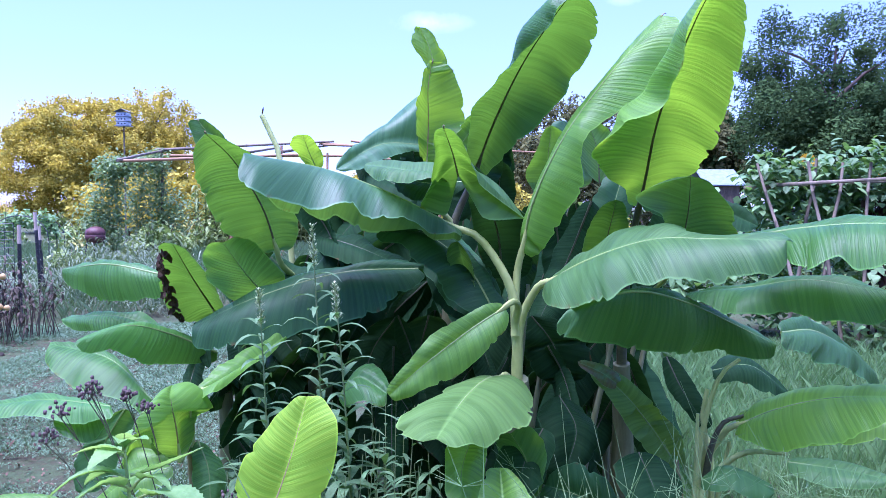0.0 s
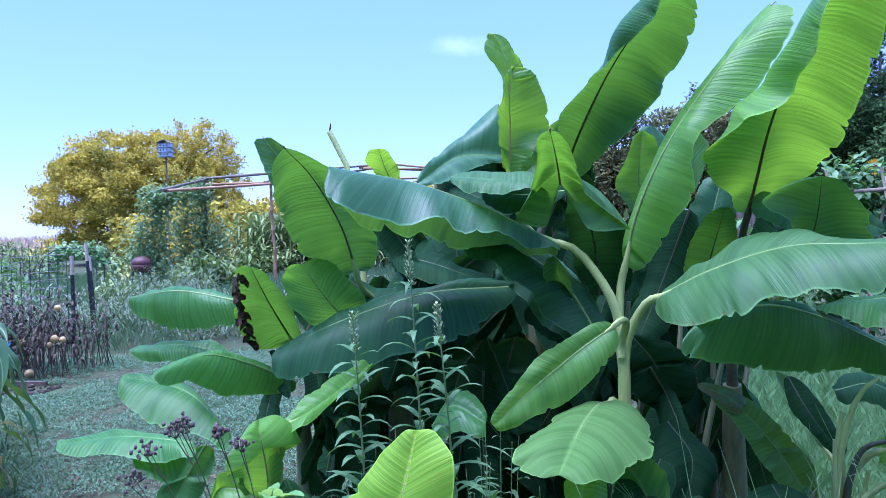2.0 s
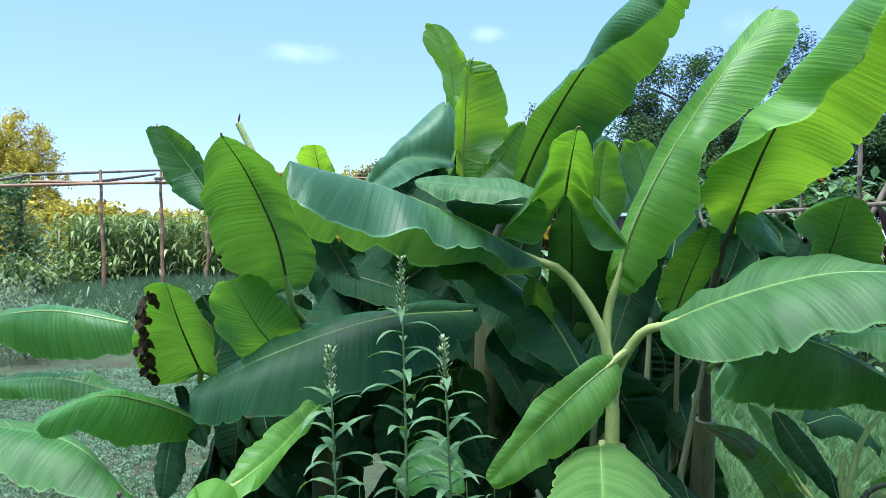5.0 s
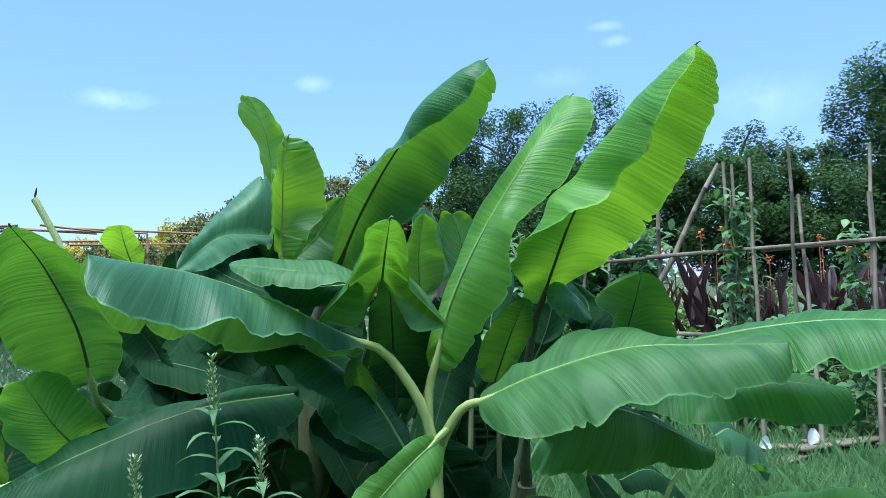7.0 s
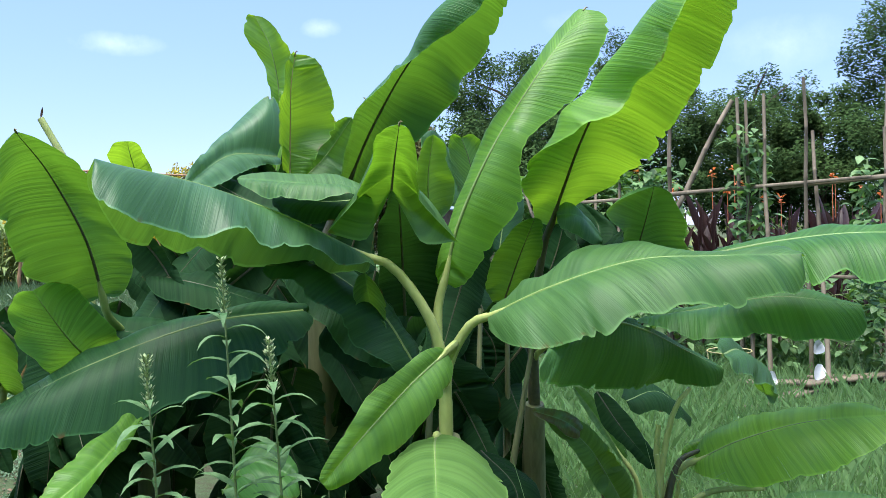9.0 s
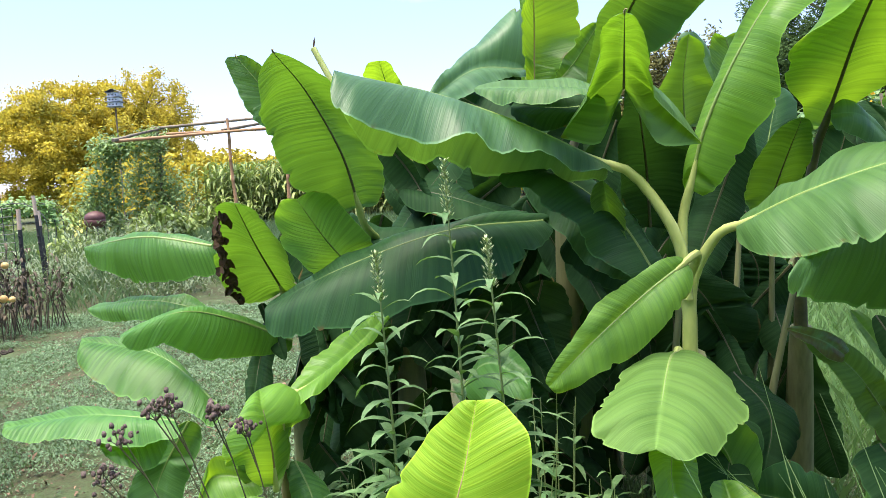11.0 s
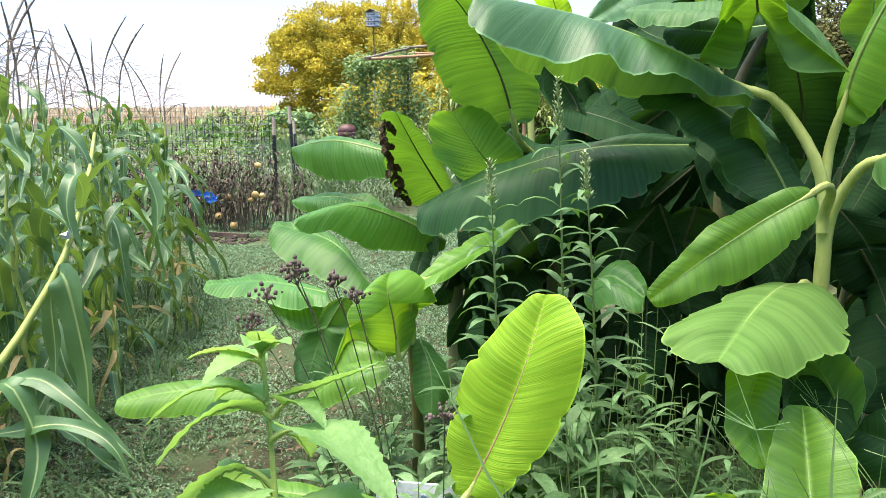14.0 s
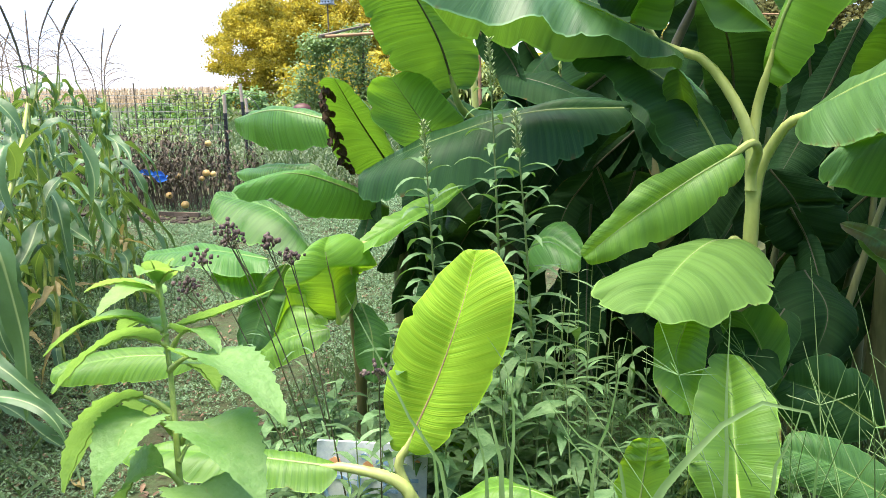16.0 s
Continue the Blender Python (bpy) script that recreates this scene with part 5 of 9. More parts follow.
banana_leaf('main', [(-0.23, 4.14, 0.96), (-0.26, 4.14, 0.65), (-0.27, 3.99, 0.32)],
            [(0.5, (-0.35, 4.15, 0.63))],
            [(0.5, (-0.17, 4.26, 0.6))], kind='dark', petiole=False, rib=M_RIB_DARK)
banana_leaf('main', [(-0.51, 3.63, 0.63), (-0.67, 3.63, 0.38), (-0.8, 3.48, 0.1)],
            [(0.5, (-0.72, 3.49, 0.43))],
            [(0.5, (-0.6, 3.63, 0.3))], kind='dark', petiole=False, rib=M_RIB_DARK)
banana_leaf('main', [(-0.22, 3.55, 0.88), (-0.23, 3.55, 0.62), (-0.22, 3.4, 0.3)],
            [(0.5, (-0.32, 3.67, 0.54))],
            [(0.5, (-0.15, 3.57, 0.57))], kind='dark', petiole=False, rib=M_RIB_DARK)
banana_leaf('main', [(-0.13, 3.76, 0.39), (0.09, 3.76, 0.19), (0.29, 3.61, -0.02)],
            [(0.5, (0.03, 3.8, 0.07))],
            [(0.5, (0.16, 3.91, 0.17))], kind='dark', petiole=False, rib=M_RIB_DARK)
banana_leaf('main', [(-0.52, 4.06, 0.77), (-0.54, 4.06, 0.48), (-0.53, 3.91, 0.12)],
            [(0.5, (-0.65, 4.17, 0.4))],
            [(0.5, (-0.45, 4.1, 0.42))], kind='dark', petiole=False, rib=M_RIB_DARK)
banana_leaf('main', [(-0.35, 3.56, 0.8), (-0.22, 3.56, 0.68), (-0.1, 3.41, 0.55)],
            [(0.5, (-0.27, 3.59, 0.61))],
            [(0.5, (-0.18, 3.45, 0.72))], kind='dark', petiole=False, rib=M_RIB_DARK)
banana_leaf('main', [(0.84, 3.62, 0.74), (0.72, 3.62, 0.52), (0.57, 3.47, 0.29)],
            [(0.5, (0.65, 3.59, 0.55))],
            [(0.5, (0.8, 3.67, 0.44))], kind='dark', petiole=False, rib=M_RIB_DARK)
banana_leaf('main', [(-0.25, 3.99, 0.6), (-0.4, 3.99, 0.33), (-0.54, 3.84, 0.04)],
            [(0.5, (-0.49, 4.07, 0.32))],
            [(0.5, (-0.32, 3.97, 0.26))], kind='dark', petiole=False, rib=M_RIB_DARK)
banana_leaf('main', [(-0.77, 3.94, 1.01), (-0.62, 3.94, 0.84), (-0.44, 3.79, 0.62)],
            [(0.5, (-0.66, 3.88, 0.77))],
            [(0.5, (-0.57, 3.96, 0.84))], kind='dark', petiole=False, rib=M_RIB_DARK)
banana_leaf('main', [(-0.03, 4.19, 0.66), (0.08, 4.19, 0.34), (0.2, 4.04, 0.0)],
            [(0.5, (-0.01, 4.32, 0.23))],
            [(0.5, (0.17, 4.06, 0.38))], kind='dark', petiole=False, rib=M_RIB_DARK)
banana_leaf('main', [(-0.47, 3.96, 0.27), (-0.33, 3.96, 0.04), (-0.17, 3.81, -0.26)],
            [(0.5, (-0.37, 3.83, -0.02))],
            [(0.5, (-0.26, 3.87, 0.04))], kind='dark', petiole=False, rib=M_RIB_DARK)
banana_leaf('main', [(0.03, 3.98, 0.44), (-0.11, 3.98, 0.15), (-0.25, 3.83, -0.22)],
            [(0.5, (-0.19, 3.92, 0.14))],
            [(0.5, (-0.03, 3.84, 0.1))], kind='dark', petiole=False, rib=M_RIB_DARK)
banana_leaf('main', [(0.69, 3.96, 0.34), (0.81, 3.96, 0.12), (0.9, 3.81, -0.07)],
            [(0.5, (0.74, 3.84, 0.12))],
            [(0.5, (0.86, 3.96, 0.14))], kind='dark', petiole=False, rib=M_RIB_DARK)
banana_leaf('main', [(0.66, 3.86, 0.39), (0.69, 3.86, 0.14), (0.69, 3.71, -0.15)],
            [(0.5, (0.65, 4.01, 0.03))],
            [(0.5, (0.79, 3.96, 0.06))], kind='dark', petiole=False, rib=M_RIB_DARK)
banana_leaf('main', [(0.26, 3.62, 0.67), (0.29, 3.62, 0.45), (0.3, 3.47, 0.23)],
            [(0.5, (0.24, 3.59, 0.43))],
            [(0.5, (0.33, 3.52, 0.46))], kind='dark', petiole=False, rib=M_RIB_DARK)
banana_leaf('main', [(0.23, 4.19, 0.82), (0.24, 4.19, 0.54), (0.23, 4.04, 0.21)],
            [(0.5, (0.16, 4.1, 0.52))],
            [(0.5, (0.33, 4.33, 0.47))], kind='dark', petiole=False, rib=M_RIB_DARK)
banana_leaf('main', [(0.72, 3.96, 0.51), (0.73, 3.96, 0.33), (0.7, 3.81, 0.14)],
            [(0.5, (0.69, 3.98, 0.29))],
            [(0.5, (0.74, 3.86, 0.33))], kind='dark', petiole=False, rib=M_RIB_DARK)
banana_leaf('main', [(-0.65, 3.84, 0.49), (-0.48, 3.84, 0.25), (-0.29, 3.69, -0.05)],
            [(0.5, (-0.54, 3.87, 0.14))],
            [(0.5, (-0.42, 3.9, 0.21))], kind='dark', petiole=False, rib=M_RIB_DARK)
banana_leaf('main', [(0.26, 4.18, 0.9), (0.1, 4.18, 0.69), (-0.05, 4.03, 0.46)],
            [(0.5, (0.06, 4.2, 0.7))],
            [(0.5, (0.15, 4.11, 0.64))], kind='dark', petiole=False, rib=M_RIB_DARK)
banana_leaf('main', [(0.47, 3.56, 0.88), (0.54, 3.56, 0.75), (0.58, 3.41, 0.57)],
            [(0.5, (0.5, 3.61, 0.67))],
            [(0.5, (0.58, 3.53, 0.73))], kind='dark', petiole=False, rib=M_RIB_DARK)
banana_leaf('main', [(-0.81, 3.59, 0.39), (-0.79, 3.59, 0.19), (-0.74, 3.44, 0.0)],
            [(0.5, (-0.82, 3.46, 0.2))],
            [(0.5, (-0.75, 3.71, 0.13))], kind='dark', petiole=False, rib=M_RIB_DARK)
banana_leaf('main', [(-0.95, 3.6, 0.46), (-0.85, 3.6, 0.3), (-0.72, 3.45, 0.09)],
            [(0.5, (-0.94, 3.7, 0.18))],
            [(0.5, (-0.8, 3.61, 0.27))], kind='dark', petiole=False, rib=M_RIB_DARK)
banana_leaf('main', [(-0.35, 3.88, 1.52), (-0.52, 3.88, 1.33), (-0.68, 3.73, 1.12)],
            [(0.5, (-0.56, 4.02, 1.33))],
            [(0.5, (-0.48, 3.77, 1.28))], kind='dark', petiole=False, rib=M_RIB_DARK)
banana_leaf('main', [(-0.44, 4.23, 1.43), (-0.52, 4.23, 1.27), (-0.6, 4.08, 1.04)],
            [(0.5, (-0.57, 4.13, 1.25))],
            [(0.5, (-0.48, 4.26, 1.2))], kind='dark', petiole=False, rib=M_RIB_DARK)
banana_leaf('main', [(0.61, 3.96, 1.2), (0.65, 3.96, 0.89), (0.63, 3.81, 0.53)],
            [(0.5, (0.59, 4.11, 0.8))],
            [(0.5, (0.72, 3.84, 0.87))], kind='dark', petiole=False, rib=M_RIB_DARK)
banana_leaf('main', [(-0.08, 4.23, 1.18), (-0.18, 4.23, 0.99), (-0.3, 4.08, 0.81)],
            [(0.5, (-0.25, 4.11, 1.02))],
            [(0.5, (-0.15, 4.08, 0.97))], kind='dark', petiole=False, rib=M_RIB_DARK)
banana_leaf('main', [(-0.08, 4.11, 1.12), (-0.28, 4.11, 0.93), (-0.48, 3.96, 0.7)],
            [(0.5, (-0.33, 4.15, 0.93))],
            [(0.5, (-0.21, 4.17, 0.82))], kind='dark', petiole=False, rib=M_RIB_DARK)
banana_leaf('main', [(-0.45, 3.79, 1.2), (-0.52, 3.79, 1.04), (-0.59, 3.64, 0.83)],
            [(0.5, (-0.58, 3.74, 1.03))],
            [(0.5, (-0.47, 3.73, 0.98))], kind='dark', petiole=False, rib=M_RIB_DARK)
banana_leaf('main', [(0.7, 4.22, 1.52), (0.74, 4.22, 1.31), (0.72, 4.07, 1.01)],
            [(0.5, (0.64, 4.13, 1.26))],
            [(0.5, (0.76, 4.11, 1.27))], kind='dark', petiole=False, rib=M_RIB_DARK)
banana_leaf('main', [(-0.75, 4.07, 1.55), (-0.55, 4.07, 1.34), (-0.35, 3.92, 1.07)],
            [(0.5, (-0.6, 4.02, 1.26))],
            [(0.5, (-0.49, 4.03, 1.36))], kind='dark', petiole=False, rib=M_RIB_DARK)
banana_leaf('main', [(-0.58, 3.86, 1.34), (-0.49, 3.86, 1.23), (-0.42, 3.71, 1.06)],
            [(0.5, (-0.53, 4.0, 1.15))],
            [(0.5, (-0.44, 3.95, 1.2))], kind='dark', petiole=False, rib=M_RIB_DARK)
banana_leaf('main', [(0.7, 3.77, 1.53), (0.58, 3.77, 1.23), (0.41, 3.62, 0.93)],
            [(0.5, (0.51, 3.85, 1.23))],
            [(0.5, (0.68, 3.78, 1.17))], kind='dark', petiole=False, rib=M_RIB_DARK)
banana_leaf('main', [(-0.66, 4.28, 1.49), (-0.5, 4.28, 1.3), (-0.36, 4.13, 1.02)],
            [(0.5, (-0.55, 4.24, 1.22))],
            [(0.5, (-0.46, 4.27, 1.28))], kind='dark', petiole=False, rib=M_RIB_DARK)
banana_leaf('main', [(-0.54, 4.0, 1.5), (-0.44, 4.0, 1.32), (-0.35, 3.85, 1.08)],
            [(0.5, (-0.49, 3.88, 1.28))],
            [(0.5, (-0.4, 3.87, 1.32))], kind='dark', petiole=False, rib=M_RIB_DARK)
banana_leaf('main', [(0.3, 4.14, 1.6), (0.19, 4.14, 1.32), (0.04, 3.99, 1.02)],
            [(0.5, (0.09, 4.12, 1.33))],
            [(0.5, (0.27, 4.11, 1.26))], kind='dark', petiole=False, rib=M_RIB_DARK)
banana_leaf('main', [(-0.47, 3.72, 1.3), (-0.55, 3.72, 1.04), (-0.63, 3.57, 0.8)],
            [(0.5, (-0.63, 3.84, 1.03))],
            [(0.5, (-0.47, 3.86, 0.96))], kind='dark', petiole=False, rib=M_RIB_DARK)
banana_leaf('main', [(0.97, 4.09, 1.2), (0.79, 4.09, 1.0), (0.56, 3.94, 0.78)],
            [(0.5, (0.71, 4.06, 1.01))],
            [(0.5, (0.87, 4.13, 0.91))], kind='dark', petiole=False, rib=M_RIB_DARK)
banana_leaf('main', [(0.5, 4.16, 1.02), (0.4, 4.16, 0.83), (0.26, 4.01, 0.61)],
            [(0.5, (0.35, 4.17, 0.81))],
            [(0.5, (0.48, 4.23, 0.75))], kind='dark', petiole=False, rib=M_RIB_DARK)
banana_leaf('main', [(-0.66, 3.81, 1.55), (-0.54, 3.81, 1.37), (-0.44, 3.66, 1.12)],
            [(0.5, (-0.6, 3.79, 1.3))],
            [(0.5, (-0.5, 3.73, 1.36))], kind='dark', petiole=False, rib=M_RIB_DARK)
banana_leaf('main', [(0.44, 3.96, 1.31), (0.37, 3.96, 1.17), (0.26, 3.81, 0.94)],
            [(0.5, (0.32, 3.96, 1.13))],
            [(0.5, (0.44, 4.02, 1.08))], kind='dark', petiole=False, rib=M_RIB_DARK)
# rear leaves added mainly to keep sky light out of the clump
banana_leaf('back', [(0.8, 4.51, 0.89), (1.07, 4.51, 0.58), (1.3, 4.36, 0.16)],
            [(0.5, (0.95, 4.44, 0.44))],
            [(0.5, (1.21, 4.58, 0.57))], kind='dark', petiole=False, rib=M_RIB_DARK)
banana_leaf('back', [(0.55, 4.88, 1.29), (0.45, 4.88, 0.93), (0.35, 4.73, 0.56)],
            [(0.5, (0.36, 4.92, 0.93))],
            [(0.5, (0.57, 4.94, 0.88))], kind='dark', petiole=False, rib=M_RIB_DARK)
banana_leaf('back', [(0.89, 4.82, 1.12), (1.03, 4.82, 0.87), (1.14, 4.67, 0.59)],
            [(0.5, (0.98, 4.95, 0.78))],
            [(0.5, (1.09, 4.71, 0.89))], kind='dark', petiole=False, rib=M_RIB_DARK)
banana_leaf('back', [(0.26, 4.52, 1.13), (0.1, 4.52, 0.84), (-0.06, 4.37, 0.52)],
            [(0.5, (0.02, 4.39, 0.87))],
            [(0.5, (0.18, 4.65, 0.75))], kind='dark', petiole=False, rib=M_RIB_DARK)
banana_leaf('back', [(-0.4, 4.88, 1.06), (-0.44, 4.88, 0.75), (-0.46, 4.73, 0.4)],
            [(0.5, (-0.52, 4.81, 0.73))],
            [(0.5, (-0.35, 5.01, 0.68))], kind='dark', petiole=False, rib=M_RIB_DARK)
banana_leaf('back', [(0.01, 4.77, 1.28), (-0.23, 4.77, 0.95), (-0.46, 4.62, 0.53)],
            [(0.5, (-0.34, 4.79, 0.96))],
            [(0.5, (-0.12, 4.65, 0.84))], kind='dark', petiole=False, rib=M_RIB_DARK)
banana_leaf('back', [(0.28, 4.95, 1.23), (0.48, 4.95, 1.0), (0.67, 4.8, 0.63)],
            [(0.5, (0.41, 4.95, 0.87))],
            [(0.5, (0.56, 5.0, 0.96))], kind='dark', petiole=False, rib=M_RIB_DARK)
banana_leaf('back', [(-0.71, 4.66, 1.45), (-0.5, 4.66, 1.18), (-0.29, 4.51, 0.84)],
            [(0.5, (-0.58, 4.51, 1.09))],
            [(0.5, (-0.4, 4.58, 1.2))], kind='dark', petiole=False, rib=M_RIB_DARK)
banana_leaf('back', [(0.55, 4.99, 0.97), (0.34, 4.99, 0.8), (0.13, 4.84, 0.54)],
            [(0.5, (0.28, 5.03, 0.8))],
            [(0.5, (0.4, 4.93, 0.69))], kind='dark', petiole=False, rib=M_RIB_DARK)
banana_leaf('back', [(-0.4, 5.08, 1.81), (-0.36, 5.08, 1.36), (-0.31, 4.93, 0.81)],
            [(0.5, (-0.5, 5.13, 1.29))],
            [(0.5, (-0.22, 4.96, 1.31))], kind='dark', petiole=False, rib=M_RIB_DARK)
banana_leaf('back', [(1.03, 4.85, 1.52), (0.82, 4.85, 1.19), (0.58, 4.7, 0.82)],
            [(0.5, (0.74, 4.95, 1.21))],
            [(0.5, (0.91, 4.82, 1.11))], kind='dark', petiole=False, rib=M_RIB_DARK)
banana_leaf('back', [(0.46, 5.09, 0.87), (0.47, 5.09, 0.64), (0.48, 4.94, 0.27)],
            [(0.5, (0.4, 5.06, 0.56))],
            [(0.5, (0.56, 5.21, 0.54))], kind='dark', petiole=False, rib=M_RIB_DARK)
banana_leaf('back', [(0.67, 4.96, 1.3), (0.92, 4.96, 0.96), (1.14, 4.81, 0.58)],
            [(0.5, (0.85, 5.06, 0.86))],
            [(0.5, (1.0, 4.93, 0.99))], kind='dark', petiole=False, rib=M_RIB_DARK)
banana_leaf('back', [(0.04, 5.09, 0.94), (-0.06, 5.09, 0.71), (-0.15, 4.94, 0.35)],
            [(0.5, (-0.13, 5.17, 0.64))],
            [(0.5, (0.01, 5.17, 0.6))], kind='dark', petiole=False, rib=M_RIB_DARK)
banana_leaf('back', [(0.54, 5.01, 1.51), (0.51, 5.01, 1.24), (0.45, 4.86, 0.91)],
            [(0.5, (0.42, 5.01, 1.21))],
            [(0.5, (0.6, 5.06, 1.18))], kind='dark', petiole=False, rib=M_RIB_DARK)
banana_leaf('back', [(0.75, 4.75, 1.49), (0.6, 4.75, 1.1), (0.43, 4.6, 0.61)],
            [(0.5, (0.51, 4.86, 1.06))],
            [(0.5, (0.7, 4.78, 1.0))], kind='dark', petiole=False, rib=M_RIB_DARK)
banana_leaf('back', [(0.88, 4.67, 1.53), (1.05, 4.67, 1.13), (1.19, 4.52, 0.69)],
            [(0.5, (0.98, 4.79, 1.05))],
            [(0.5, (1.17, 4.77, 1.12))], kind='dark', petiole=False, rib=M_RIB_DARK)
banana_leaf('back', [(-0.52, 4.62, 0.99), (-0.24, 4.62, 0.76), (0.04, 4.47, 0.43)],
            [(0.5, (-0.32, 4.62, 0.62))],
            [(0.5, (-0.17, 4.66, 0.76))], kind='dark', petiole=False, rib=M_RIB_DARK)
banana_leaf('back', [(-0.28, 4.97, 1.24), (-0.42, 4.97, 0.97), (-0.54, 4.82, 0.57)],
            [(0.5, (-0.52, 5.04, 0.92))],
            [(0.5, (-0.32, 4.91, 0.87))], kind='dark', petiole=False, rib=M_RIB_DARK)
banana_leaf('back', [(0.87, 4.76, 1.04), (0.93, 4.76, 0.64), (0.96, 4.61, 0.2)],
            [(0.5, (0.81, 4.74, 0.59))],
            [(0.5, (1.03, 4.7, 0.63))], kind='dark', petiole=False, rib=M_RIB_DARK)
banana_leaf('back', [(1.07, 4.87, 1.17), (1.1, 4.87, 0.83), (1.09, 4.72, 0.39)],
            [(0.5, (1.01, 4.85, 0.76))],
            [(0.5, (1.17, 4.82, 0.78))], kind='dark', petiole=False, rib=M_RIB_DARK)
banana_leaf('back', [(0.26, 4.89, 1.65), (0.36, 4.89, 1.29), (0.44, 4.74, 0.76)],
            [(0.5, (0.26, 4.92, 1.18))],
            [(0.5, (0.45, 4.83, 1.22))], kind='dark', petiole=False, rib=M_RIB_DARK)
banana_leaf('back', [(-0.28, 4.63, 1.28), (-0.44, 4.63, 0.88), (-0.58, 4.48, 0.42)],
            [(0.5, (-0.53, 4.51, 0.89))],
            [(0.5, (-0.33, 4.55, 0.81))], kind='dark', petiole=False, rib=M_RIB_DARK)
banana_leaf('back', [(0.25, 4.76, 1.01), (0.44, 4.76, 0.62), (0.6, 4.61, 0.11)],
            [(0.5, (0.34, 4.72, 0.51))],
            [(0.5, (0.53, 4.69, 0.59))], kind='dark', petiole=False, rib=M_RIB_DARK)
banana_leaf('back', [(0.26, 4.63, 1.09), (0.21, 4.63, 0.86), (0.16, 4.48, 0.55)],
            [(0.5, (0.14, 4.53, 0.83))],
            [(0.5, (0.3, 4.74, 0.77))], kind='dark', petiole=False, rib=M_RIB_DARK)
banana_leaf('back', [(0.2, 5.03, 1.13), (0.2, 5.03, 0.87), (0.2, 4.88, 0.52)],
            [(0.5, (0.12, 4.95, 0.82))],
            [(0.5, (0.27, 4.95, 0.82))], kind='dark', petiole=False, rib=M_RIB_DARK)
banana_leaf('back', [(0.07, 4.68, 1.24), (-0.19, 4.68, 0.89), (-0.44, 4.53, 0.47)],
            [(0.5, (-0.31, 4.78, 0.9))],
            [(0.5, (-0.08, 4.7, 0.76))], kind='dark', petiole=False, rib=M_RIB_DARK)
banana_leaf('back', [(1.08, 4.57, 0.87), (0.83, 4.57, 0.56), (0.56, 4.42, 0.21)],
            [(0.5, (0.72, 4.43, 0.61))],
            [(0.5, (0.94, 4.69, 0.43))], kind='dark', petiole=False, rib=M_RIB_DARK)
banana_leaf('back', [(-0.11, 4.55, 1.68), (-0.22, 4.55, 1.38), (-0.32, 4.4, 0.98)],
            [(0.5, (-0.32, 4.43, 1.36))],
            [(0.5, (-0.12, 4.68, 1.28))], kind='dark', petiole=False, rib=M_RIB_DARK)
banana_leaf('back', [(1.23, 5.04, 1.04), (1.09, 5.04, 0.58), (0.93, 4.89, 0.11)],
            [(0.5, (0.99, 5.19, 0.57))],
            [(0.5, (1.19, 4.89, 0.55))], kind='dark', petiole=False, rib=M_RIB_DARK)
banana_leaf('back', [(0.19, 4.81, 1.17), (0.18, 4.81, 0.88), (0.18, 4.66, 0.49)],
            [(0.5, (0.1, 4.67, 0.83))],
            [(0.5, (0.26, 4.76, 0.82))], kind='dark', petiole=False, rib=M_RIB_DARK)
banana_leaf('back', [(0.8, 4.51, 1.23), (0.58, 4.51, 1.02), (0.35, 4.36, 0.69)],
            [(0.5, (0.51, 4.48, 1.01))],
            [(0.5, (0.67, 4.66, 0.87))], kind='dark', petiole=False, rib=M_RIB_DARK)
banana_leaf('back', [(0.3, 4.88, 1.05), (0.38, 4.88, 0.67), (0.45, 4.73, 0.15)],
            [(0.5, (0.25, 5.0, 0.54))],
            [(0.5, (0.53, 5.0, 0.58))], kind='dark', petiole=False, rib=M_RIB_DARK)
banana_leaf('back', [(0.14, 5.04, 1.48), (0.07, 5.04, 1.02), (0.0, 4.89, 0.53)],
            [(0.5, (-0.05, 5.05, 1.01))],
            [(0.5, (0.19, 4.9, 0.99))], kind='dark', petiole=False, rib=M_RIB_DARK)
banana_leaf('main', [(-0.94, 3.69, 0.91), (-0.92, 3.69, 0.84), (-0.86, 3.54, 0.72)],
            [(0.5, (-0.92, 3.58, 0.81))],
            [(0.5, (-0.92, 3.84, 0.77))], kind='dark', petiole=False, rib=M_RIB_DARK)
banana_leaf('main', [(-1.14, 3.74, 0.85), (-1.18, 3.74, 0.72), (-1.18, 3.59, 0.59)],
            [(0.5, (-1.23, 3.74, 0.71))],
            [(0.5, (-1.11, 3.66, 0.71))], kind='dark', petiole=False, rib=M_RIB_DARK)
banana_leaf('main', [(-0.88, 3.7, 0.85), (-0.89, 3.7, 0.73), (-0.87, 3.55, 0.57)],
            [(0.5, (-0.91, 3.6, 0.71))],
            [(0.5, (-0.88, 3.83, 0.66))], kind='dark', petiole=False, rib=M_RIB_DARK)
banana_leaf('main', [(-0.89, 3.79, 0.78), (-1.01, 3.79, 0.7), (-1.1, 3.64, 0.57)],
            [(0.5, (-1.04, 3.77, 0.69))],
            [(0.5, (-1.0, 3.87, 0.6))], kind='dark', petiole=False, rib=M_RIB_DARK)
banana_leaf('main', [(-0.89, 3.68, 1.03), (-0.86, 3.68, 0.93), (-0.81, 3.53, 0.77)],
            [(0.5, (-0.93, 3.79, 0.86))],
            [(0.5, (-0.81, 3.61, 0.91))], kind='dark', petiole=False, rib=M_RIB_DARK)
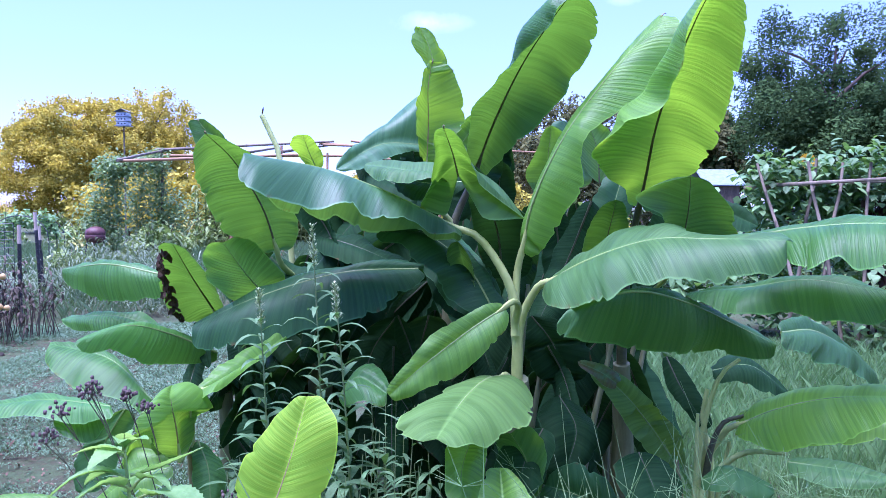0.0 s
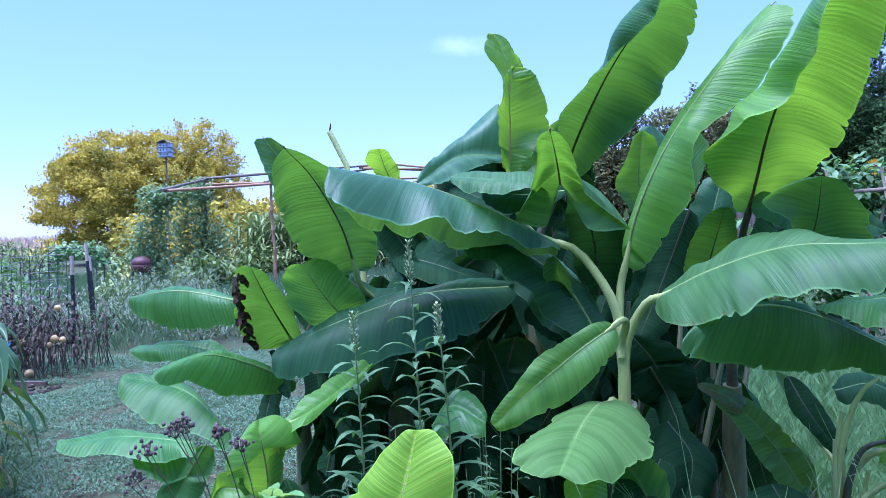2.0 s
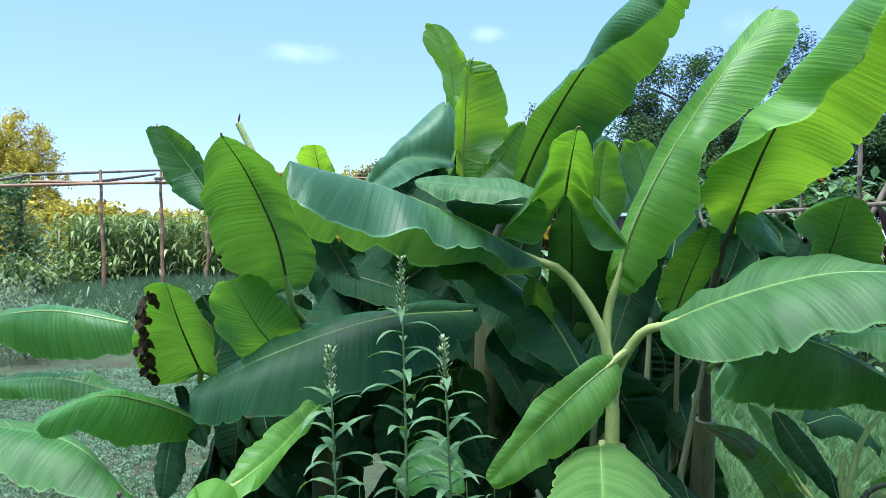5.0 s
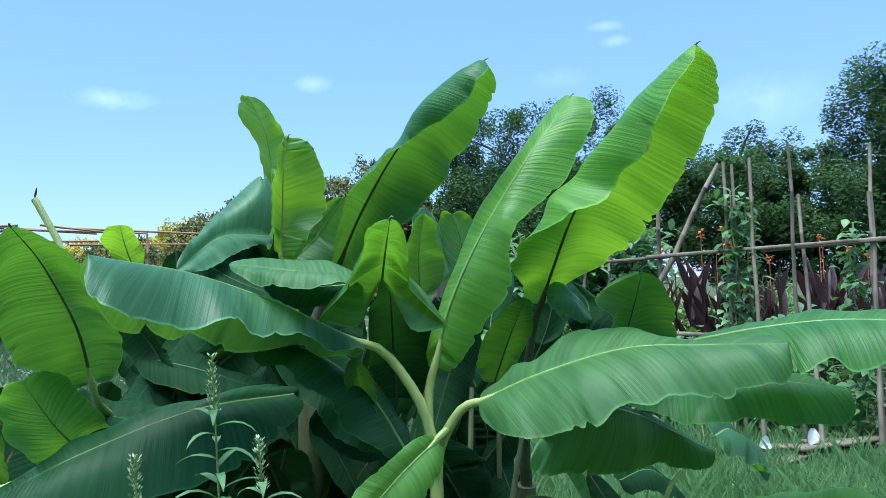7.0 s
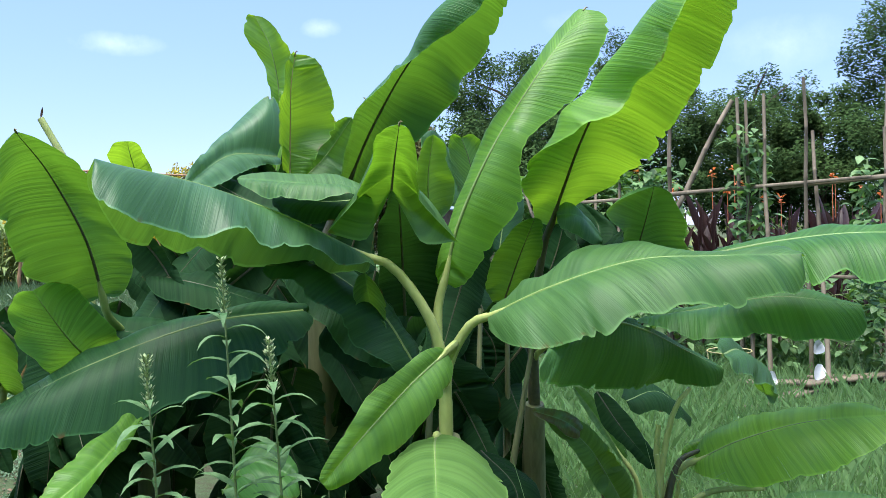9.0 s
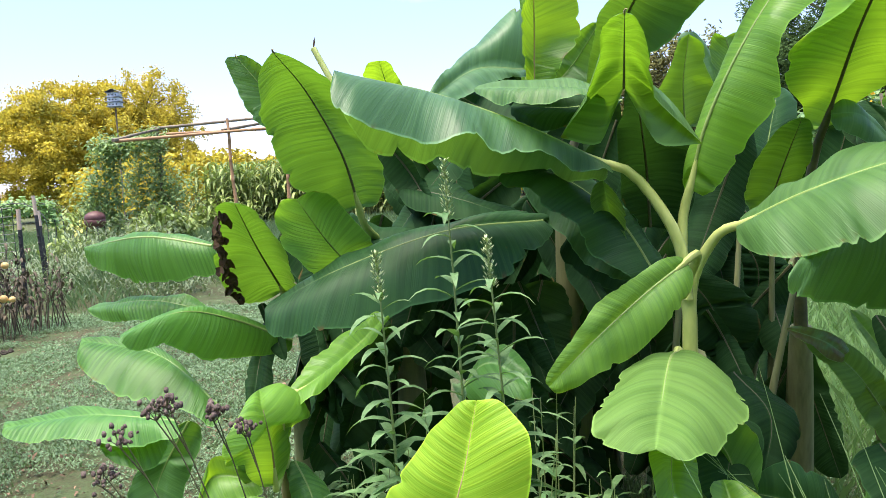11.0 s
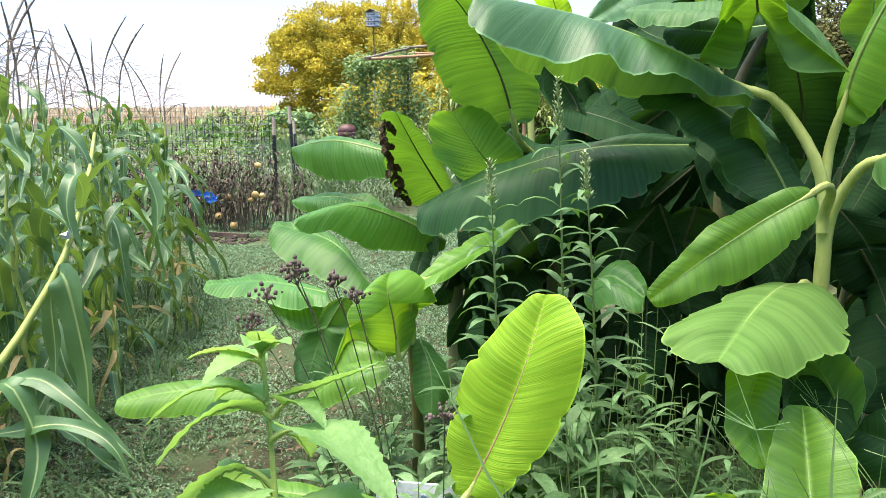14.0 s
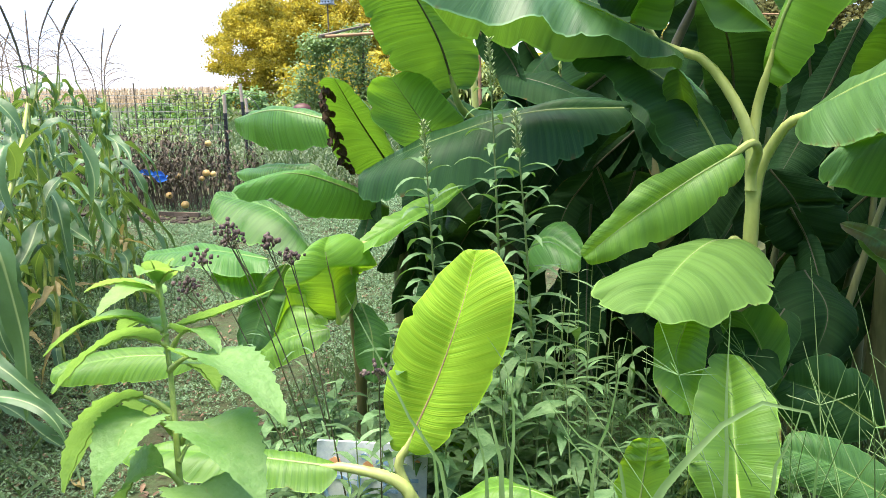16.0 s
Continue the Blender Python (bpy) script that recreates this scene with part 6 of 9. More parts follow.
banana_leaf('main', [(-0.91, 3.59, 0.77), (-0.84, 3.59, 0.7), (-0.74, 3.44, 0.62)],
            [(0.5, (-0.86, 3.54, 0.67))],
            [(0.5, (-0.79, 3.51, 0.71))], kind='dark', petiole=False, rib=M_RIB_DARK)
banana_leaf('main', [(-0.96, 3.8, 0.77), (-0.93, 3.8, 0.71), (-0.88, 3.65, 0.58)],
            [(0.5, (-0.94, 3.67, 0.68))],
            [(0.5, (-0.9, 3.78, 0.67))], kind='dark', petiole=False, rib=M_RIB_DARK)
banana_leaf('main', [(-0.73, 3.58, 0.66), (-0.69, 3.58, 0.56), (-0.64, 3.43, 0.41)],
            [(0.5, (-0.7, 3.46, 0.53))],
            [(0.5, (-0.69, 3.72, 0.48))], kind='dark', petiole=False, rib=M_RIB_DARK)
banana_leaf('main', [(-0.88, 3.64, 0.7), (-0.95, 3.64, 0.55), (-0.99, 3.49, 0.43)],
            [(0.5, (-0.96, 3.54, 0.58))],
            [(0.5, (-0.93, 3.67, 0.52))], kind='dark', petiole=False, rib=M_RIB_DARK)
banana_leaf('main', [(-1.12, 3.6, 0.98), (-1.09, 3.6, 0.9), (-1.02, 3.45, 0.8)],
            [(0.5, (-1.14, 3.69, 0.85))],
            [(0.5, (-1.04, 3.53, 0.89))], kind='dark', petiole=False, rib=M_RIB_DARK)
banana_leaf('main', [(-0.96, 3.79, 0.8), (-1.02, 3.79, 0.76), (-1.04, 3.64, 0.63)],
            [(0.5, (-1.05, 3.81, 0.7))],
            [(0.5, (-1.02, 3.86, 0.67))], kind='dark', petiole=False, rib=M_RIB_DARK)
banana_leaf('main', [(-0.99, 3.72, 0.7), (-0.94, 3.72, 0.62), (-0.86, 3.57, 0.53)],
            [(0.5, (-0.95, 3.65, 0.6))],
            [(0.5, (-0.88, 3.59, 0.64))], kind='dark', petiole=False, rib=M_RIB_DARK)
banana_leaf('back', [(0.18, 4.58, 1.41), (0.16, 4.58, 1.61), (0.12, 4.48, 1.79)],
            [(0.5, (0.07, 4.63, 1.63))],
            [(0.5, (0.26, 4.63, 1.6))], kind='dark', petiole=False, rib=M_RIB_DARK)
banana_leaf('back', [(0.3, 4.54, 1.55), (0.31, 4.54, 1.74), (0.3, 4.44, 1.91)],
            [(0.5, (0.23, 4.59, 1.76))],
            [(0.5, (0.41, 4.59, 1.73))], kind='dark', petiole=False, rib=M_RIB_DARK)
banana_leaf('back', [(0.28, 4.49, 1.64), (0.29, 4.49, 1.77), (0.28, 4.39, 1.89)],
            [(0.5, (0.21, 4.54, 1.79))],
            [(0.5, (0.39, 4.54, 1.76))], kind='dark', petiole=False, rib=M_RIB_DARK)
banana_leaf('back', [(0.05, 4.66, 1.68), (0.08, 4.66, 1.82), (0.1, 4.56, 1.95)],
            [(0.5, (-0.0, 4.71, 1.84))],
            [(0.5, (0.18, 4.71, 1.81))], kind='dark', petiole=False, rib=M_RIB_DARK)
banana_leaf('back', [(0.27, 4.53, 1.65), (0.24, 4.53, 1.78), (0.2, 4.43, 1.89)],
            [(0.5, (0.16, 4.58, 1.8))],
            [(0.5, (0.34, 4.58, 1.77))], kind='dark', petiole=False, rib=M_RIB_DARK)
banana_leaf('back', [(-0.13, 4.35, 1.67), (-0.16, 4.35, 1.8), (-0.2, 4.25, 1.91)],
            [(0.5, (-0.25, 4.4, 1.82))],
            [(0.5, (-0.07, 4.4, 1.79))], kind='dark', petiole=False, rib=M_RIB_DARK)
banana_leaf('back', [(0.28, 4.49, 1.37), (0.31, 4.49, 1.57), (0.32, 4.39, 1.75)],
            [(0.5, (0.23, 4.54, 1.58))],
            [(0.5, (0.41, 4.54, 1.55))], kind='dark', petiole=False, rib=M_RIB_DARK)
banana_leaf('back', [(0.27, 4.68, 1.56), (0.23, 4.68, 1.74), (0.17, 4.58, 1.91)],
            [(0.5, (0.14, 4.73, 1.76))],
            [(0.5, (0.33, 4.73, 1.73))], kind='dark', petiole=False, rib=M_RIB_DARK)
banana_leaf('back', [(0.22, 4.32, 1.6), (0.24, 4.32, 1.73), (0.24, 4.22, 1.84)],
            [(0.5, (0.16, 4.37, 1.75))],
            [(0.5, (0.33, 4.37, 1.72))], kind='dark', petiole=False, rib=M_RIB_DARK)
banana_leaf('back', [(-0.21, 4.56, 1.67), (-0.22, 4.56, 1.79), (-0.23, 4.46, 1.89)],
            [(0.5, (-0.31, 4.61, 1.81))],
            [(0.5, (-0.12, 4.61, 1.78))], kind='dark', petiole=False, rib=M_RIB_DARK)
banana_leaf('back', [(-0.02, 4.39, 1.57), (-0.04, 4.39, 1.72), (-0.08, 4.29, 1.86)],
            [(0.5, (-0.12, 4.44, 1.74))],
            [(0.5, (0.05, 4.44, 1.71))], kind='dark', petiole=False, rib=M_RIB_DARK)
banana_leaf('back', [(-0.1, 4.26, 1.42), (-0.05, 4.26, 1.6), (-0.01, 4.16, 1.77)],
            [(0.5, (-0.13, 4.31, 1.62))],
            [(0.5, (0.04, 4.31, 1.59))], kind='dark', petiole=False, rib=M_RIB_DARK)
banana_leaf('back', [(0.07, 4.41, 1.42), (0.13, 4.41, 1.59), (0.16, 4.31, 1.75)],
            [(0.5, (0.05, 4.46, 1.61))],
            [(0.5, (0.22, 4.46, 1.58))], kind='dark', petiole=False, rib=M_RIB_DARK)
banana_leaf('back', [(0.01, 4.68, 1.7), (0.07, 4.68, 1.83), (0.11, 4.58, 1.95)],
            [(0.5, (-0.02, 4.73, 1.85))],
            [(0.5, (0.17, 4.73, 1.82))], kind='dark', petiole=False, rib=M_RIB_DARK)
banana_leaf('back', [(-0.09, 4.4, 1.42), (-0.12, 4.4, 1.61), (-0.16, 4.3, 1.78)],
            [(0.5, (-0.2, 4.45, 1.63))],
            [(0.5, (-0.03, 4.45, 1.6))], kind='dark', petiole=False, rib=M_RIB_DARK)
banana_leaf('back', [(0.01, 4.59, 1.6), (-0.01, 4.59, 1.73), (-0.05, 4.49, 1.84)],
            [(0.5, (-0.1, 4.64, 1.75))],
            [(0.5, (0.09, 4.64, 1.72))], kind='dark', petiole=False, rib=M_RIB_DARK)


# leaf stalks fanning out of the small plant by the grass
for way, r0, m in (([(0.97, 3.02, 0.2), (0.965, 3.0, 0.42), (0.985, 3.0, 0.635), (1.045, 3.0, 0.852), (1.13, 3.02, 0.92)], 0.017, M_PETIOLE),
                   ([(1.0, 3.05, 0.2), (1.006, 3.03, 0.42), (1.007, 3.03, 0.613), (1.0, 3.04, 0.70), (1.02, 3.05, 0.80)], 0.019, M_PETIOLE),
                   ([(0.96, 2.97, 0.1), (0.958, 2.97, 0.394), (0.956, 2.97, 0.569), (0.962, 2.98, 0.722)], 0.014, M_PETIOLE),
                   ([(0.97, 2.98, 0.3), (0.985, 2.97, 0.44), (1.068, 2.95, 0.547), (1.13, 2.9, 0.60), (1.2, 2.75, 0.64)], 0.016, M_PETIOLE),
                   ([(1.0, 3.0, 0.45), (1.02, 3.0, 0.58), (1.065, 3.0, 0.68), (1.14, 2.99, 0.71)], 0.016, M_RIB_DARK)):
    pl, _ = spline(way, 12)
    settle(part("leaf_stalk", Build().tube(pl, [r0 * (1 - 0.045 * q) for q in range(13)], 8), m), plants["grass"])

# slim sheaths round the small plant by the grass
for dx, dy, lean, top in ((-0.05, 0.03, -0.10, 0.62), (0.04, 0.02, 0.08, 0.60), (0.01, -0.03, 0.03, 0.50), (0.07, -0.02, 0.16, 0.40), (-0.03, -0.02, -0.05, 0.55)):
    foot = Vector((0.98 + dx * 0.4, 3.03 + dy, -0.01))
    pl, _ = spline([foot, foot + Vector((dx + lean * 0.3, dy, top * 0.5)), foot + Vector((dx + lean, dy, top))], 10)
    settle(part("leaf_stalk", Build().tube(pl, [0.016 - 0.0009 * j for j in range(11)], 7), M_SUCKER if dx < 0 else M_PETIOLE), plants["grass"])

# leaf stalks that stand in the shade of the clump
for i in range(14):
    key = ("main", "right", "back", "left")[i % 4]
    foot = Vector(STEMS[key][0]) + Vector((U(-0.22, 0.22), U(0.05, 0.35), 0))
    head = foot + Vector((U(-0.3, 0.3), U(-0.05, 0.25), U(1.0, 1.3)))
    pl, _ = spline([foot, foot.lerp(head, 0.4) + Vector((0, 0, 0.08)), head], 10)
    settle(part("leaf_stalk", Build().tube(pl, [0.020 - 0.0011 * j for j in range(11)], 7), M_STEM), plants[key])

# ---- trees ----
def leaf_cloud(b, centre, radii, count, size, r, ragged=0.12, clumps=130, puff=1.0):
    """Small leaf clumps in an uneven crown of overlapping puffs."""
    puffs = []
    for _ in range(clumps):
        d = Vector((r.gauss(0, 1), r.gauss(0, 1), r.gauss(0, 1))).normalized()
        k = r.random() ** 0.45 * 0.88 * (1 + 0.22 * noise.noise(d * 2.2 + Vector((radii[0], centre[0], 0))))
        puffs.append((Vector((d.x * radii[0] * k, d.y * radii[1] * k, d.z * radii[2] * k)), r.uniform(0.09, 0.19) * puff))
    for _ in range(count):
        c, pr = r.choice(puffs)
        d = Vector((r.gauss(0, 1), r.gauss(0, 1), r.gauss(0, 1))).normalized() * (pr * r.random() ** 0.4 * (1.0 + ragged * r.random() ** 3))
        p = Vector(centre) + c + Vector((d.x * radii[0], d.y * radii[1], d.z * radii[2]))
        a = Vector((r.gauss(0, 1), r.gauss(0, 1), r.gauss(0, 1))).normalized()
        s2 = a.orthogonal().normalized() * size * r.uniform(0.5, 1.1)
        a = a * size * r.uniform(0.7, 1.6)
        o = len(b.v)
        b.v += [tuple(p - a * 0.5), tuple(p + s2 * 0.4), tuple(p + a * 0.5), tuple(p - s2 * 0.4)]
        b.f.append((o, o + 1, o + 2, o + 3))
        b.uv += [(0, 0)] * 4


def tree(at, height, spread, material, label, count=5000, size=0.28, low=0.18, seed=1, category="tree", airy=False):
    r = random.Random(seed)
    t = thing("tree", at, label, category)
    at = Vector(at)
    b = Build()
    trunk = [at + Vector((r.uniform(-0.02, 0.02) * height * k, r.uniform(-0.02, 0.02) * height * k, height * 0.8 * k - 0.1)) for k in (0, 0.2, 0.45, 0.7, 1.0)]
    b.tube(trunk, [height * q for q in (0.028, 0.022, 0.016, 0.010, 0.004)], 8)
    for i in range(11):
        k = r.uniform(0.25, 0.95)
        base = trunk[0].lerp(trunk[-1], k)
        a = r.uniform(0, 2 * math.pi)
        reach = spread * 0.5 * r.uniform(0.35, 0.62)
        tip = base + Vector((math.cos(a) * reach, math.sin(a) * reach, height * r.uniform(0.05, 0.2)))
        b.tube([base, base.lerp(tip, 0.5) + Vector((0, 0, 0.02 * height)), tip], [height * 0.009, height * 0.006, height * 0.002], 5)
    settle(part("trunk", b, M_BARK), t)
    c = Build()
    mid = at + Vector((0, 0, height * (low + (1 - low) * 0.5)))
    leaf_cloud(c, mid, (spread / 2, spread / 2, height * (1 - low) * 0.52), count, size, r, *((0.9, 420, 0.62) if airy else (0.12, 130, 1.0)))
    settle(part("crown", c, material, None), t)
    return t


tree((-20.6, 47, 0), 8.0, 11.8, M_GOLD, "broad tree with yellow-gold sunlit foliage", 120000, 0.145, 0.0, 3, airy=True)
tree((-17.7, 49, 0), 8.9, 7.5, M_GOLD, "slender tree with thin yellow-green foliage", 34000, 0.14, 0.0, 4, airy=True)
for (x, y, h, w, sd, n) in ((17.5, 36, 10.8, 10, 11, 15000), (22.5, 35, 10.5, 9, 12, 13000), (26.5, 31, 9.2, 8.5, 13, 11000), (29, 29, 8.0, 9, 14, 11000),
                            (29.0, 22.6, 12.2, 10, 15, 16000), (35, 20, 12.5, 10, 18, 10000),
                            (22, 42, 9.5, 10, 19, 9000), (31, 36, 9, 11, 22, 9000)):
    tree((x, y, 0), h, w, M_FOLIAGE, "dark green tree against the sky", int(n * 4.2), 0.15, 0.0, sd)
for (x, y, h, w, sd, n) in ((15.5, 47, 8.2, 9, 32, 8000), (19.5, 45, 8.8, 9, 33, 8000), (37, 28, 11, 10, 35, 8000)):
    tree((x, y, 0), h, w, M_FOLIAGE, "dark green tree on the far edge", int(n * 1.6), 0.25, 0.0, sd)
for (x, y, h, w, sd, n) in ((-13.5, 40, 3.4, 7, 41, 6000), (-10.8, 40, 3.4, 7, 45, 6000), (-16.5, 42, 3.2, 7, 46, 6000), (-5.5, 42, 3.1, 7, 47, 6000), (-8.0, 41, 3.0, 7, 42, 6000), (-3.0, 42, 2.8, 6, 43, 5000), (2.5, 44, 3.4, 6, 44, 5000)):
    tree((x, y, 0), h, w, M_GOLD, "low rounded tree with golden sunlit leaves", n, 0.22, 0.0, sd, airy=True)
for (x, y, h, w, sd, n, m) in ((8.0, 47, 8.2, 9, 16, 18000, M_OLIVE), (12.5, 44, 9.0, 8, 17, 18000, M_OLIVE), (5.2, 52, 7.0, 9, 31, 14000, M_OLIVE), (3.0, 62, 7.0, 8, 20, 12000, M_GOLD),
                               (-3.5, 66, 6.2, 10, 21, 12000, M_GOLD), (-0.5, 58, 5.4, 9, 34, 12000, M_OLIVE)):
    tree((x, y, 0), h, w, m, "far tree turning golden in the sun" if m is M_GOLD else "far tree with thin olive-brown foliage", n, 0.24, 0.0, sd, airy=True)

# dark trees out of view behind the path, added to block low sky light
for (x, y, h, w, sd) in ((-15, -9, 8.5, 9, 61), (-8, -11, 9.5, 9, 62), (-1, -12, 9.0, 9, 63), (6, -11.5, 9.5, 9, 64), (13, -9.5, 8.5, 9, 65)):
    tree((x, y, 0), h, w, M_FOLIAGE, "unseen dark green tree added to shade the garden", 7000, 0.5, 0.0, sd)

# ---- corn ----
def corn_leaf(base, way, length, width, kink, r):
    """A keeled leaf with ruffled edges that rises, breaks over at one place and hangs."""
    d, p, seg, rows = Vector(way).normalized(), Vector(base), 18, []
    ph, tw, hard = r.uniform(0, 6), r.uniform(-1.5, 1.5), r.uniform(0.5, 1.5)
    for i in range(seg + 1):
        s = i / seg
        side = d.cross(Vector((0, 0, 1)))
        side = side.normalized() if side.length > 0.05 else Vector((math.sin(ph), math.cos(ph), 0))
        side = Matrix.Rotation(tw * s * s, 3, d) @ side
        nrm = side.cross(d).normalized()
        w = width * 0.5 * min(1.0, 0.5 + 2.0 * s) * max(0.02, 1 - s ** 2.4) ** 0.9
        ruf = w * 0.34 * math.sin(19 * s + ph)
        keel = 0.25 + 0.5 * s
        rows.append([p + side * w * q + nrm * (abs(q) * w * keel + ruf * q * abs(q)) for q in (-1, -0.5, 0, 0.5, 1)])
        bend = 0.05 + hard * max(0.0, 1 - abs(s - kink) / 0.09)
        if d.z > -0.97:
            d = (d + Vector((0.10 * math.sin(7 * s + ph), 0.10 * math.cos(6 * s + ph), -bend))).normalized()
        p = p + d * length / seg
    return Build().grid(rows, [[(k / 4, i) for k in range(5)] for i in range(seg + 1)])


def corn_plant(seed, height):
    r = random.Random(seed)
    t = thing("corn_plant", (0, 0, 0), "slender corn plant with broken hanging leaves and grey-brown tassel", "corn plant", "corn rows")
    lean = Vector((r.uniform(-0.13, 0.13), r.uniform(-0.13, 0.13), 0))
    top_z = height * 0.84
    nodes, rad = [], []
    for i in range(12):
        k = i / 11
        p = lean * k * k * height + Vector((0.008 * (-1) ** i, 0.006 * (-1) ** i, top_z * k))
        w = 0.0105 - 0.0062 * k
        nodes += [p - Vector((0, 0, 0.006)), p, p + Vector((0, 0, 0.008))]
        rad += [w, w * 1.32, w * 0.95]
    part("stalk", Build().tube(nodes, rad, 7), M_STALK, t)
    for i in range(14):
        k = 0.06 + 0.064 * i
        p = lean * k * k * height + Vector((0, 0, top_z * k))
        a = (i % 2) * math.pi + r.uniform(-0.8, 0.8) + seed
        dry = i < 5 and r.random() < 0.3
        flag = i > 11
        d = Vector((math.cos(a), math.sin(a), r.uniform(1.6, 3.4) if flag else r.uniform(0.7, 1.9)))
        ln = r.uniform(0.20, 0.34) if flag else r.uniform(0.36, 0.62)
        b = corn_leaf(p, d, ln * (0.75 if dry else 1), r.uniform(0.025, 0.045) if dry else r.uniform(0.045, 0.088), r.uniform(0.15, 0.5) if flag else r.uniform(0.06, 0.32), r)
        part("leaf", b, M_CORNDRY if dry else M_CORN, t, "yellowed dry corn leaf" if dry else "")
    # pale sheaths that wrap the lower stalk
    for i in (2, 4, 6):
        p = nodes[3 * i + 1]
        part("sheath", Build().tube([p, p + Vector((0.002, 0.001, 0.06)), p + Vector((0.004, 0.003, 0.11))], [0.0130, 0.0122, 0.0100], 7, False), M_STALK, t)
    top = nodes[-1]
    b = Build()
    tilt = Vector((lean.x * 1.6 + r.uniform(-0.10, 0.10), lean.y * 1.6 + r.uniform(-0.10, 0.10), 0.40))
    spike = [top + Vector((tilt.x * q * q, tilt.y * q * q, tilt.z * q)) for q in (0, 0.3, 0.5, 0.7, 0.85, 1)]
    b.tube(spike, [0.0036, 0.0030, 0.0048, 0.0052, 0.0044, 0.0018], 6)
    for q in range(170):
        s = r.uniform(0.36, 1.0) * 5
        k = min(4, int(s))
        c = spike[k].lerp(spike[k + 1], s - k)
        b.blade(c, (r.gauss(0, 1), r.gauss(0, 1), 1.6), (0, 0, 1), 0.014, 0.006, 0.2, 1)
    for j in range(9):
        a = r.uniform(0, 6.28)
        s0 = top + Vector((tilt.x * 0.01 * j, tilt.y * 0.01 * j, 0.02 + 0.015 * j))
        o = Vector((math.cos(a), math.sin(a), 0))
        ln = r.uniform(0.16, 0.30)
        up = r.uniform(0.6, 1.1)
        pts = [s0 + (o * 0.85 * q + Vector((0, 0, up * q - (up * 0.85) * q * q))) * ln for q in (0, 0.2, 0.4, 0.6, 0.8, 1)]
        b.tube(pts, [0.0015, 0.0016, 0.0017, 0.0016, 0.0014, 0.0008], 3, False)
        for q in range(14):
            b.blade(pts[1 + q // 4].lerp(pts[min(5, 2 + q // 4)], r.random()), (r.gauss(0, 1), r.gauss(0, 1), -0.6), (0, 0, 1), 0.010, 0.0035, 0.2, 1)
    part("tassel", b, M_TASSEL, t, "dry grey-brown tassel")
    return t


corn_kinds = [corn_plant(s, h) for s, h in ((1, 1.66), (2, 1.78), (3, 1.54), (4, 1.70), (5, 1.60), (6, 1.74))]
spots = []
for row in range(9):
    for col in range(4):
        y = 2.75 + row * 0.36
        x = -2.25 - (y - 2.75) * 0.50 - col * 0.42
        spots.append((x + U(-0.14, 0.14), y + U(-0.14, 0.14)))
for i, (x, y) in enumerate(spots):
    m = pose(x, y, 0, U(-4, 4), U(-4, 4), U(0, 360))
    src = corn_kinds[i % 6]
    if i < 6:
        src.matrix_basis = m
    else:
        copy_thing(src, m)

# a corn stalk that leans out of the row, with broad hanging leaves
t = thing("corn_plant", (-2.329, 2.32, 0), "leaning pale green corn stalk with hanging leaves", "corn plant", "corn rows")
line, _ = spline([(-2.329, 2.32, 0), (-2.209, 2.45, 0.478), (-2.183, 2.60, 0.648), (-2.153, 2.75, 0.832), (-2.190, 2.90, 0.985), (-2.225, 3.00, 1.098), (-2.343, 3.20, 1.275)], 16)
settle(part("stalk", Build().tube(line, [0.018 - 0.0007 * i for i in range(17)], 8), M_STALK), t)
r = random.Random(5)
for k, way, ln, w, kink in ((11, (-0.6, 0.2, 0.8), 0.5, 0.07, 0.3), (13, (0.7, 0.1, 0.9), 0.6, 0.07, 0.35),
                            (5, (0.8, -0.2, 0.5), 0.6, 0.09, 0.2), (6, (-0.6, -0.5, 0.7), 0.6, 0.08, 0.25), (12, (0.8, -0.3, 1.2), 0.55, 0.065, 0.4), (14, (-0.5, 0.3, 1.5), 0.5, 0.06, 0.4)):
    settle(part("leaf", corn_leaf(line[k], way, ln, w, kink, r), M_CORN), t)
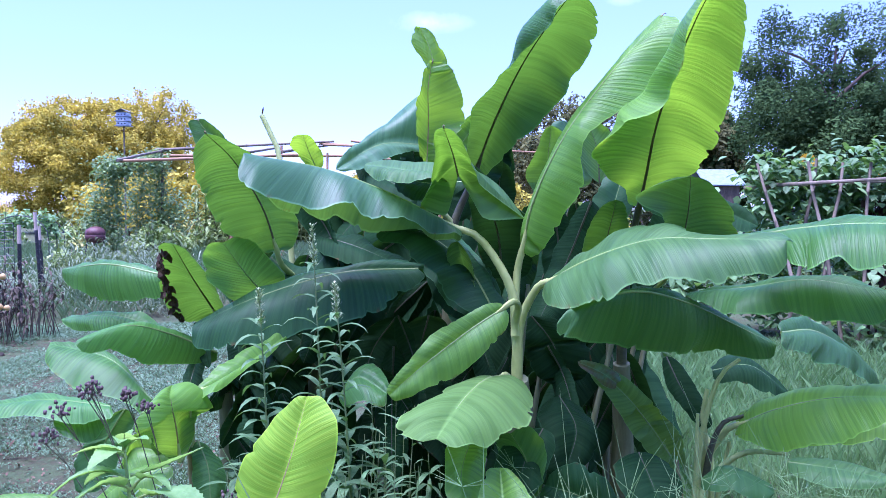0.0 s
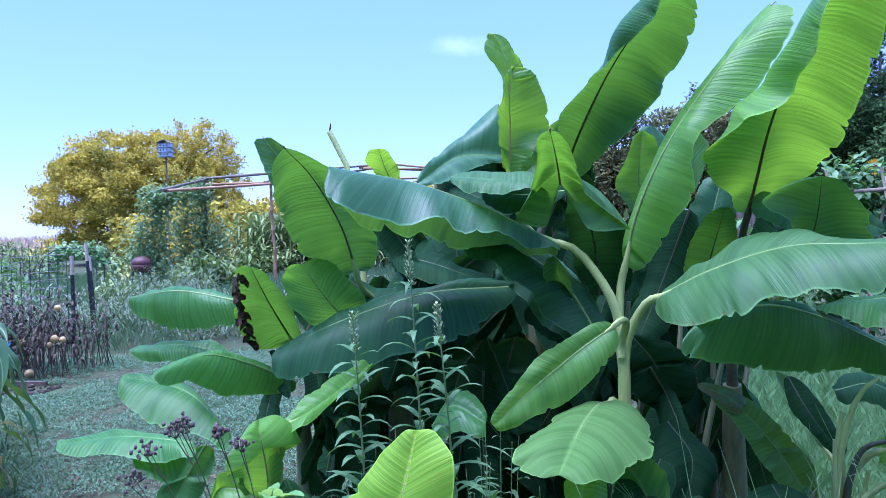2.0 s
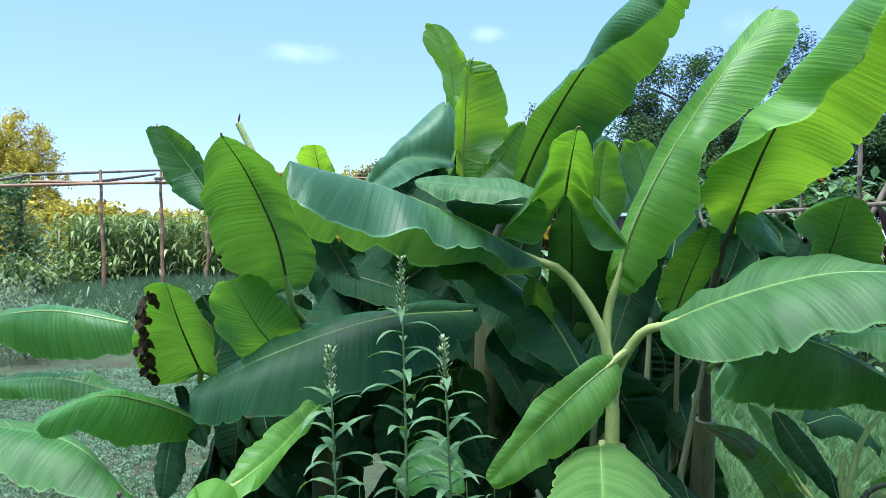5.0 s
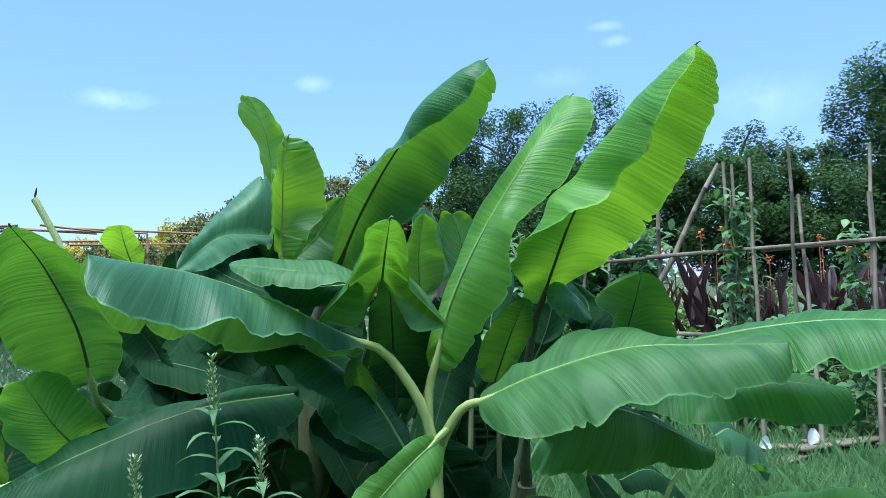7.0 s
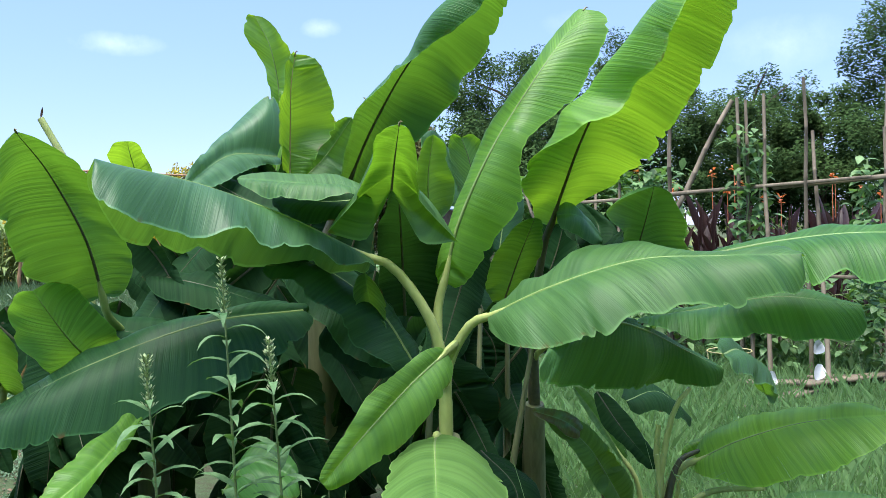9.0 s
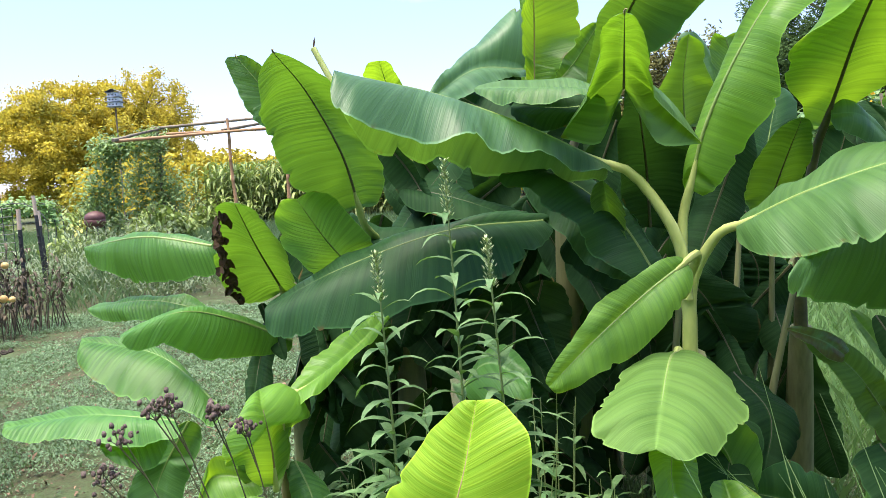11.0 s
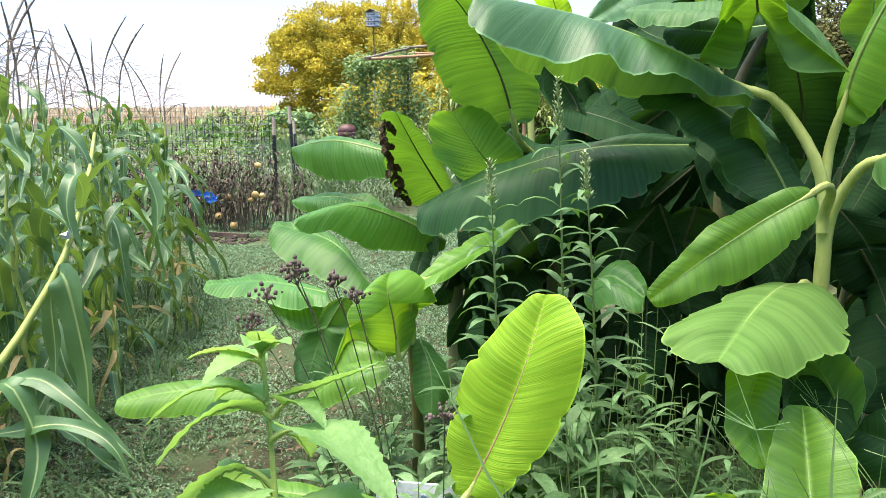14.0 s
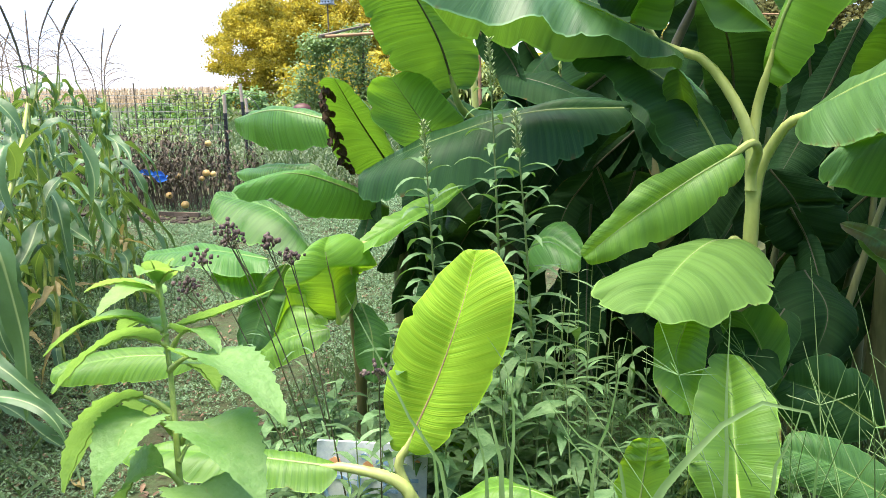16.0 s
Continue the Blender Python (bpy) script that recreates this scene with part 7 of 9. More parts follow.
for mid, width, flat in (([(-2.14, 2.74, 0.81), (-2.10, 2.70, 0.83), (-2.05, 2.67, 0.80), (-2.03, 2.68, 0.65), (-2.01, 2.68, 0.49), (-2.02, 2.68, 0.33), (-2.04, 2.68, 0.21)], 0.115, 0.0),
                         ([(-2.15, 2.76, 0.80), (-2.15, 2.73, 0.81), (-2.16, 2.71, 0.73), (-2.17, 2.72, 0.57), (-2.18, 2.72, 0.40), (-2.15, 2.72, 0.27)], 0.075, 0.0),
                         ([(-2.20, 2.47, 0.50), (-2.05, 2.50, 0.53), (-1.93, 2.50, 0.48), (-1.82, 2.50, 0.40), (-1.68, 2.50, 0.29)], 0.06, 0.5),
                         ([(-2.22, 2.44, 0.34), (-2.09, 2.45, 0.37), (-1.93, 2.45, 0.41), (-1.80, 2.45, 0.40), (-1.72, 2.45, 0.35), (-1.67, 2.45, 0.25)], 0.06, 0.6)):
    way, _ = spline(mid, 24)
    rows = []
    for i, p in enumerate(way):
        q = i / 24
        d = (way[min(24, i + 1)] - way[max(0, i - 1)]).normalized()
        side = d.cross(Vector((0.15 * math.sin(9 * q), -1, 0.2 + 2 * flat))).normalized()
        nrm = side.cross(d)
        w = 0.5 * width * min(1.0, 0.35 + 3.2 * q) * max(0.02, 1 - q ** 3) * (1 + 0.16 * math.sin(15 * q + 40 * width))
        rows.append([p + side * w * e + nrm * (abs(e) * w * 0.3 + 0.3 * w * e * abs(e) * math.sin(17 * q)) for e in (-1, -0.5, 0, 0.5, 1)])
    settle(part("leaf", Build().grid(rows, [[(k / 4, i) for k in range(5)] for i in range(25)]), M_CORN, None, "broad hanging corn leaf"), t)
settle(part("torn_sheath", Build().blade(line[11], (0.3, -0.6, 0.5), (0, -1, 0.4), 0.09, 0.075, 1.4, 4, 0.4), M_WHITE, None, "pale torn husk"), t)


# rank grass and fallen leaves between the corn rows
under = Build()
for _ in range(3800):
    y = U(2.2, 6.4)
    x = -1.95 - (y - 2.75) * 0.50 - 2.4 * rng.random()
    under.blade((x, y, land(x, y)), (U(-0.8, 0.8), U(-0.8, 0.8), U(0.3, 1.2)), (0, 0, 1), U(0.08, 0.30), U(0.006, 0.016), U(0.6, 2.2), 4, 0.3)
tagged(part("undergrowth", under, M_RANK), "rank dark grass between the corn rows", "grass", kind="stuff")

# ---- dry husks on the ground ----
for i in range(9):
    x, y = U(-2.9, -1.7), U(2.2, 3.6)
    hk = Build().blade((0, 0, 0.02), (1, 0, 0.25), (0, 0, 1), U(0.12, 0.25), U(0.02, 0.035), 0.7, 7, 0.9, 0.7, U(-3, 3), 0.4)
    o = part("corn_husk", hk, M_CORNDRY)
    o.matrix_basis = pose(x, y, land(x, y), 0, 0, U(0, 360))
    tagged(o, "dry straw-coloured corn husk on the soil", "corn husk", "fallen husks")


# ---- weeds ----
def tall_weed(at, height, lean, seed, leaves=58, size=0.17, spike=0.15):
    r = random.Random(seed)
    t = thing("tall_weed", at, "tall slender weed with narrow leaves and pale flower spike", "weed", "weeds by the bananas")
    at = Vector(at)
    line = [at + Vector((lean[0] * k * k, lean[1] * k * k, height * k)) for k in [i / 10 for i in range(11)]]
    settle(part("stem", Build().tube(line, [0.0068 - 0.0005 * i for i in range(11)], 6), M_WEEDSTEM), t)
    for i in range(leaves):
        k = 0.12 + 0.80 * i / leaves
        p = line[int(k * 10)].lerp(line[min(10, int(k * 10) + 1)], k * 10 % 1)
        a = i * 2.4 + r.uniform(-0.4, 0.4)
        ln = size * (1.25 - 0.75 * k) * r.uniform(0.8, 1.2)
        b = Build().blade(p, (math.cos(a), math.sin(a), r.uniform(0.3, 0.9)), (0, 0, 1), ln, ln * 0.21, r.uniform(0.7, 1.9), 5, 0.25, 0.8)
        settle(part("leaf", b, M_WEED), t)
    b = Build()
    for i in range(150):
        k = 1 - spike / height * r.random() ** 0.8
        p = line[min(9, int(k * 10))].lerp(line[10], max(0.0, (k * 10 - min(9, int(k * 10)))))
        rad = 0.014 * min(1, (1 - k) * height / spike * 2.2 + 0.25)
        a = r.uniform(0, 6.28)
        c = p + Vector((math.cos(a) * rad, math.sin(a) * rad, 0)) * r.random()
        b.blade(c, (math.cos(a), math.sin(a), 1.2), (0, 0, 1), 0.012, 0.006, 0.1, 2)
    settle(part("flower_spike", b, M_SPIKE), t)
    return t


tall_weed((-0.60, 2.74, 0), 1.22, (-0.03, -0.02), 1)
tall_weed((-0.42, 2.80, 0), 1.44, (-0.03, -0.06), 2)
tall_weed((-0.31, 2.72, 0), 1.25, (-0.05, -0.09), 3)


def leafy_clump(at, height, spread, stems, seed, size=0.20, material=None, wide=0.29):
    r = random.Random(seed)
    t = thing("leafy_weed", at, "low bushy weed with narrow dark green leaves", "weed", "weeds by the bananas")
    at = Vector(at)
    b, c = Build(), Build()
    for _ in range(stems):
        a, k = r.uniform(0, 6.28), r.random() ** 0.6
        h = height * r.uniform(0.6, 1.0)
        tip = at + Vector((math.cos(a) * spread * k, math.sin(a) * spread * k, h))
        foot = at + Vector((math.cos(a) * spread * k * 0.5, math.sin(a) * spread * k * 0.5, 0))
        b.tube([foot, foot.lerp(tip, 0.5), tip], [0.003, 0.0025, 0.0012], 4, False)
        for i in range(13):
            q = 0.12 + 0.88 * i / 13
            p = foot.lerp(tip, q)
            an = i * 2.4 + r.uniform(-0.5, 0.5)
            ln = size * r.uniform(0.4, 1.2) * (1.15 - 0.5 * q)
            c.blade(p, (math.cos(an), math.sin(an), r.uniform(0.1, 0.9)), (0, 0, 1), ln, ln * wide, r.uniform(0.6, 1.6), 4, 0.2, 0.8)
    tagged(settle(part("stem", b, M_WEEDSTEM), t), kind="stuff")
    tagged(settle(part("foliage", c, material or M_WEED), t), kind="stuff")
    return t


for i, (x, y, h, s) in enumerate(((-0.62, 2.62, 0.75, 0.22), (-0.38, 2.68, 0.80, 0.22), (-0.15, 2.66, 0.72, 0.2), (-0.05, 2.5, 0.55, 0.2), (-0.28, 2.45, 0.5, 0.2), (-0.75, 2.5, 0.5, 0.2),
                                  (-0.85, 2.72, 0.45, 0.2), (-0.55, 2.5, 0.55, 0.2), (0.12, 2.62, 0.5, 0.2), (0.35, 2.45, 0.35, 0.2), (-0.45, 2.3, 0.3, 0.2), (-1.0, 2.6, 0.4, 0.22),
                                  (-1.1, 2.85, 0.35, 0.2), (0.7, 2.75, 0.35, 0.25), (0.95, 2.9, 0.3, 0.25), (-0.9, 2.25, 0.3, 0.2), (-0.78, 3.3, 0.55, 0.24), (-0.55, 3.2, 0.6, 0.24), (-0.95, 3.5, 0.45, 0.22), (-0.2, 2.85, 0.85, 0.2), (0.02, 2.8, 0.65, 0.2), (-0.5, 2.9, 0.8, 0.2),
                                  (-0.12, 2.42, 0.62, 0.17), (0.06, 2.5, 0.58, 0.16), (-0.30, 2.58, 0.78, 0.16), (-0.68, 2.78, 0.72, 0.16), (-0.02, 2.66, 0.74, 0.15), (0.28, 2.7, 0.45, 0.2), (-0.42, 2.55, 0.70, 0.15), (0.50, 2.62, 0.35, 0.2))):
    leafy_clump((x, y, 0), h, s, 5 if -0.36 < x < 0.4 and y < 2.75 else 7, 100 + i, (0.20, 0.13, 0.16)[i % 3], None, (0.27, 0.2, 0.16)[i % 3])

# dry verbena stalks with dark heads
for x, y, z, fx, fy in ((-1.19, 2.46, 0.87, -0.88, 2.55), (-1.04, 2.34, 0.97, -0.80, 2.45), (-0.97, 2.42, 0.93, -0.78, 2.5), (-1.13, 2.52, 0.91, -0.84, 2.6), (-0.90, 2.40, 0.90, -0.75, 2.42), (-1.22, 2.42, 0.80, -0.84, 2.5), (-0.62, 2.25, 0.66, -0.66, 2.35)):
    t = thing("verbena_stalk", (fx, fy, 0), "thin branching stalk with dried purple-brown flower heads", "weed", "dry verbena")
    b, c = Build(), Build()
    line = [Vector((fx, fy, 0)).lerp(Vector((x, y, z)), k) + Vector((0, 0, 0.05 * math.sin(k * 3))) for k in (0, 0.3, 0.6, 0.85, 1)]
    b.tube(line, [0.0026, 0.0023, 0.0019, 0.0015, 0.001], 5, False)
    r = random.Random(int(abs(x) * 1000))
    fork = line[-1] - Vector((0, 0, 0.035))
    b.tube([line[3], fork], [0.002, 0.0016], 4, False)
    for j in range(24):
        e = Vector((x, y, z)) + Vector((r.gauss(0, 0.017), r.gauss(0, 0.017), r.gauss(0, 0.010)))
        if j % 3 == 0:
            b.tube([fork, e], [0.0012, 0.0008], 4, False)
        w = r.uniform(0.0035, 0.0065)
        c.blob(e, (w, w, w * 1.2), j, 0.5, 4)
        for _ in range(12):
            d = Vector((r.gauss(0, 1), r.gauss(0, 1), r.gauss(0, 1))).normalized()
            c.blade(e + d * w * 0.8, d, (0, 0.1, 1), 0.005, 0.003, 0.0, 1)
    for j in range(6):
        k = 0.2 + 0.1 * j
        p = line[0].lerp(line[-1], k)
        c2 = Build().blade(p, (r.uniform(-1, 1), r.uniform(-1, 1), 0.5), (0, 0, 1), 0.06, 0.008, 0.8, 3)
        settle(part("leaf", c2, M_WEED), t)
    settle(part("stem", b, M_RIB_DARK), t)
    tagged(settle(part("flower_head", c, M_VERB), t), kind="stuff")

# ---- young sunflower plant in front ----
t = thing("sunflower_plant", (-0.479, 1.22, 0), "young sunflower plant with soft bright green leaves", "sunflower")
line, _ = spline([(-0.479, 1.22, 0), (-0.483, 1.23, 0.896), (-0.496, 1.25, 0.975), (-0.504, 1.26, 1.052), (-0.514, 1.27, 1.116)], 12)
settle(part("stem", Build().tube(line, [0.0068 - 0.00036 * i for i in range(13)], 8), M_SUNSTEM), t)


def pointed_leaf(base, tip, rise, width, stalk, seed, parent, material):
    """A toothed pointed leaf on a stalk, which rises from the base and hangs to its tip."""
    base, tip = Vector(base), Vector(tip)
    top = base.lerp(tip, 0.42) + Vector((0, 0, rise * 2))
    n, rows, uv = 30, [], []
    at = lambda k: (1 - k) ** 2 * base + 2 * k * (1 - k) * top + k * k * tip
    length = (tip - base).length
    for i in range(n + 1):
        s = i / n
        k = stalk + (1 - stalk) * s
        p, d = at(k), (at(min(1, k + 0.02)) - at(k - 0.02)).normalized()
        side = d.cross(Vector((0.25 * math.sin(seed * 2.1), 0.25, 1))).normalized()
        up = side.cross(d).normalized()
        w = width * 0.5 * (math.sin(math.pi * min(1, s ** 0.66)) ** 0.8 if 0 < s < 1 else 0.01)
        w *= 1 + (0.055 if i % 2 else -0.055) + 0.06 * noise.noise(Vector((s * 4, seed, 0)))
        rows.append([p + side * w * q + up * (abs(q) * w * 0.22 + width * (0.05 * noise.noise(Vector((s * 4, q * 2, seed))) + 0.012 * math.sin(q * 6 + i * 1.9))) for q in (-1, -0.66, -0.33, 0, 0.33, 0.66, 1)])
        uv.append([(0.5 + q * w, s * length) for q in (-1, -0.66, -0.33, 0, 0.33, 0.66, 1)])
    leaf = settle(part("leaf", Build().grid(rows, uv), material), parent)
    settle(part("leaf_stalk", Build().tube([at(stalk * q / 4) for q in range(5)], [0.0034 - 0.0004 * q for q in range(5)], 6), M_SUNSTEM), parent)
    part("midrib", Build().tube([r[3] - Vector((0, 0, 0.001)) for r in rows], [0.0018 - 0.00005 * i for i in range(n + 1)], 4, False), M_SUNSTEM, leaf)
    return leaf


for i, (base, tip, rise, w, st) in enumerate((
    ((-0.515, 1.27, 1.106), (-0.590, 1.25, 1.106), 0.010, 0.036, 0.10),
    ((-0.515, 1.27, 1.108), (-0.503, 1.22, 1.134), 0.012, 0.030, 0.10),
    ((-0.514, 1.27, 1.112), (-0.508, 1.29, 1.137), 0.004, 0.035, 0.05),
    ((-0.514, 1.27, 1.114), (-0.501, 1.24, 1.145), 0.004, 0.030, 0.05),
    ((-0.514, 1.27, 1.100), (-0.548, 1.21, 1.092), 0.016, 0.040, 0.12),
    ((-0.515, 1.27, 1.108), (-0.459, 1.23, 1.138), 0.010, 0.030, 0.10),
    ((-0.512, 1.27, 1.096), (-0.585, 1.32, 1.090), 0.010, 0.032, 0.10),
    ((-0.509, 1.26, 1.066), (-0.614, 1.21, 1.048), 0.026, 0.040, 0.10),
    ((-0.501, 1.26, 1.071), (-0.389, 1.28, 1.111), -0.004, 0.038, 0.10),
    ((-0.504, 1.26, 1.061), (-0.594, 1.30, 1.041), 0.018, 0.040, 0.12),
    ((-0.497, 1.26, 1.050), (-0.425, 1.23, 1.055), 0.022, 0.045, 0.22),
    ((-0.501, 1.26, 1.047), (-0.582, 1.18, 1.022), 0.030, 0.066, 0.10),
    ((-0.496, 1.25, 1.028), (-0.335, 1.18, 1.011), 0.035, 0.085, 0.22),
    ((-0.498, 1.25, 1.026), (-0.504, 1.35, 0.965), 0.020, 0.060, 0.20),
    ((-0.493, 1.24, 0.983), (-0.583, 1.18, 0.918), 0.050, 0.085, 0.26),
    ((-0.494, 1.24, 0.963), (-0.513, 1.14, 0.942), 0.040, 0.075, 0.25),
    ((-0.491, 1.24, 0.967), (-0.600, 1.32, 0.922), 0.030, 0.060, 0.25),
    ((-0.484, 1.24, 0.952), (-0.346, 1.15, 0.944), 0.045, 0.082, 0.20),
    ((-0.482, 1.23, 0.936), (-0.479, 1.33, 0.889), 0.030, 0.080, 0.20),
    ((-0.478, 1.23, 0.906), (-0.547, 1.18, 0.856), 0.050, 0.100, 0.25),
    ((-0.476, 1.22, 0.890), (-0.374, 1.17, 0.862), 0.050, 0.100, 0.25),
    ((-0.474, 1.22, 0.859), (-0.624, 1.32, 0.728), 0.040, 0.090, 0.25),
)):
    pointed_leaf(base, tip, rise, w, st, i, t, M_SUNLEAF if i > 6 else M_SUNTOP)

# ---- long grass blades in front ----
for w, way in (
    (0.009, [(-0.317, 1.77, 0.0), (-0.333, 1.75, 0.636), (-0.385, 1.75, 0.755), (-0.435, 1.75, 0.859), (-0.499, 1.75, 0.981)]),
    (0.011, [(-0.303, 1.62, 0.0), (-0.308, 1.6, 0.72), (-0.323, 1.6, 0.791), (-0.337, 1.6, 0.846)]),
    (0.012, [(-0.231, 1.62, 0.0), (-0.234, 1.6, 0.728), (-0.244, 1.6, 0.799), (-0.256, 1.6, 0.87)]),
    (0.016, [(-0.193, 1.52, 0.0), (-0.195, 1.5, 0.786), (-0.201, 1.5, 0.858), (-0.213, 1.5, 0.909), (-0.222, 1.5, 0.914), (-0.226, 1.5, 0.894)]),
    (0.01, [(-0.217, 1.72, 0.0), (-0.216, 1.7, 0.677), (-0.211, 1.7, 0.793), (-0.22, 1.7, 0.883), (-0.253, 1.7, 0.939)]),
    (0.01, [(-0.026, 1.72, 0.0), (-0.043, 1.7, 0.697), (-0.1, 1.7, 0.776), (-0.166, 1.7, 0.852)]),
    (0.008, [(-0.107, 1.82, 0.0), (-0.099, 1.8, 0.637), (-0.071, 1.8, 0.782), (-0.047, 1.8, 0.93)]),
    (0.011, [(0.089, 1.62, 0.0), (0.088, 1.6, 0.766), (0.083, 1.6, 0.895), (0.082, 1.6, 1.021)]),
    (0.017, [(-0.061, 1.46, 0.0), (-0.041, 1.455, 0.4), (-0.011, 1.45, 0.818), (0.008, 1.45, 0.852), (0.036, 1.45, 0.898), (0.069, 1.45, 0.938), (0.106, 1.45, 0.963), (0.141, 1.45, 0.963), (0.158, 1.45, 0.946), (0.173, 1.45, 0.908)]),
    (0.011, [(0.141, 1.62, 0.0), (0.146, 1.6, 0.773), (0.162, 1.6, 0.84), (0.177, 1.6, 0.915)]),
    (0.007, [(-0.087, 1.92, 0.0), (-0.1, 1.9, 0.584), (-0.142, 1.9, 0.69), (-0.193, 1.9, 0.782)]),
    (0.007, [(0.238, 1.82, 0.0), (0.24, 1.8, 0.677), (0.248, 1.8, 0.792), (0.271, 1.8, 0.901)]),
    (0.006, [(-0.213, 2.02, 0.0), (-0.226, 2.0, 0.516), (-0.27, 2.0, 0.621), (-0.281, 2.0, 0.725)]),
):
    t = thing("grass_blade", way[0], "long pale green grass blade arching up", "grass", "long grass")
    settle(part("blade", Build().ribbon(spline(way, 22)[0], w), M_REED), t)

# fine seed-head grass to the lower side
fine = Build()
for i in range(170):
    x, y = U(0.25, 1.25), U(1.9, 2.7)
    a = U(0, 6.28)
    d = Vector((math.cos(a) * U(0.1, 0.8), math.sin(a) * 0.4, 1))
    ln = U(0.55, 1.0)
    pts = [Vector((x, y, 0)) + d.normalized() * ln * k + Vector((math.cos(a), math.sin(a), -0.6)) * 0.12 * k * k for k in (0, 0.3, 0.6, 0.85, 1)]
    fine.tube(pts, [0.0022, 0.002, 0.0016, 0.0011, 0.0006], 3, False)
    if i % 3 == 0:
        for j in range(7):
            an = U(0, 6.28)
            e = pts[-2] + Vector((math.cos(an) * 0.08, math.sin(an) * 0.08, U(-0.02, 0.08)))
            fine.tube([pts[-2], e], [0.0008, 0.0006], 3, False)
tagged(part("fine_grass", fine, M_REED), "wispy pale seeding grass stems", "grass", kind="stuff")

# ---- grass over the ground ----
gr = Build()


def sward(n, x0, x1, y0, y1, h0, h1, keep=lambda x, y: True):
    made = 0
    while made < n:
        x, y = U(x0, x1), U(y0, y1)
        made += 1
        rim = min(x - x0, x1 - x, y - y0, y1 - y)
        if rim < 0.9 * rng.random() ** 2 or not keep(x, y):
            continue
        a = U(0, 6.28)
        h = U(h0, h1)
        w = min(h * 0.07 + 0.0015, 0.0042)
        ox, oy = math.cos(a) * w, math.sin(a) * w
        bx, by = U(-0.6, 0.6) * h, U(-0.6, 0.6) * h
        z = land(x, y) - 0.005
        o = len(gr.v)
        gr.v += [(x - ox, y - oy, z), (x + ox, y + oy, z), (x + ox * 0.7 + bx * 0.4, y + oy * 0.7 + by * 0.4, z + h * 0.6), (x + bx, y + by, z + h)]
        gr.f += [(o, o + 1, o + 2), (o, o + 2, o + 3)]
        gr.uv += [(0, 0)] * 6


patchy = lambda x, y: not (-7.6 < x < -4.2 and 7.6 < y < 8.15) and noise.noise(Vector((x * 1.1, y * 1.1, 7))) + 0.5 * noise.noise(Vector((x * 4.0, y * 4.0, 2))) > -0.24 + 0.4 * rng.random()
sward(70000, -5.5, -0.8, 2.4, 10.5, 0.015, 0.045, patchy)
sward(24000, -1.5, 1.5, 1.6, 4.5, 0.03, 0.10)
sward(40000, -5.0, 5.0, -3.5, 2.6, 0.02, 0.06, patchy)
sward(26000, -16, -4.0, 10, 30, 0.10, 0.35)
sward(16000, -6, 3, 12, 30, 0.15, 0.5)
cover = Build()
for i in range(430000):
    if i % 4:
        x, y = U(-5.5, -0.8), 2.2 + 8.0 * rng.random() ** 1.3 - (1.4 * rng.random() ** 2 if i % 5 == 0 else 0.0)
    else:
        x, y = U(0.8, 6.5), 2.8 + 6.0 * rng.random() - (1.4 * rng.random() ** 2 if i % 5 == 0 else 0.0)
    if noise.noise(Vector((x * 1.1, y * 1.1, 7))) + 0.5 * noise.noise(Vector((x * 4.0, y * 4.0, 2))) + 0.55 * noise.noise(Vector((x * 11.0, y * 11.0, 5))) < -0.42 + 0.4 * rng.random():
        continue
    if -7.6 < x < -4.2 and 7.6 < y < 8.15:
        continue
    a, s = U(0, 6.28), U(0.006, 0.014) * (0.5 + 0.06 * y)
    z = land(x, y) + U(0.004, 0.035)
    ax, ay, az = math.cos(a) * s, math.sin(a) * s, U(-0.9, 0.9) * s
    o = len(cover.v)
    cover.v += [(x - ax, y - ay, z - az), (x - ay * 0.5, y + ax * 0.5, z + U(-0.4, 0.4) * s), (x + ax, y + ay, z + az), (x + ay * 0.5, y - ax * 0.5, z + U(-0.4, 0.4) * s)]
    cover.f.append((o, o + 1, o + 2, o + 3))
    cover.uv += [(0, 0)] * 4
litter = Build()
for i in range(8500):
    x, y = U(-5.5, -0.6), 2.0 + 7.0 * rng.random() ** 1.3
    if noise.noise(Vector((x * 1.1, y * 1.1, 7))) + 0.5 * noise.noise(Vector((x * 4.0, y * 4.0, 2))) > 0.1 + 0.5 * rng.random():
        continue
    litter.blade((x, y, land(x, y) + U(0.004, 0.022)), (U(-1, 1), U(-1, 1), U(-0.1, 0.35)), (U(-0.4, 0.4), U(-0.4, 0.4), 1), U(0.012, 0.05), U(0.006, 0.018), 0.6, 3, 0.5, 0.8, U(-1, 1))
turf = gr
gr = Build()
sward(150000, 0.8, 6.5, 2.8, 9.0, 0.03, 0.09)
sward(9000, 1.0, 6.5, 3.2, 8.0, 0.10, 0.24)
tagged(part("lush_grass", gr, M_LUSH, smooth=False), "taller fresh green grass beside the bananas", "grass", kind="stuff")
gr = turf
tagged(part("ground_cover", cover, M_COVER, smooth=False), "pale grey-green low creeping weeds with dew", "ground cover", kind="stuff")
tagged(part("leaf_litter", litter, M_LITTER), "scattered brown leaf litter and dead stems", "leaf litter", kind="stuff")
tagged(part("grass", gr, M_GRASS, smooth=False), "dewy green grass blades and low weeds", "grass", kind="stuff")


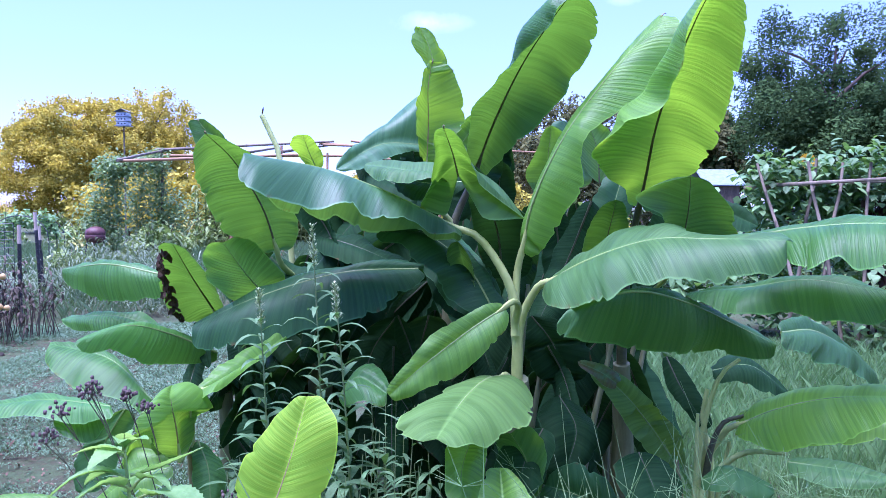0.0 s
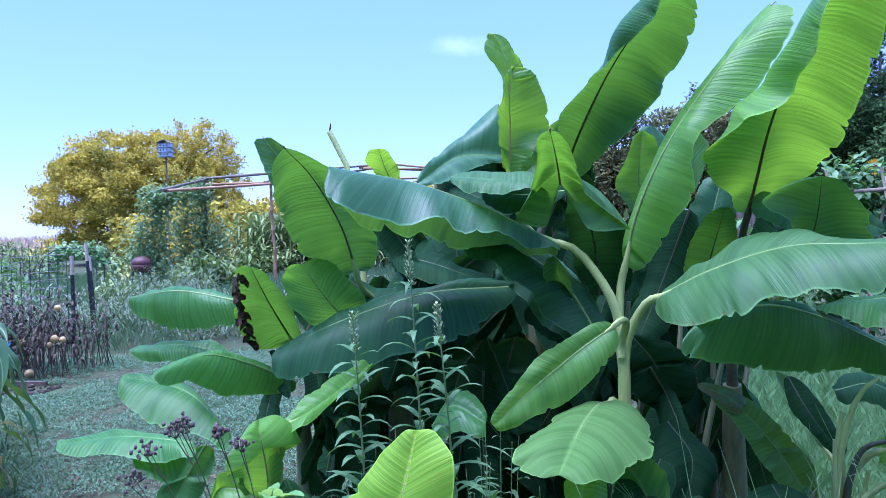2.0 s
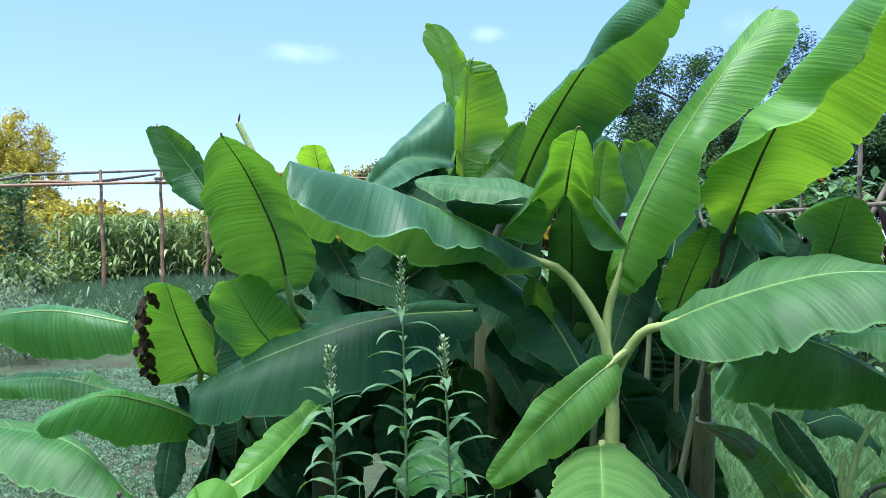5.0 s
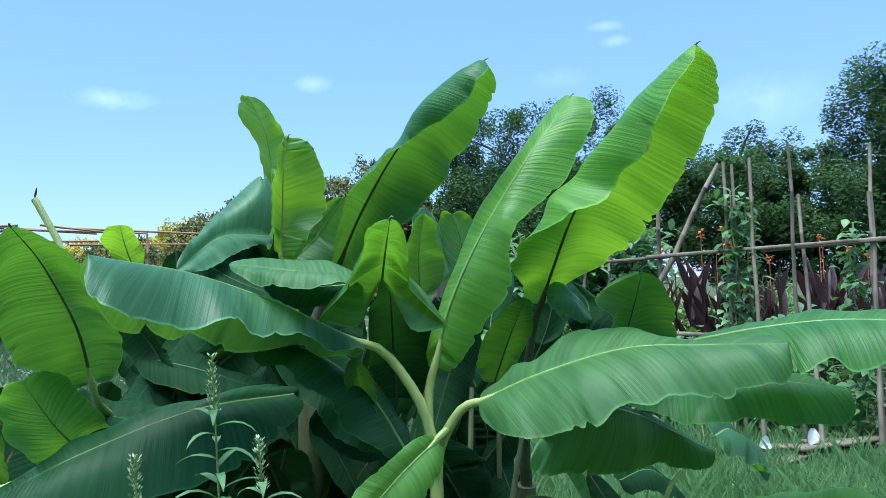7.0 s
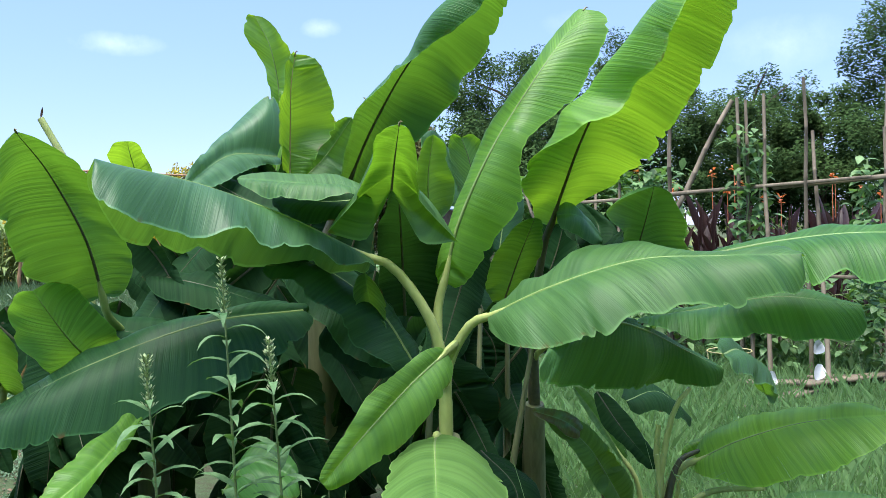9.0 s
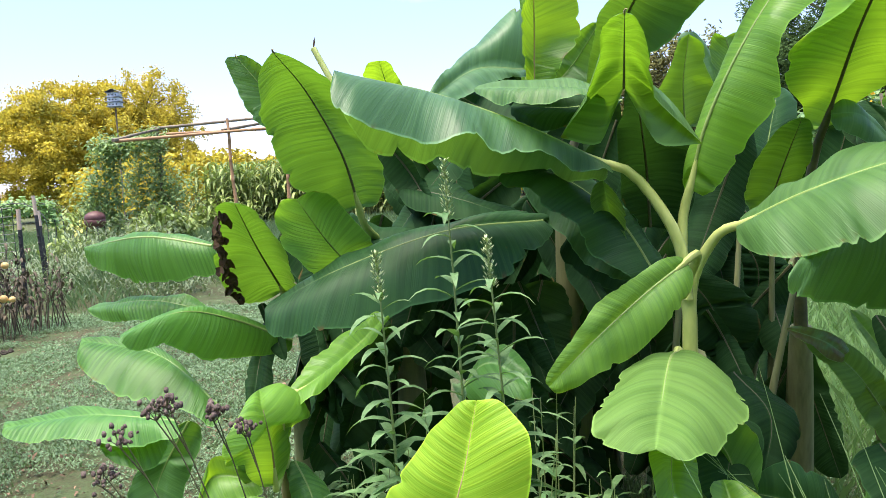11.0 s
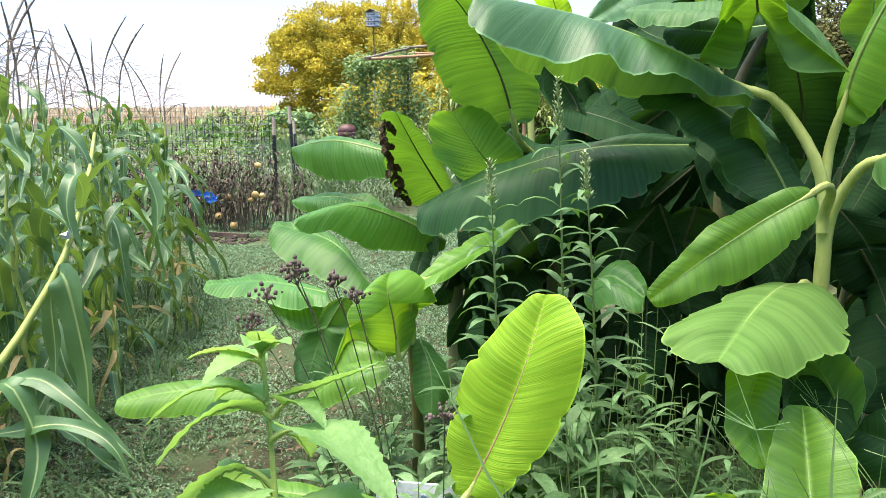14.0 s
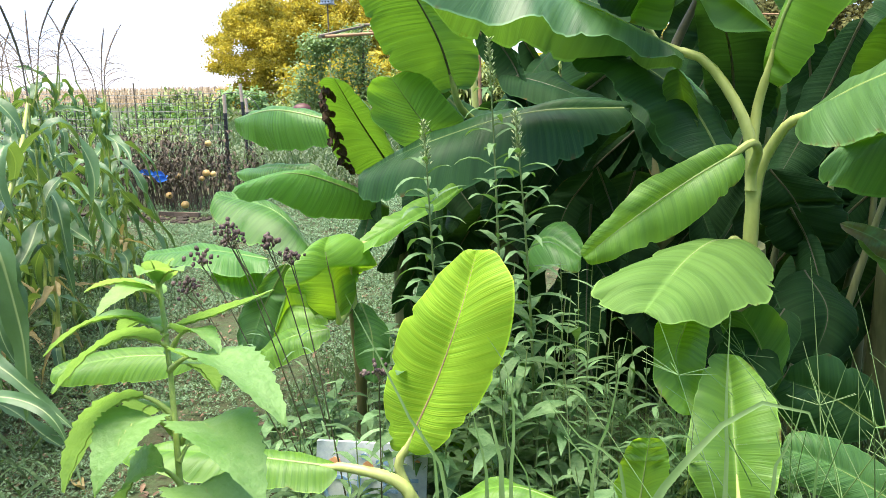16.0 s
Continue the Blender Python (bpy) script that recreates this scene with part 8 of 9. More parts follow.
# ---- wire fence, posts and the dead tomato bed ----
def fence_run(a, b2, height, label, posts, cell=0.10):
    a, b2 = Vector(a), Vector(b2)
    t = thing("wire_fence", a, label, "fence", "garden fences")
    w = Build()
    length = (b2 - a).length
    n = int(length / cell)
    for i in range(n + 1):
        p = a.lerp(b2, i / n)
        w.tube([p, p + Vector((0, 0, height))], 0.0048, 3, False)
    for j in range(int(height / cell) + 1):
        z = Vector((0, 0, j * cell))
        pts = [a.lerp(b2, k / 8) + z + Vector((0, 0, -0.02 * math.sin(k * 1.3))) for k in range(9)]
        w.tube(pts, 0.0048, 3, False)
    settle(part("wire_mesh", w, M_WIRE), t)
    for k in posts:
        p = a.lerp(b2, k)
        settle(part("post", Build().tube([p - Vector((0, 0, 0.02)), p + Vector((0, 0, height + 0.1))], 0.018, 6), M_BAMBOO), t)
    return t


fence_run((-5.35, 9.95, 0), (-9.6, 7.6, 0), 1.30, "galvanised wire mesh garden fence on thin posts", (1.0,))
fence_run((-9.3, 17.0, 0), (-17.0, 17.5, 0), 1.45, "distant wire mesh garden fence", (0.3, 0.6, 1.0), 0.15)
for x, y, lx, ly, h in ((-5.28, 9.94, -0.02, 0.05, 1.28), (-5.76, 11.43, -0.10, 0.05, 1.43), (-6.20, 12.39, -0.09, 0.05, 1.21)):
    t = thing("fence_post", (x, y, 0), "black steel fence post with cream painted tip", "fence post", "steel posts")
    foot, top = Vector((x, y, -0.03)), Vector((x + lx, y + ly, h))
    d = foot.lerp(top, 0.82)
    b = Build().tube([foot, d], 0.024, 6)
    for k in range(12):
        q = foot.lerp(d, 0.05 + 0.08 * k)
        b.box(q + Vector((-0.012, -0.034, -0.008)), q + Vector((0.012, -0.02, 0.008)))
    settle(part("shaft", b, M_BLACK), t)
    settle(part("tip", Build().tube([d, top], 0.025, 6), M_CREAM, None, "cream painted tip"), t)

dead = Build()
for _ in range(430):
    x, y = U(-7.6, -4.55), U(8.3, 9.5)
    if x > -4.62 - (9.0 - y) * 0.2:
        continue
    h = U(0.3, 0.95)
    pts = [Vector((x, y, 0)), Vector((x + U(-0.1, 0.1), y + U(-0.1, 0.1), h * 0.5)), Vector((x + U(-0.25, 0.25), y + U(-0.25, 0.25), h))]
    dead.tube(pts, [0.006, 0.005, 0.002], 3, False)
    for k in range(7):
        p = pts[1].lerp(pts[2], U(0, 1))
        dead.blade(p, (U(-1, 1), U(-1, 1), U(-0.8, 0.6)), (0, 0, 1), U(0.04, 0.10), 0.03, 1.5, 3)
tagged(part("tomato_vines", dead, M_DEAD), "tangle of withered brown tomato vines", "plant", kind="stuff")
weedbed = Build()
for _ in range(1500):
    x, y = U(-12, -5.4), U(8.5, 15)
    if x > -5.3 - (y - 10) * 0.55 or y < 10.8:
        continue
    h = U(0.1, 0.9)
    for k in range(4):
        weedbed.blade((x + U(-0.1, 0.1), y, h * U(0, 1)), (U(-1, 1), U(-1, 1), U(0.1, 1.2)), (0, 0, 1), U(0.1, 0.3), 0.03, 1.2, 3)
for _ in range(1400):
    x, y = U(-7.4, -3.2), U(10.6, 18)
    if x > -3.2 - (y - 10.6) * 0.42:
        continue
    h = U(0.4, 1.35) * (0.75 + 0.5 * noise.noise(Vector((x * 0.9, y * 0.9, 3))))
    for k in range(7):
        weedbed.blade((x + U(-0.14, 0.14), y + U(-0.14, 0.14), h * U(0, 0.9)), (U(-1, 1), U(-1, 1), U(0.2, 1.6)), (0, 0, 1), U(0.06, 0.22), U(0.012, 0.03), 1.2, 3)
for _ in range(700):
    x, y = U(-5.2, 0.5), U(11.5, 21)
    h = U(0.15, 0.6) * (0.8 + 0.7 * noise.noise(Vector((x * 0.8, y * 0.8, 9))))
    for k in range(7):
        weedbed.blade((x + U(-0.2, 0.2), y + U(-0.2, 0.2), h * U(0, 0.9)), (U(-1, 1), U(-1, 1), U(0.2, 1.6)), (0, 0, 1), U(0.08, 0.26), U(0.015, 0.04), 1.2, 3)
tagged(part("garden_weeds", weedbed, M_WEEDBED), "grey-green weeds grown up behind the fence", "weeds", kind="stuff")
for x, y, z, r0 in ((-4.70, 8.5, 0.76, 0.045), (-4.72, 8.45, 0.44, 0.05), (-4.64, 8.46, 0.43, 0.04), (-4.77, 8.44, 0.38, 0.035), (-4.98, 8.4, 0.09, 0.055), (-5.17, 8.4, 0.19, 0.05), (-5.10, 8.5, 0.40, 0.045), (-5.27, 8.45, 0.37, 0.045)):
    t = thing("tomato", (x, y, z - r0), "ripe yellow-orange tomato hanging on withered vine", "tomato", "ripe tomatoes")
    settle(part("fruit", Build().blob((x, y, z), (r0 * 0.85, r0 * 0.85, r0 * 0.75), x, 0.1), M_GOURD), t)
    settle(part("stalk", Build().tube([(x, y, z + r0 * 0.8), (x + 0.03, y + 0.02, z + r0 + 0.12)], 0.004, 4), M_DEAD), t)
b = Build()
for k in range(7):
    b.blade((-5.38 + 0.022 * k, 8.36, 0.44 - 0.018 * k), (U(-1, 1), U(-0.4, 0.4), U(0.2, 1)), (0, -1, 0), 0.13, 0.07, 1.2, 4, 0.5)
t = thing("blue_bag", (-5.32, 8.36, 0.3), "crumpled blue plastic bag caught on vines", "bag")
settle(part("sheet", b, M_BLUE), t)
b = Build()
b.box((-5.15, 8.14, 0.0), (-4.66, 8.175, 0.045))
tagged(part("garden_edging", b, M_BARK, smooth=False), "low dark weathered board edging the bed", "edging")
clods = Build()
for _ in range(420):
    x, y, r0 = U(-7.2, -4.45), 7.9 + rng.gauss(0, 0.13), U(0.008, 0.032)
    clods.blob((x, y, land(x, y) + 0.2 * r0), (r0 * U(0.8, 1.6), r0, r0 * 0.6), x * 9, 0.35, 5)
tagged(part("soil_clods", clods, M_SOIL), "dark crumbly soil clods along the vegetable bed", "soil", kind="stuff")


# ---- bean pergola, grill, bird house, shrubs on the far side ----
def pole(name, a, b2, r0, material, parent, r1=None):
    a, b2 = Vector(a), Vector(b2)
    pts, rad = [], []
    for k in range(7):
        q = a.lerp(b2, k / 6) + Vector((U(-1, 1), U(-1, 1), 0)) * r0 * 0.6
        w = r0 + ((r1 or r0 * 0.7) - r0) * k / 6
        pts += [q, q.lerp(b2, 0.012), q.lerp(b2, 0.024)] if k < 6 else [q]
        rad += [w, w * 1.14, w] if k < 6 else [w]
    return settle(part(name, Build().tube(pts, rad, 7), material), parent)


t = thing("pergola", (-8.4, 24, 0), "rustic pole pergola with orange sunlit bars", "pergola")
for p in ((-8.4, 24), (-3.6, 24.5), (-4.3, 21.5), (-5.6, 21.2)):
    pole("post", (*p, 0), (p[0] + U(-0.1, 0.1), p[1], 3.15), 0.05, M_TIMBER if p[0] > -7 else M_BAMBOO, t)
for a, b2, m in (((-8.25, 20.3, 2.68), (-8.35, 24.1, 3.2), M_BAMBOO), ((-8.6, 24, 3.2), (-3.3, 24.5, 3.5), M_BAMBOO), ((-3.8, 24.6, 3.45), (-1.4, 25, 3.3), M_TIMBER), ((-8.6, 24.3, 3.05), (-1.4, 25.2, 3.1), M_TIMBER),
                 ((-8.3, 20.6, 2.68), (-3.9, 21.5, 2.9), M_TIMBER), ((-4.4, 21.3, 2.95), (-3.4, 24.6, 3.4), M_BAMBOO), ((-5.8, 21.2, 2.85), (-5.0, 24.4, 3.3), M_BAMBOO)):
    pole("bar", a, b2, 0.045, m, t)
for a, b2 in (((-3.60, 24.0, 3.36), (-0.13, 24.5, 3.26)), ((-1.91, 24.5, 3.40), (3.37, 25.0, 3.18)), ((-2.12, 24.8, 2.98), (1.38, 25.2, 2.98)), ((-2.75, 24.0, 3.47), (-1.13, 24.3, 3.28))):
    pole("bar", a, b2, 0.035, M_TIMBER, t)
pole("post", (-0.10, 24.5, 0), (-0.10, 24.5, 3.26), 0.045, M_TIMBER, t)


def foliage_mass(name, label, centre, radii, count, size, material, seed, category="shrub"):
    r = random.Random(seed)
    b = Build()
    for _ in range(count):
        d = Vector((r.gauss(0, 1), r.gauss(0, 1), abs(r.gauss(0, 1)))).normalized()
        k = r.uniform(0.55, 1.0) * (0.82 + 0.3 * noise.noise(d * 2.4 + Vector((seed, 0, 0))))
        p = Vector(centre) + Vector((d.x * radii[0], d.y * radii[1], d.z * radii[2])) * k
        a = Vector((r.gauss(0, 1), r.gauss(0, 1), r.gauss(0, 0.7)))
        b.blade(p, a, (0, 0, 1), size * r.uniform(0.6, 1.3), size * 0.45, 0.8, 2, 0.2)
    t = thing(name, centre, label, category)
    st = Build()
    for i in range(7):
        st.tube([Vector(centre), Vector(centre) + Vector((r.uniform(-0.5, 0.5) * radii[0], r.uniform(-0.5, 0.5) * radii[1], radii[2] * 0.8))], [0.02, 0.008], 4)
    tagged(settle(part("stem", st, M_BARK), t), kind="stuff")
    tagged(settle(part("foliage", b, material), t), kind="stuff")
    return t


def climber(name, label, rows, material, size, count, seed, category="climbing vine"):
    """Leaves hung along lines, thick as vines on a frame."""
    r = random.Random(seed)
    t = thing(name, (rows[0][0][0], rows[0][0][1], 0), label, category)
    b, s = Build(), Build()
    for a, b2, spread in rows:
        a, b2 = Vector(a), Vector(b2)
        s.tube([a.lerp(b2, k / 6) + Vector((r.uniform(-1, 1), r.uniform(-1, 1), r.uniform(-1, 1))) * spread * 0.3 for k in range(7)], 0.008, 4, False)
        for _ in range(count):
            p = a.lerp(b2, r.random()) + Vector((r.gauss(0, 1), r.gauss(0, 1), r.gauss(0, 1))) * spread * 0.55
            if p.z < 0.03:
                continue
            b.blade(p, (r.gauss(0, 1), r.gauss(0, 1), r.uniform(-0.8, 0.4)), (0, -0.3, 1), size * r.uniform(0.6, 1.3), size * r.uniform(0.5, 0.8), 0.9, 3, 0.15, 0.6)
    tagged(settle(part("stem", s, M_WEEDSTEM), t), kind="stuff")
    tagged(settle(part("foliage", b, material), t), kind="stuff")
    return t


climber("bean_vine", "dense green bean vine climbing the pergola post", [((-8.5, 24, 0), (-8.45, 24, 3.1), 0.3), ((-8.9, 23.4, 0), (-8.8, 23.4, 2.5), 0.4), ((-9.3, 22.6, 0), (-9.2, 22.4, 2.9), 0.35), ((-9.7, 22.4, 0), (-9.6, 22.3, 1.9), 0.45), ((-8.2, 23.6, 0.2), (-8.0, 23.8, 1.7), 0.5), ((-9.4, 21.8, 2.5), (-8.4, 23.8, 2.9), 0.3)], M_VINE_PALE, 0.11, 1500, 5)
for x, y, rx, rz, m, n, sd in ((-7.4, 27, 1.6, 1.6, M_SHRUB, 1500, 1), (-12.0, 27, 1.5, 1.3, M_SHRUB, 1300, 2), (-15.5, 24, 1.6, 1.4, M_VINE, 1300, 3), (-12.8, 20, 1.2, 0.7, M_SHRUB, 900, 4), (-10.3, 16, 0.9, 0.6, M_SHRUB, 800, 5),
                               (-17.5, 30, 2.0, 1.6, M_SHRUB, 1300, 6), (-9.8, 30, 1.8, 1.5, M_YELLOW, 900, 7), (-6.0, 29, 1.8, 1.6, M_SHRUB, 1300, 8), (-10.9, 25.0, 0.8, 1.1, M_YELLOW, 450, 9), (-3.5, 31, 2, 1.7, M_YELLOW, 900, 10),
                               (-7.5, 21, 1.2, 1.3, M_SHRUB, 1200, 12), (-20.5, 26, 2.0, 1.5, M_VINE, 1200, 13), (-11.5, 18, 1.4, 0.8, M_VINE, 1000, 14), (-8.2, 17.5, 0.8, 0.7, M_SHRUB, 500, 15)):
    foliage_mass("shrub", "yellow flowering garden shrub" if m is M_YELLOW else "leafy green garden shrub", (x, y, 0), (rx, rx, rz), n, 0.22, m, sd)
for i in range(26):
    foliage_mass("shrub", "distant shrub in a hazy sunlit hedge", (-34 + 2.4 * i + U(-0.5, 0.5), 58 + U(-4, 4), 0), (2.6, 1.6, U(1.5, 2.6)), 420, 0.5, (M_SHRUB, M_GOLD, M_FOLIAGE)[i % 3], 200 + i)

# far straw-coloured blades beyond the fences, standing in for pale horizon haze
straw = Build()
for _ in range(26000):
    x, y = U(-95, -22), U(66, 92)
    straw.blade((x, y, U(0.0, 1.3)), (U(-0.5, 0.5), U(-0.5, 0.5), 1), (U(-1, 1), -1, 0), U(0.5, 1.0), U(0.08, 0.16), 0.5, 2, 0.2)
tagged(part("horizon_haze", straw, M_HAZE), "pale straw-coloured blades standing in for bright horizon haze", "field", kind="stuff")

# wire hoop overgrown with pale vines
HX, HY = -10.08, 19.0
t = thing("garden_hoop", (HX - 0.7, HY, 0), "low wire hoop frame carrying pale green vines", "plant support")
for k in range(3):
    arc = [(HX + 0.7 * math.cos(a * math.pi / 10), HY + 0.4 * k, 0.75 + 0.55 * math.sin(a * math.pi / 10)) for a in range(11)]
    settle(part("hoop", Build().tube([(HX + 0.7, HY + 0.4 * k, 0)] + arc + [(HX - 0.7, HY + 0.4 * k, 0)], 0.012, 5), M_WIRE), t)
climber("garden_vine", "pale green vine sprawling over the wire hoop", [((HX - 0.68, HY + 0.4, 0.75), (HX - 0.4, HY + 0.4, 1.25), 0.2), ((HX - 0.45, HY + 0.4, 1.22), (HX + 0.45, HY + 0.4, 1.22), 0.2), ((HX + 0.4, HY + 0.4, 1.25), (HX + 0.68, HY + 0.4, 0.8), 0.2)], M_REED, 0.12, 260, 12)

# far corn patch behind the pergola
fc = Build()
for _ in range(400):
    x, y = U(-8.5, -0.5), U(27, 30)
    h = U(1.9, 2.4)
    fc.tube([(x, y, 0), (x, y, h)], [0.02, 0.008], 4, False)
    for k in range(8):
        a = U(0, 6.28)
        fc.blade((x, y, h * (0.2 + 0.1 * k)), (math.cos(a), math.sin(a), 1.0), (0, 0, 1), 0.7, 0.09, 2.6, 5, 0.3)
tagged(part("corn_patch", fc, M_SHRUB), "dense patch of tall green corn far off", "corn", kind="stuff")

# kettle grill
t = thing("grill", (-9.4, 21.6, 0), "maroon kettle grill on dark legs", "grill")
settle(part("bowl", Build().blob((-9.4, 21.6, 0.70), (0.27, 0.27, 0.19), 1, 0.02, 10), M_GRILL), t)
settle(part("lid", Build().blob((-9.4, 21.6, 0.80), (0.265, 0.265, 0.18), 2, 0.02, 10), M_GRILL), t)
for a in (0.6, 2.1, 3.7, 5.3):
    settle(part("leg", Build().tube([(-9.4 + 0.2 * math.cos(a), 21.6 + 0.2 * math.sin(a), 0.62), (-9.4 + 0.3 * math.cos(a), 21.6 + 0.3 * math.sin(a), 0)], 0.018, 6), M_BLACK), t)

# bird house on its pole
t = thing("bird_house", (-11.9, 30, 0), "grey-white three-tier bird house on a tall pole", "bird house")
settle(part("pole", Build().tube([(-11.9, 30, 0), (-11.9, 30, 4.55)], 0.03, 8), M_BAMBOO), t)
for j in range(3):
    z = 4.52 + 0.17 * j
    tier = settle(part("tier", Build().box((-12.10, 29.8, z), (-11.70, 30.2, z + 0.15)), M_WHITE), t)
    settle(part("ledge", Build().box((-12.15, 29.75, z - 0.015), (-11.65, 30.25, z + 0.01)), M_GREYBLUE), t)
    for k in range(3):
        hole = Build().tube([(-12.02 + 0.12 * k, 29.79, z + 0.07), (-12.02 + 0.12 * k, 29.82, z + 0.07)], 0.027, 8)
        settle(part("entrance", hole, M_BLACK), t)
rf = Build()
rf.grid([[(-12.17, 29.73, 5.03), (-12.17, 30.27, 5.03)], [(-11.9, 29.73, 5.14), (-11.9, 30.27, 5.14)], [(-11.63, 29.73, 5.03), (-11.63, 30.27, 5.03)]])
rf.grid([[(-12.17, 29.73, 5.02), (-12.17, 30.27, 5.02)], [(-11.63, 29.73, 5.02), (-11.63, 30.27, 5.02)]])
settle(part("roof", rf, M_GREYBLUE, smooth=False), t)

# ---- bean trellis, cannas and sunflowers on the other side ----
t = thing("bean_trellis", (4.6, 7.8, 0), "weathered bamboo pole trellis tied with cross bars", "trellis")
for a, b2, r0 in (((4.55, 7.75, 0), (4.62, 7.72, 2.5), 0.035), ((4.35, 7.7, 1.25), (5.15, 7.4, 2.75), 0.04), ((4.85, 7.0, 0), (4.95, 7.1, 2.72), 0.028), ((4.9, 6.9, 0), (5.05, 7.1, 2.7), 0.026),
                 ((4.75, 6.5, 0), (5.18, 7.0, 2.75), 0.028), ((5.2, 6.5, 0), (5.2, 6.5, 2.82), 0.026), ((4.9, 6.0, 0), (5.5, 6.7, 2.35), 0.028), ((5.25, 5.7, 0), (5.75, 6.1, 2.75), 0.028), ((5.5, 5.9, 0), (5.6, 6.0, 2.3), 0.026),
                 ((4.2, 8.3, 0), (4.0, 8.8, 2.0), 0.028), ((3.85, 8.9, 0), (4.25, 9.1, 2.05), 0.03), ((4.1, 8.8, 0), (4.5, 9.0, 2.0), 0.03), ((3.9, 8.3, 0), (3.6, 9.2, 2.0), 0.028), ((4.5, 8.6, 0), (4.75, 8.9, 2.0), 0.028), ((5.6, 5.4, 0), (6.0, 5.2, 2.6), 0.028)):
    pole("pole", a, b2, r0 * 0.82, M_BAMBOO, t)
for a, b2, r0 in (((3.5, 9.3, 1.72), (5.2, 8.9, 1.80), 0.022), ((3.75, 9.2, 1.75), (4.75, 7.5, 1.80), 0.022), ((4.5, 7.85, 1.80), (5.45, 6.0, 1.86), 0.022), ((5.1, 6.8, 1.82), (6.1, 5.0, 1.9), 0.028), ((4.6, 7.6, 1.0), (5.6, 5.8, 0.95), 0.022)):
    pole("cross_bar", a, b2, r0, M_BAMBOO, t)
climber("bean_vine", "dense green bean vine heaped over the bamboo trellis", [((3.6, 9.3, 1.85), (5.6, 9.2, 2.05), 0.28), ((3.9, 9.4, 1.6), (5.8, 9.3, 1.7), 0.3), ((3.9, 9.4, 0.2), (3.8, 9.4, 1.8), 0.3), ((4.7, 9.4, 0.2), (4.7, 9.4, 1.8), 0.35), ((5.4, 9.4, 0.2), (5.4, 9.4, 1.8), 0.35)], M_VINE, 0.13, 750, 8)
climber("bean_vine", "green bean vine twining up bamboo poles", [((4.9, 7.0, 0.2), (4.95, 7.05, 2.4), 0.12), ((5.05, 6.9, 0.2), (5.1, 7.0, 2.3), 0.10), ((5.5, 6.1, 0.2), (5.6, 6.2, 2.0), 0.14)], M_VINE, 0.11, 260, 10)
climber("bean_vine", "low green vines along the trellis foot", [((4.2, 8.6, 0.35), (5.9, 6.0, 0.4), 0.35), ((4.6, 8.4, 0.7), (6.3, 6.2, 0.75), 0.35), ((2.2, 9.6, 0.5), (3.9, 9.5, 0.7), 0.4), ((1.2, 9.8, 0.4), (3.0, 9.8, 0.6), 0.4)], M_VINE, 0.13, 800, 9)

for i in range(54):
    k = i / 53
    x, y = 4.9 + 2.9 * k + U(-0.2, 0.4), 9.3 - 2.9 * k + U(-0.2, 0.5)
    t = thing("canna", (x, y, 0), "burgundy-leaved canna with orange flowers" if i % 3 == 0 else "tall burgundy-leaved canna plant without flowers", "canna", "canna bed")
    h = U(1.4, 1.8)
    settle(part("stem", Build().tube([(x, y, 0), (x + U(-0.1, 0.1), y, h)], [0.015, 0.006], 5), M_CANNA), t)
    for k2 in range(8):
        a = U(0, 6.28)
        settle(part("leaf", Build().blade((x, y, h * (0.15 + 0.09 * k2)), (math.cos(a) * 0.36, math.sin(a) * 0.36, 1), (math.sin(a), 0.2, 0.1), U(0.35, 0.6), U(0.075, 0.125), 0.4, 5, 0.3, 0.8), M_CANNA), t)
    if i % 3 == 0:
        fl, lift = Build(), U(0.12, 0.34)
        for k2 in range(8):
            fl.blade((x + U(-0.03, 0.03), y, h + lift + U(0.05, 0.14)), (U(-1, 1), U(-1, 1), U(-0.2, 1)), (0, 0, 1), U(0.04, 0.075), 0.04, 1.0, 3, 0.3)
        fl.tube([(x, y, h - 0.1), (x, y, h + lift + 0.1)], 0.004, 4)
        tagged(settle(part("flower", fl, M_ORANGE, None, "orange canna bloom"), t), kind="stuff")


for i, (x, y) in enumerate(((7.2, 11.4), (8.6, 10.4), (9.8, 9.2), (10.8, 8.0), (5.6, 12.2), (3.8, 13.0), (2.0, 13.4), (11.6, 6.6), (8.6, 12.8), (7.5, 13.8), (9.6, 12.0))):
    foliage_mass("shrub", "leafy green bushes behind the cannas", (x, y, 0), (1.3, 1.0, U(1.5, 2.0)), 1100, 0.2, M_VINE if i % 2 else M_SHRUB, 300 + i)


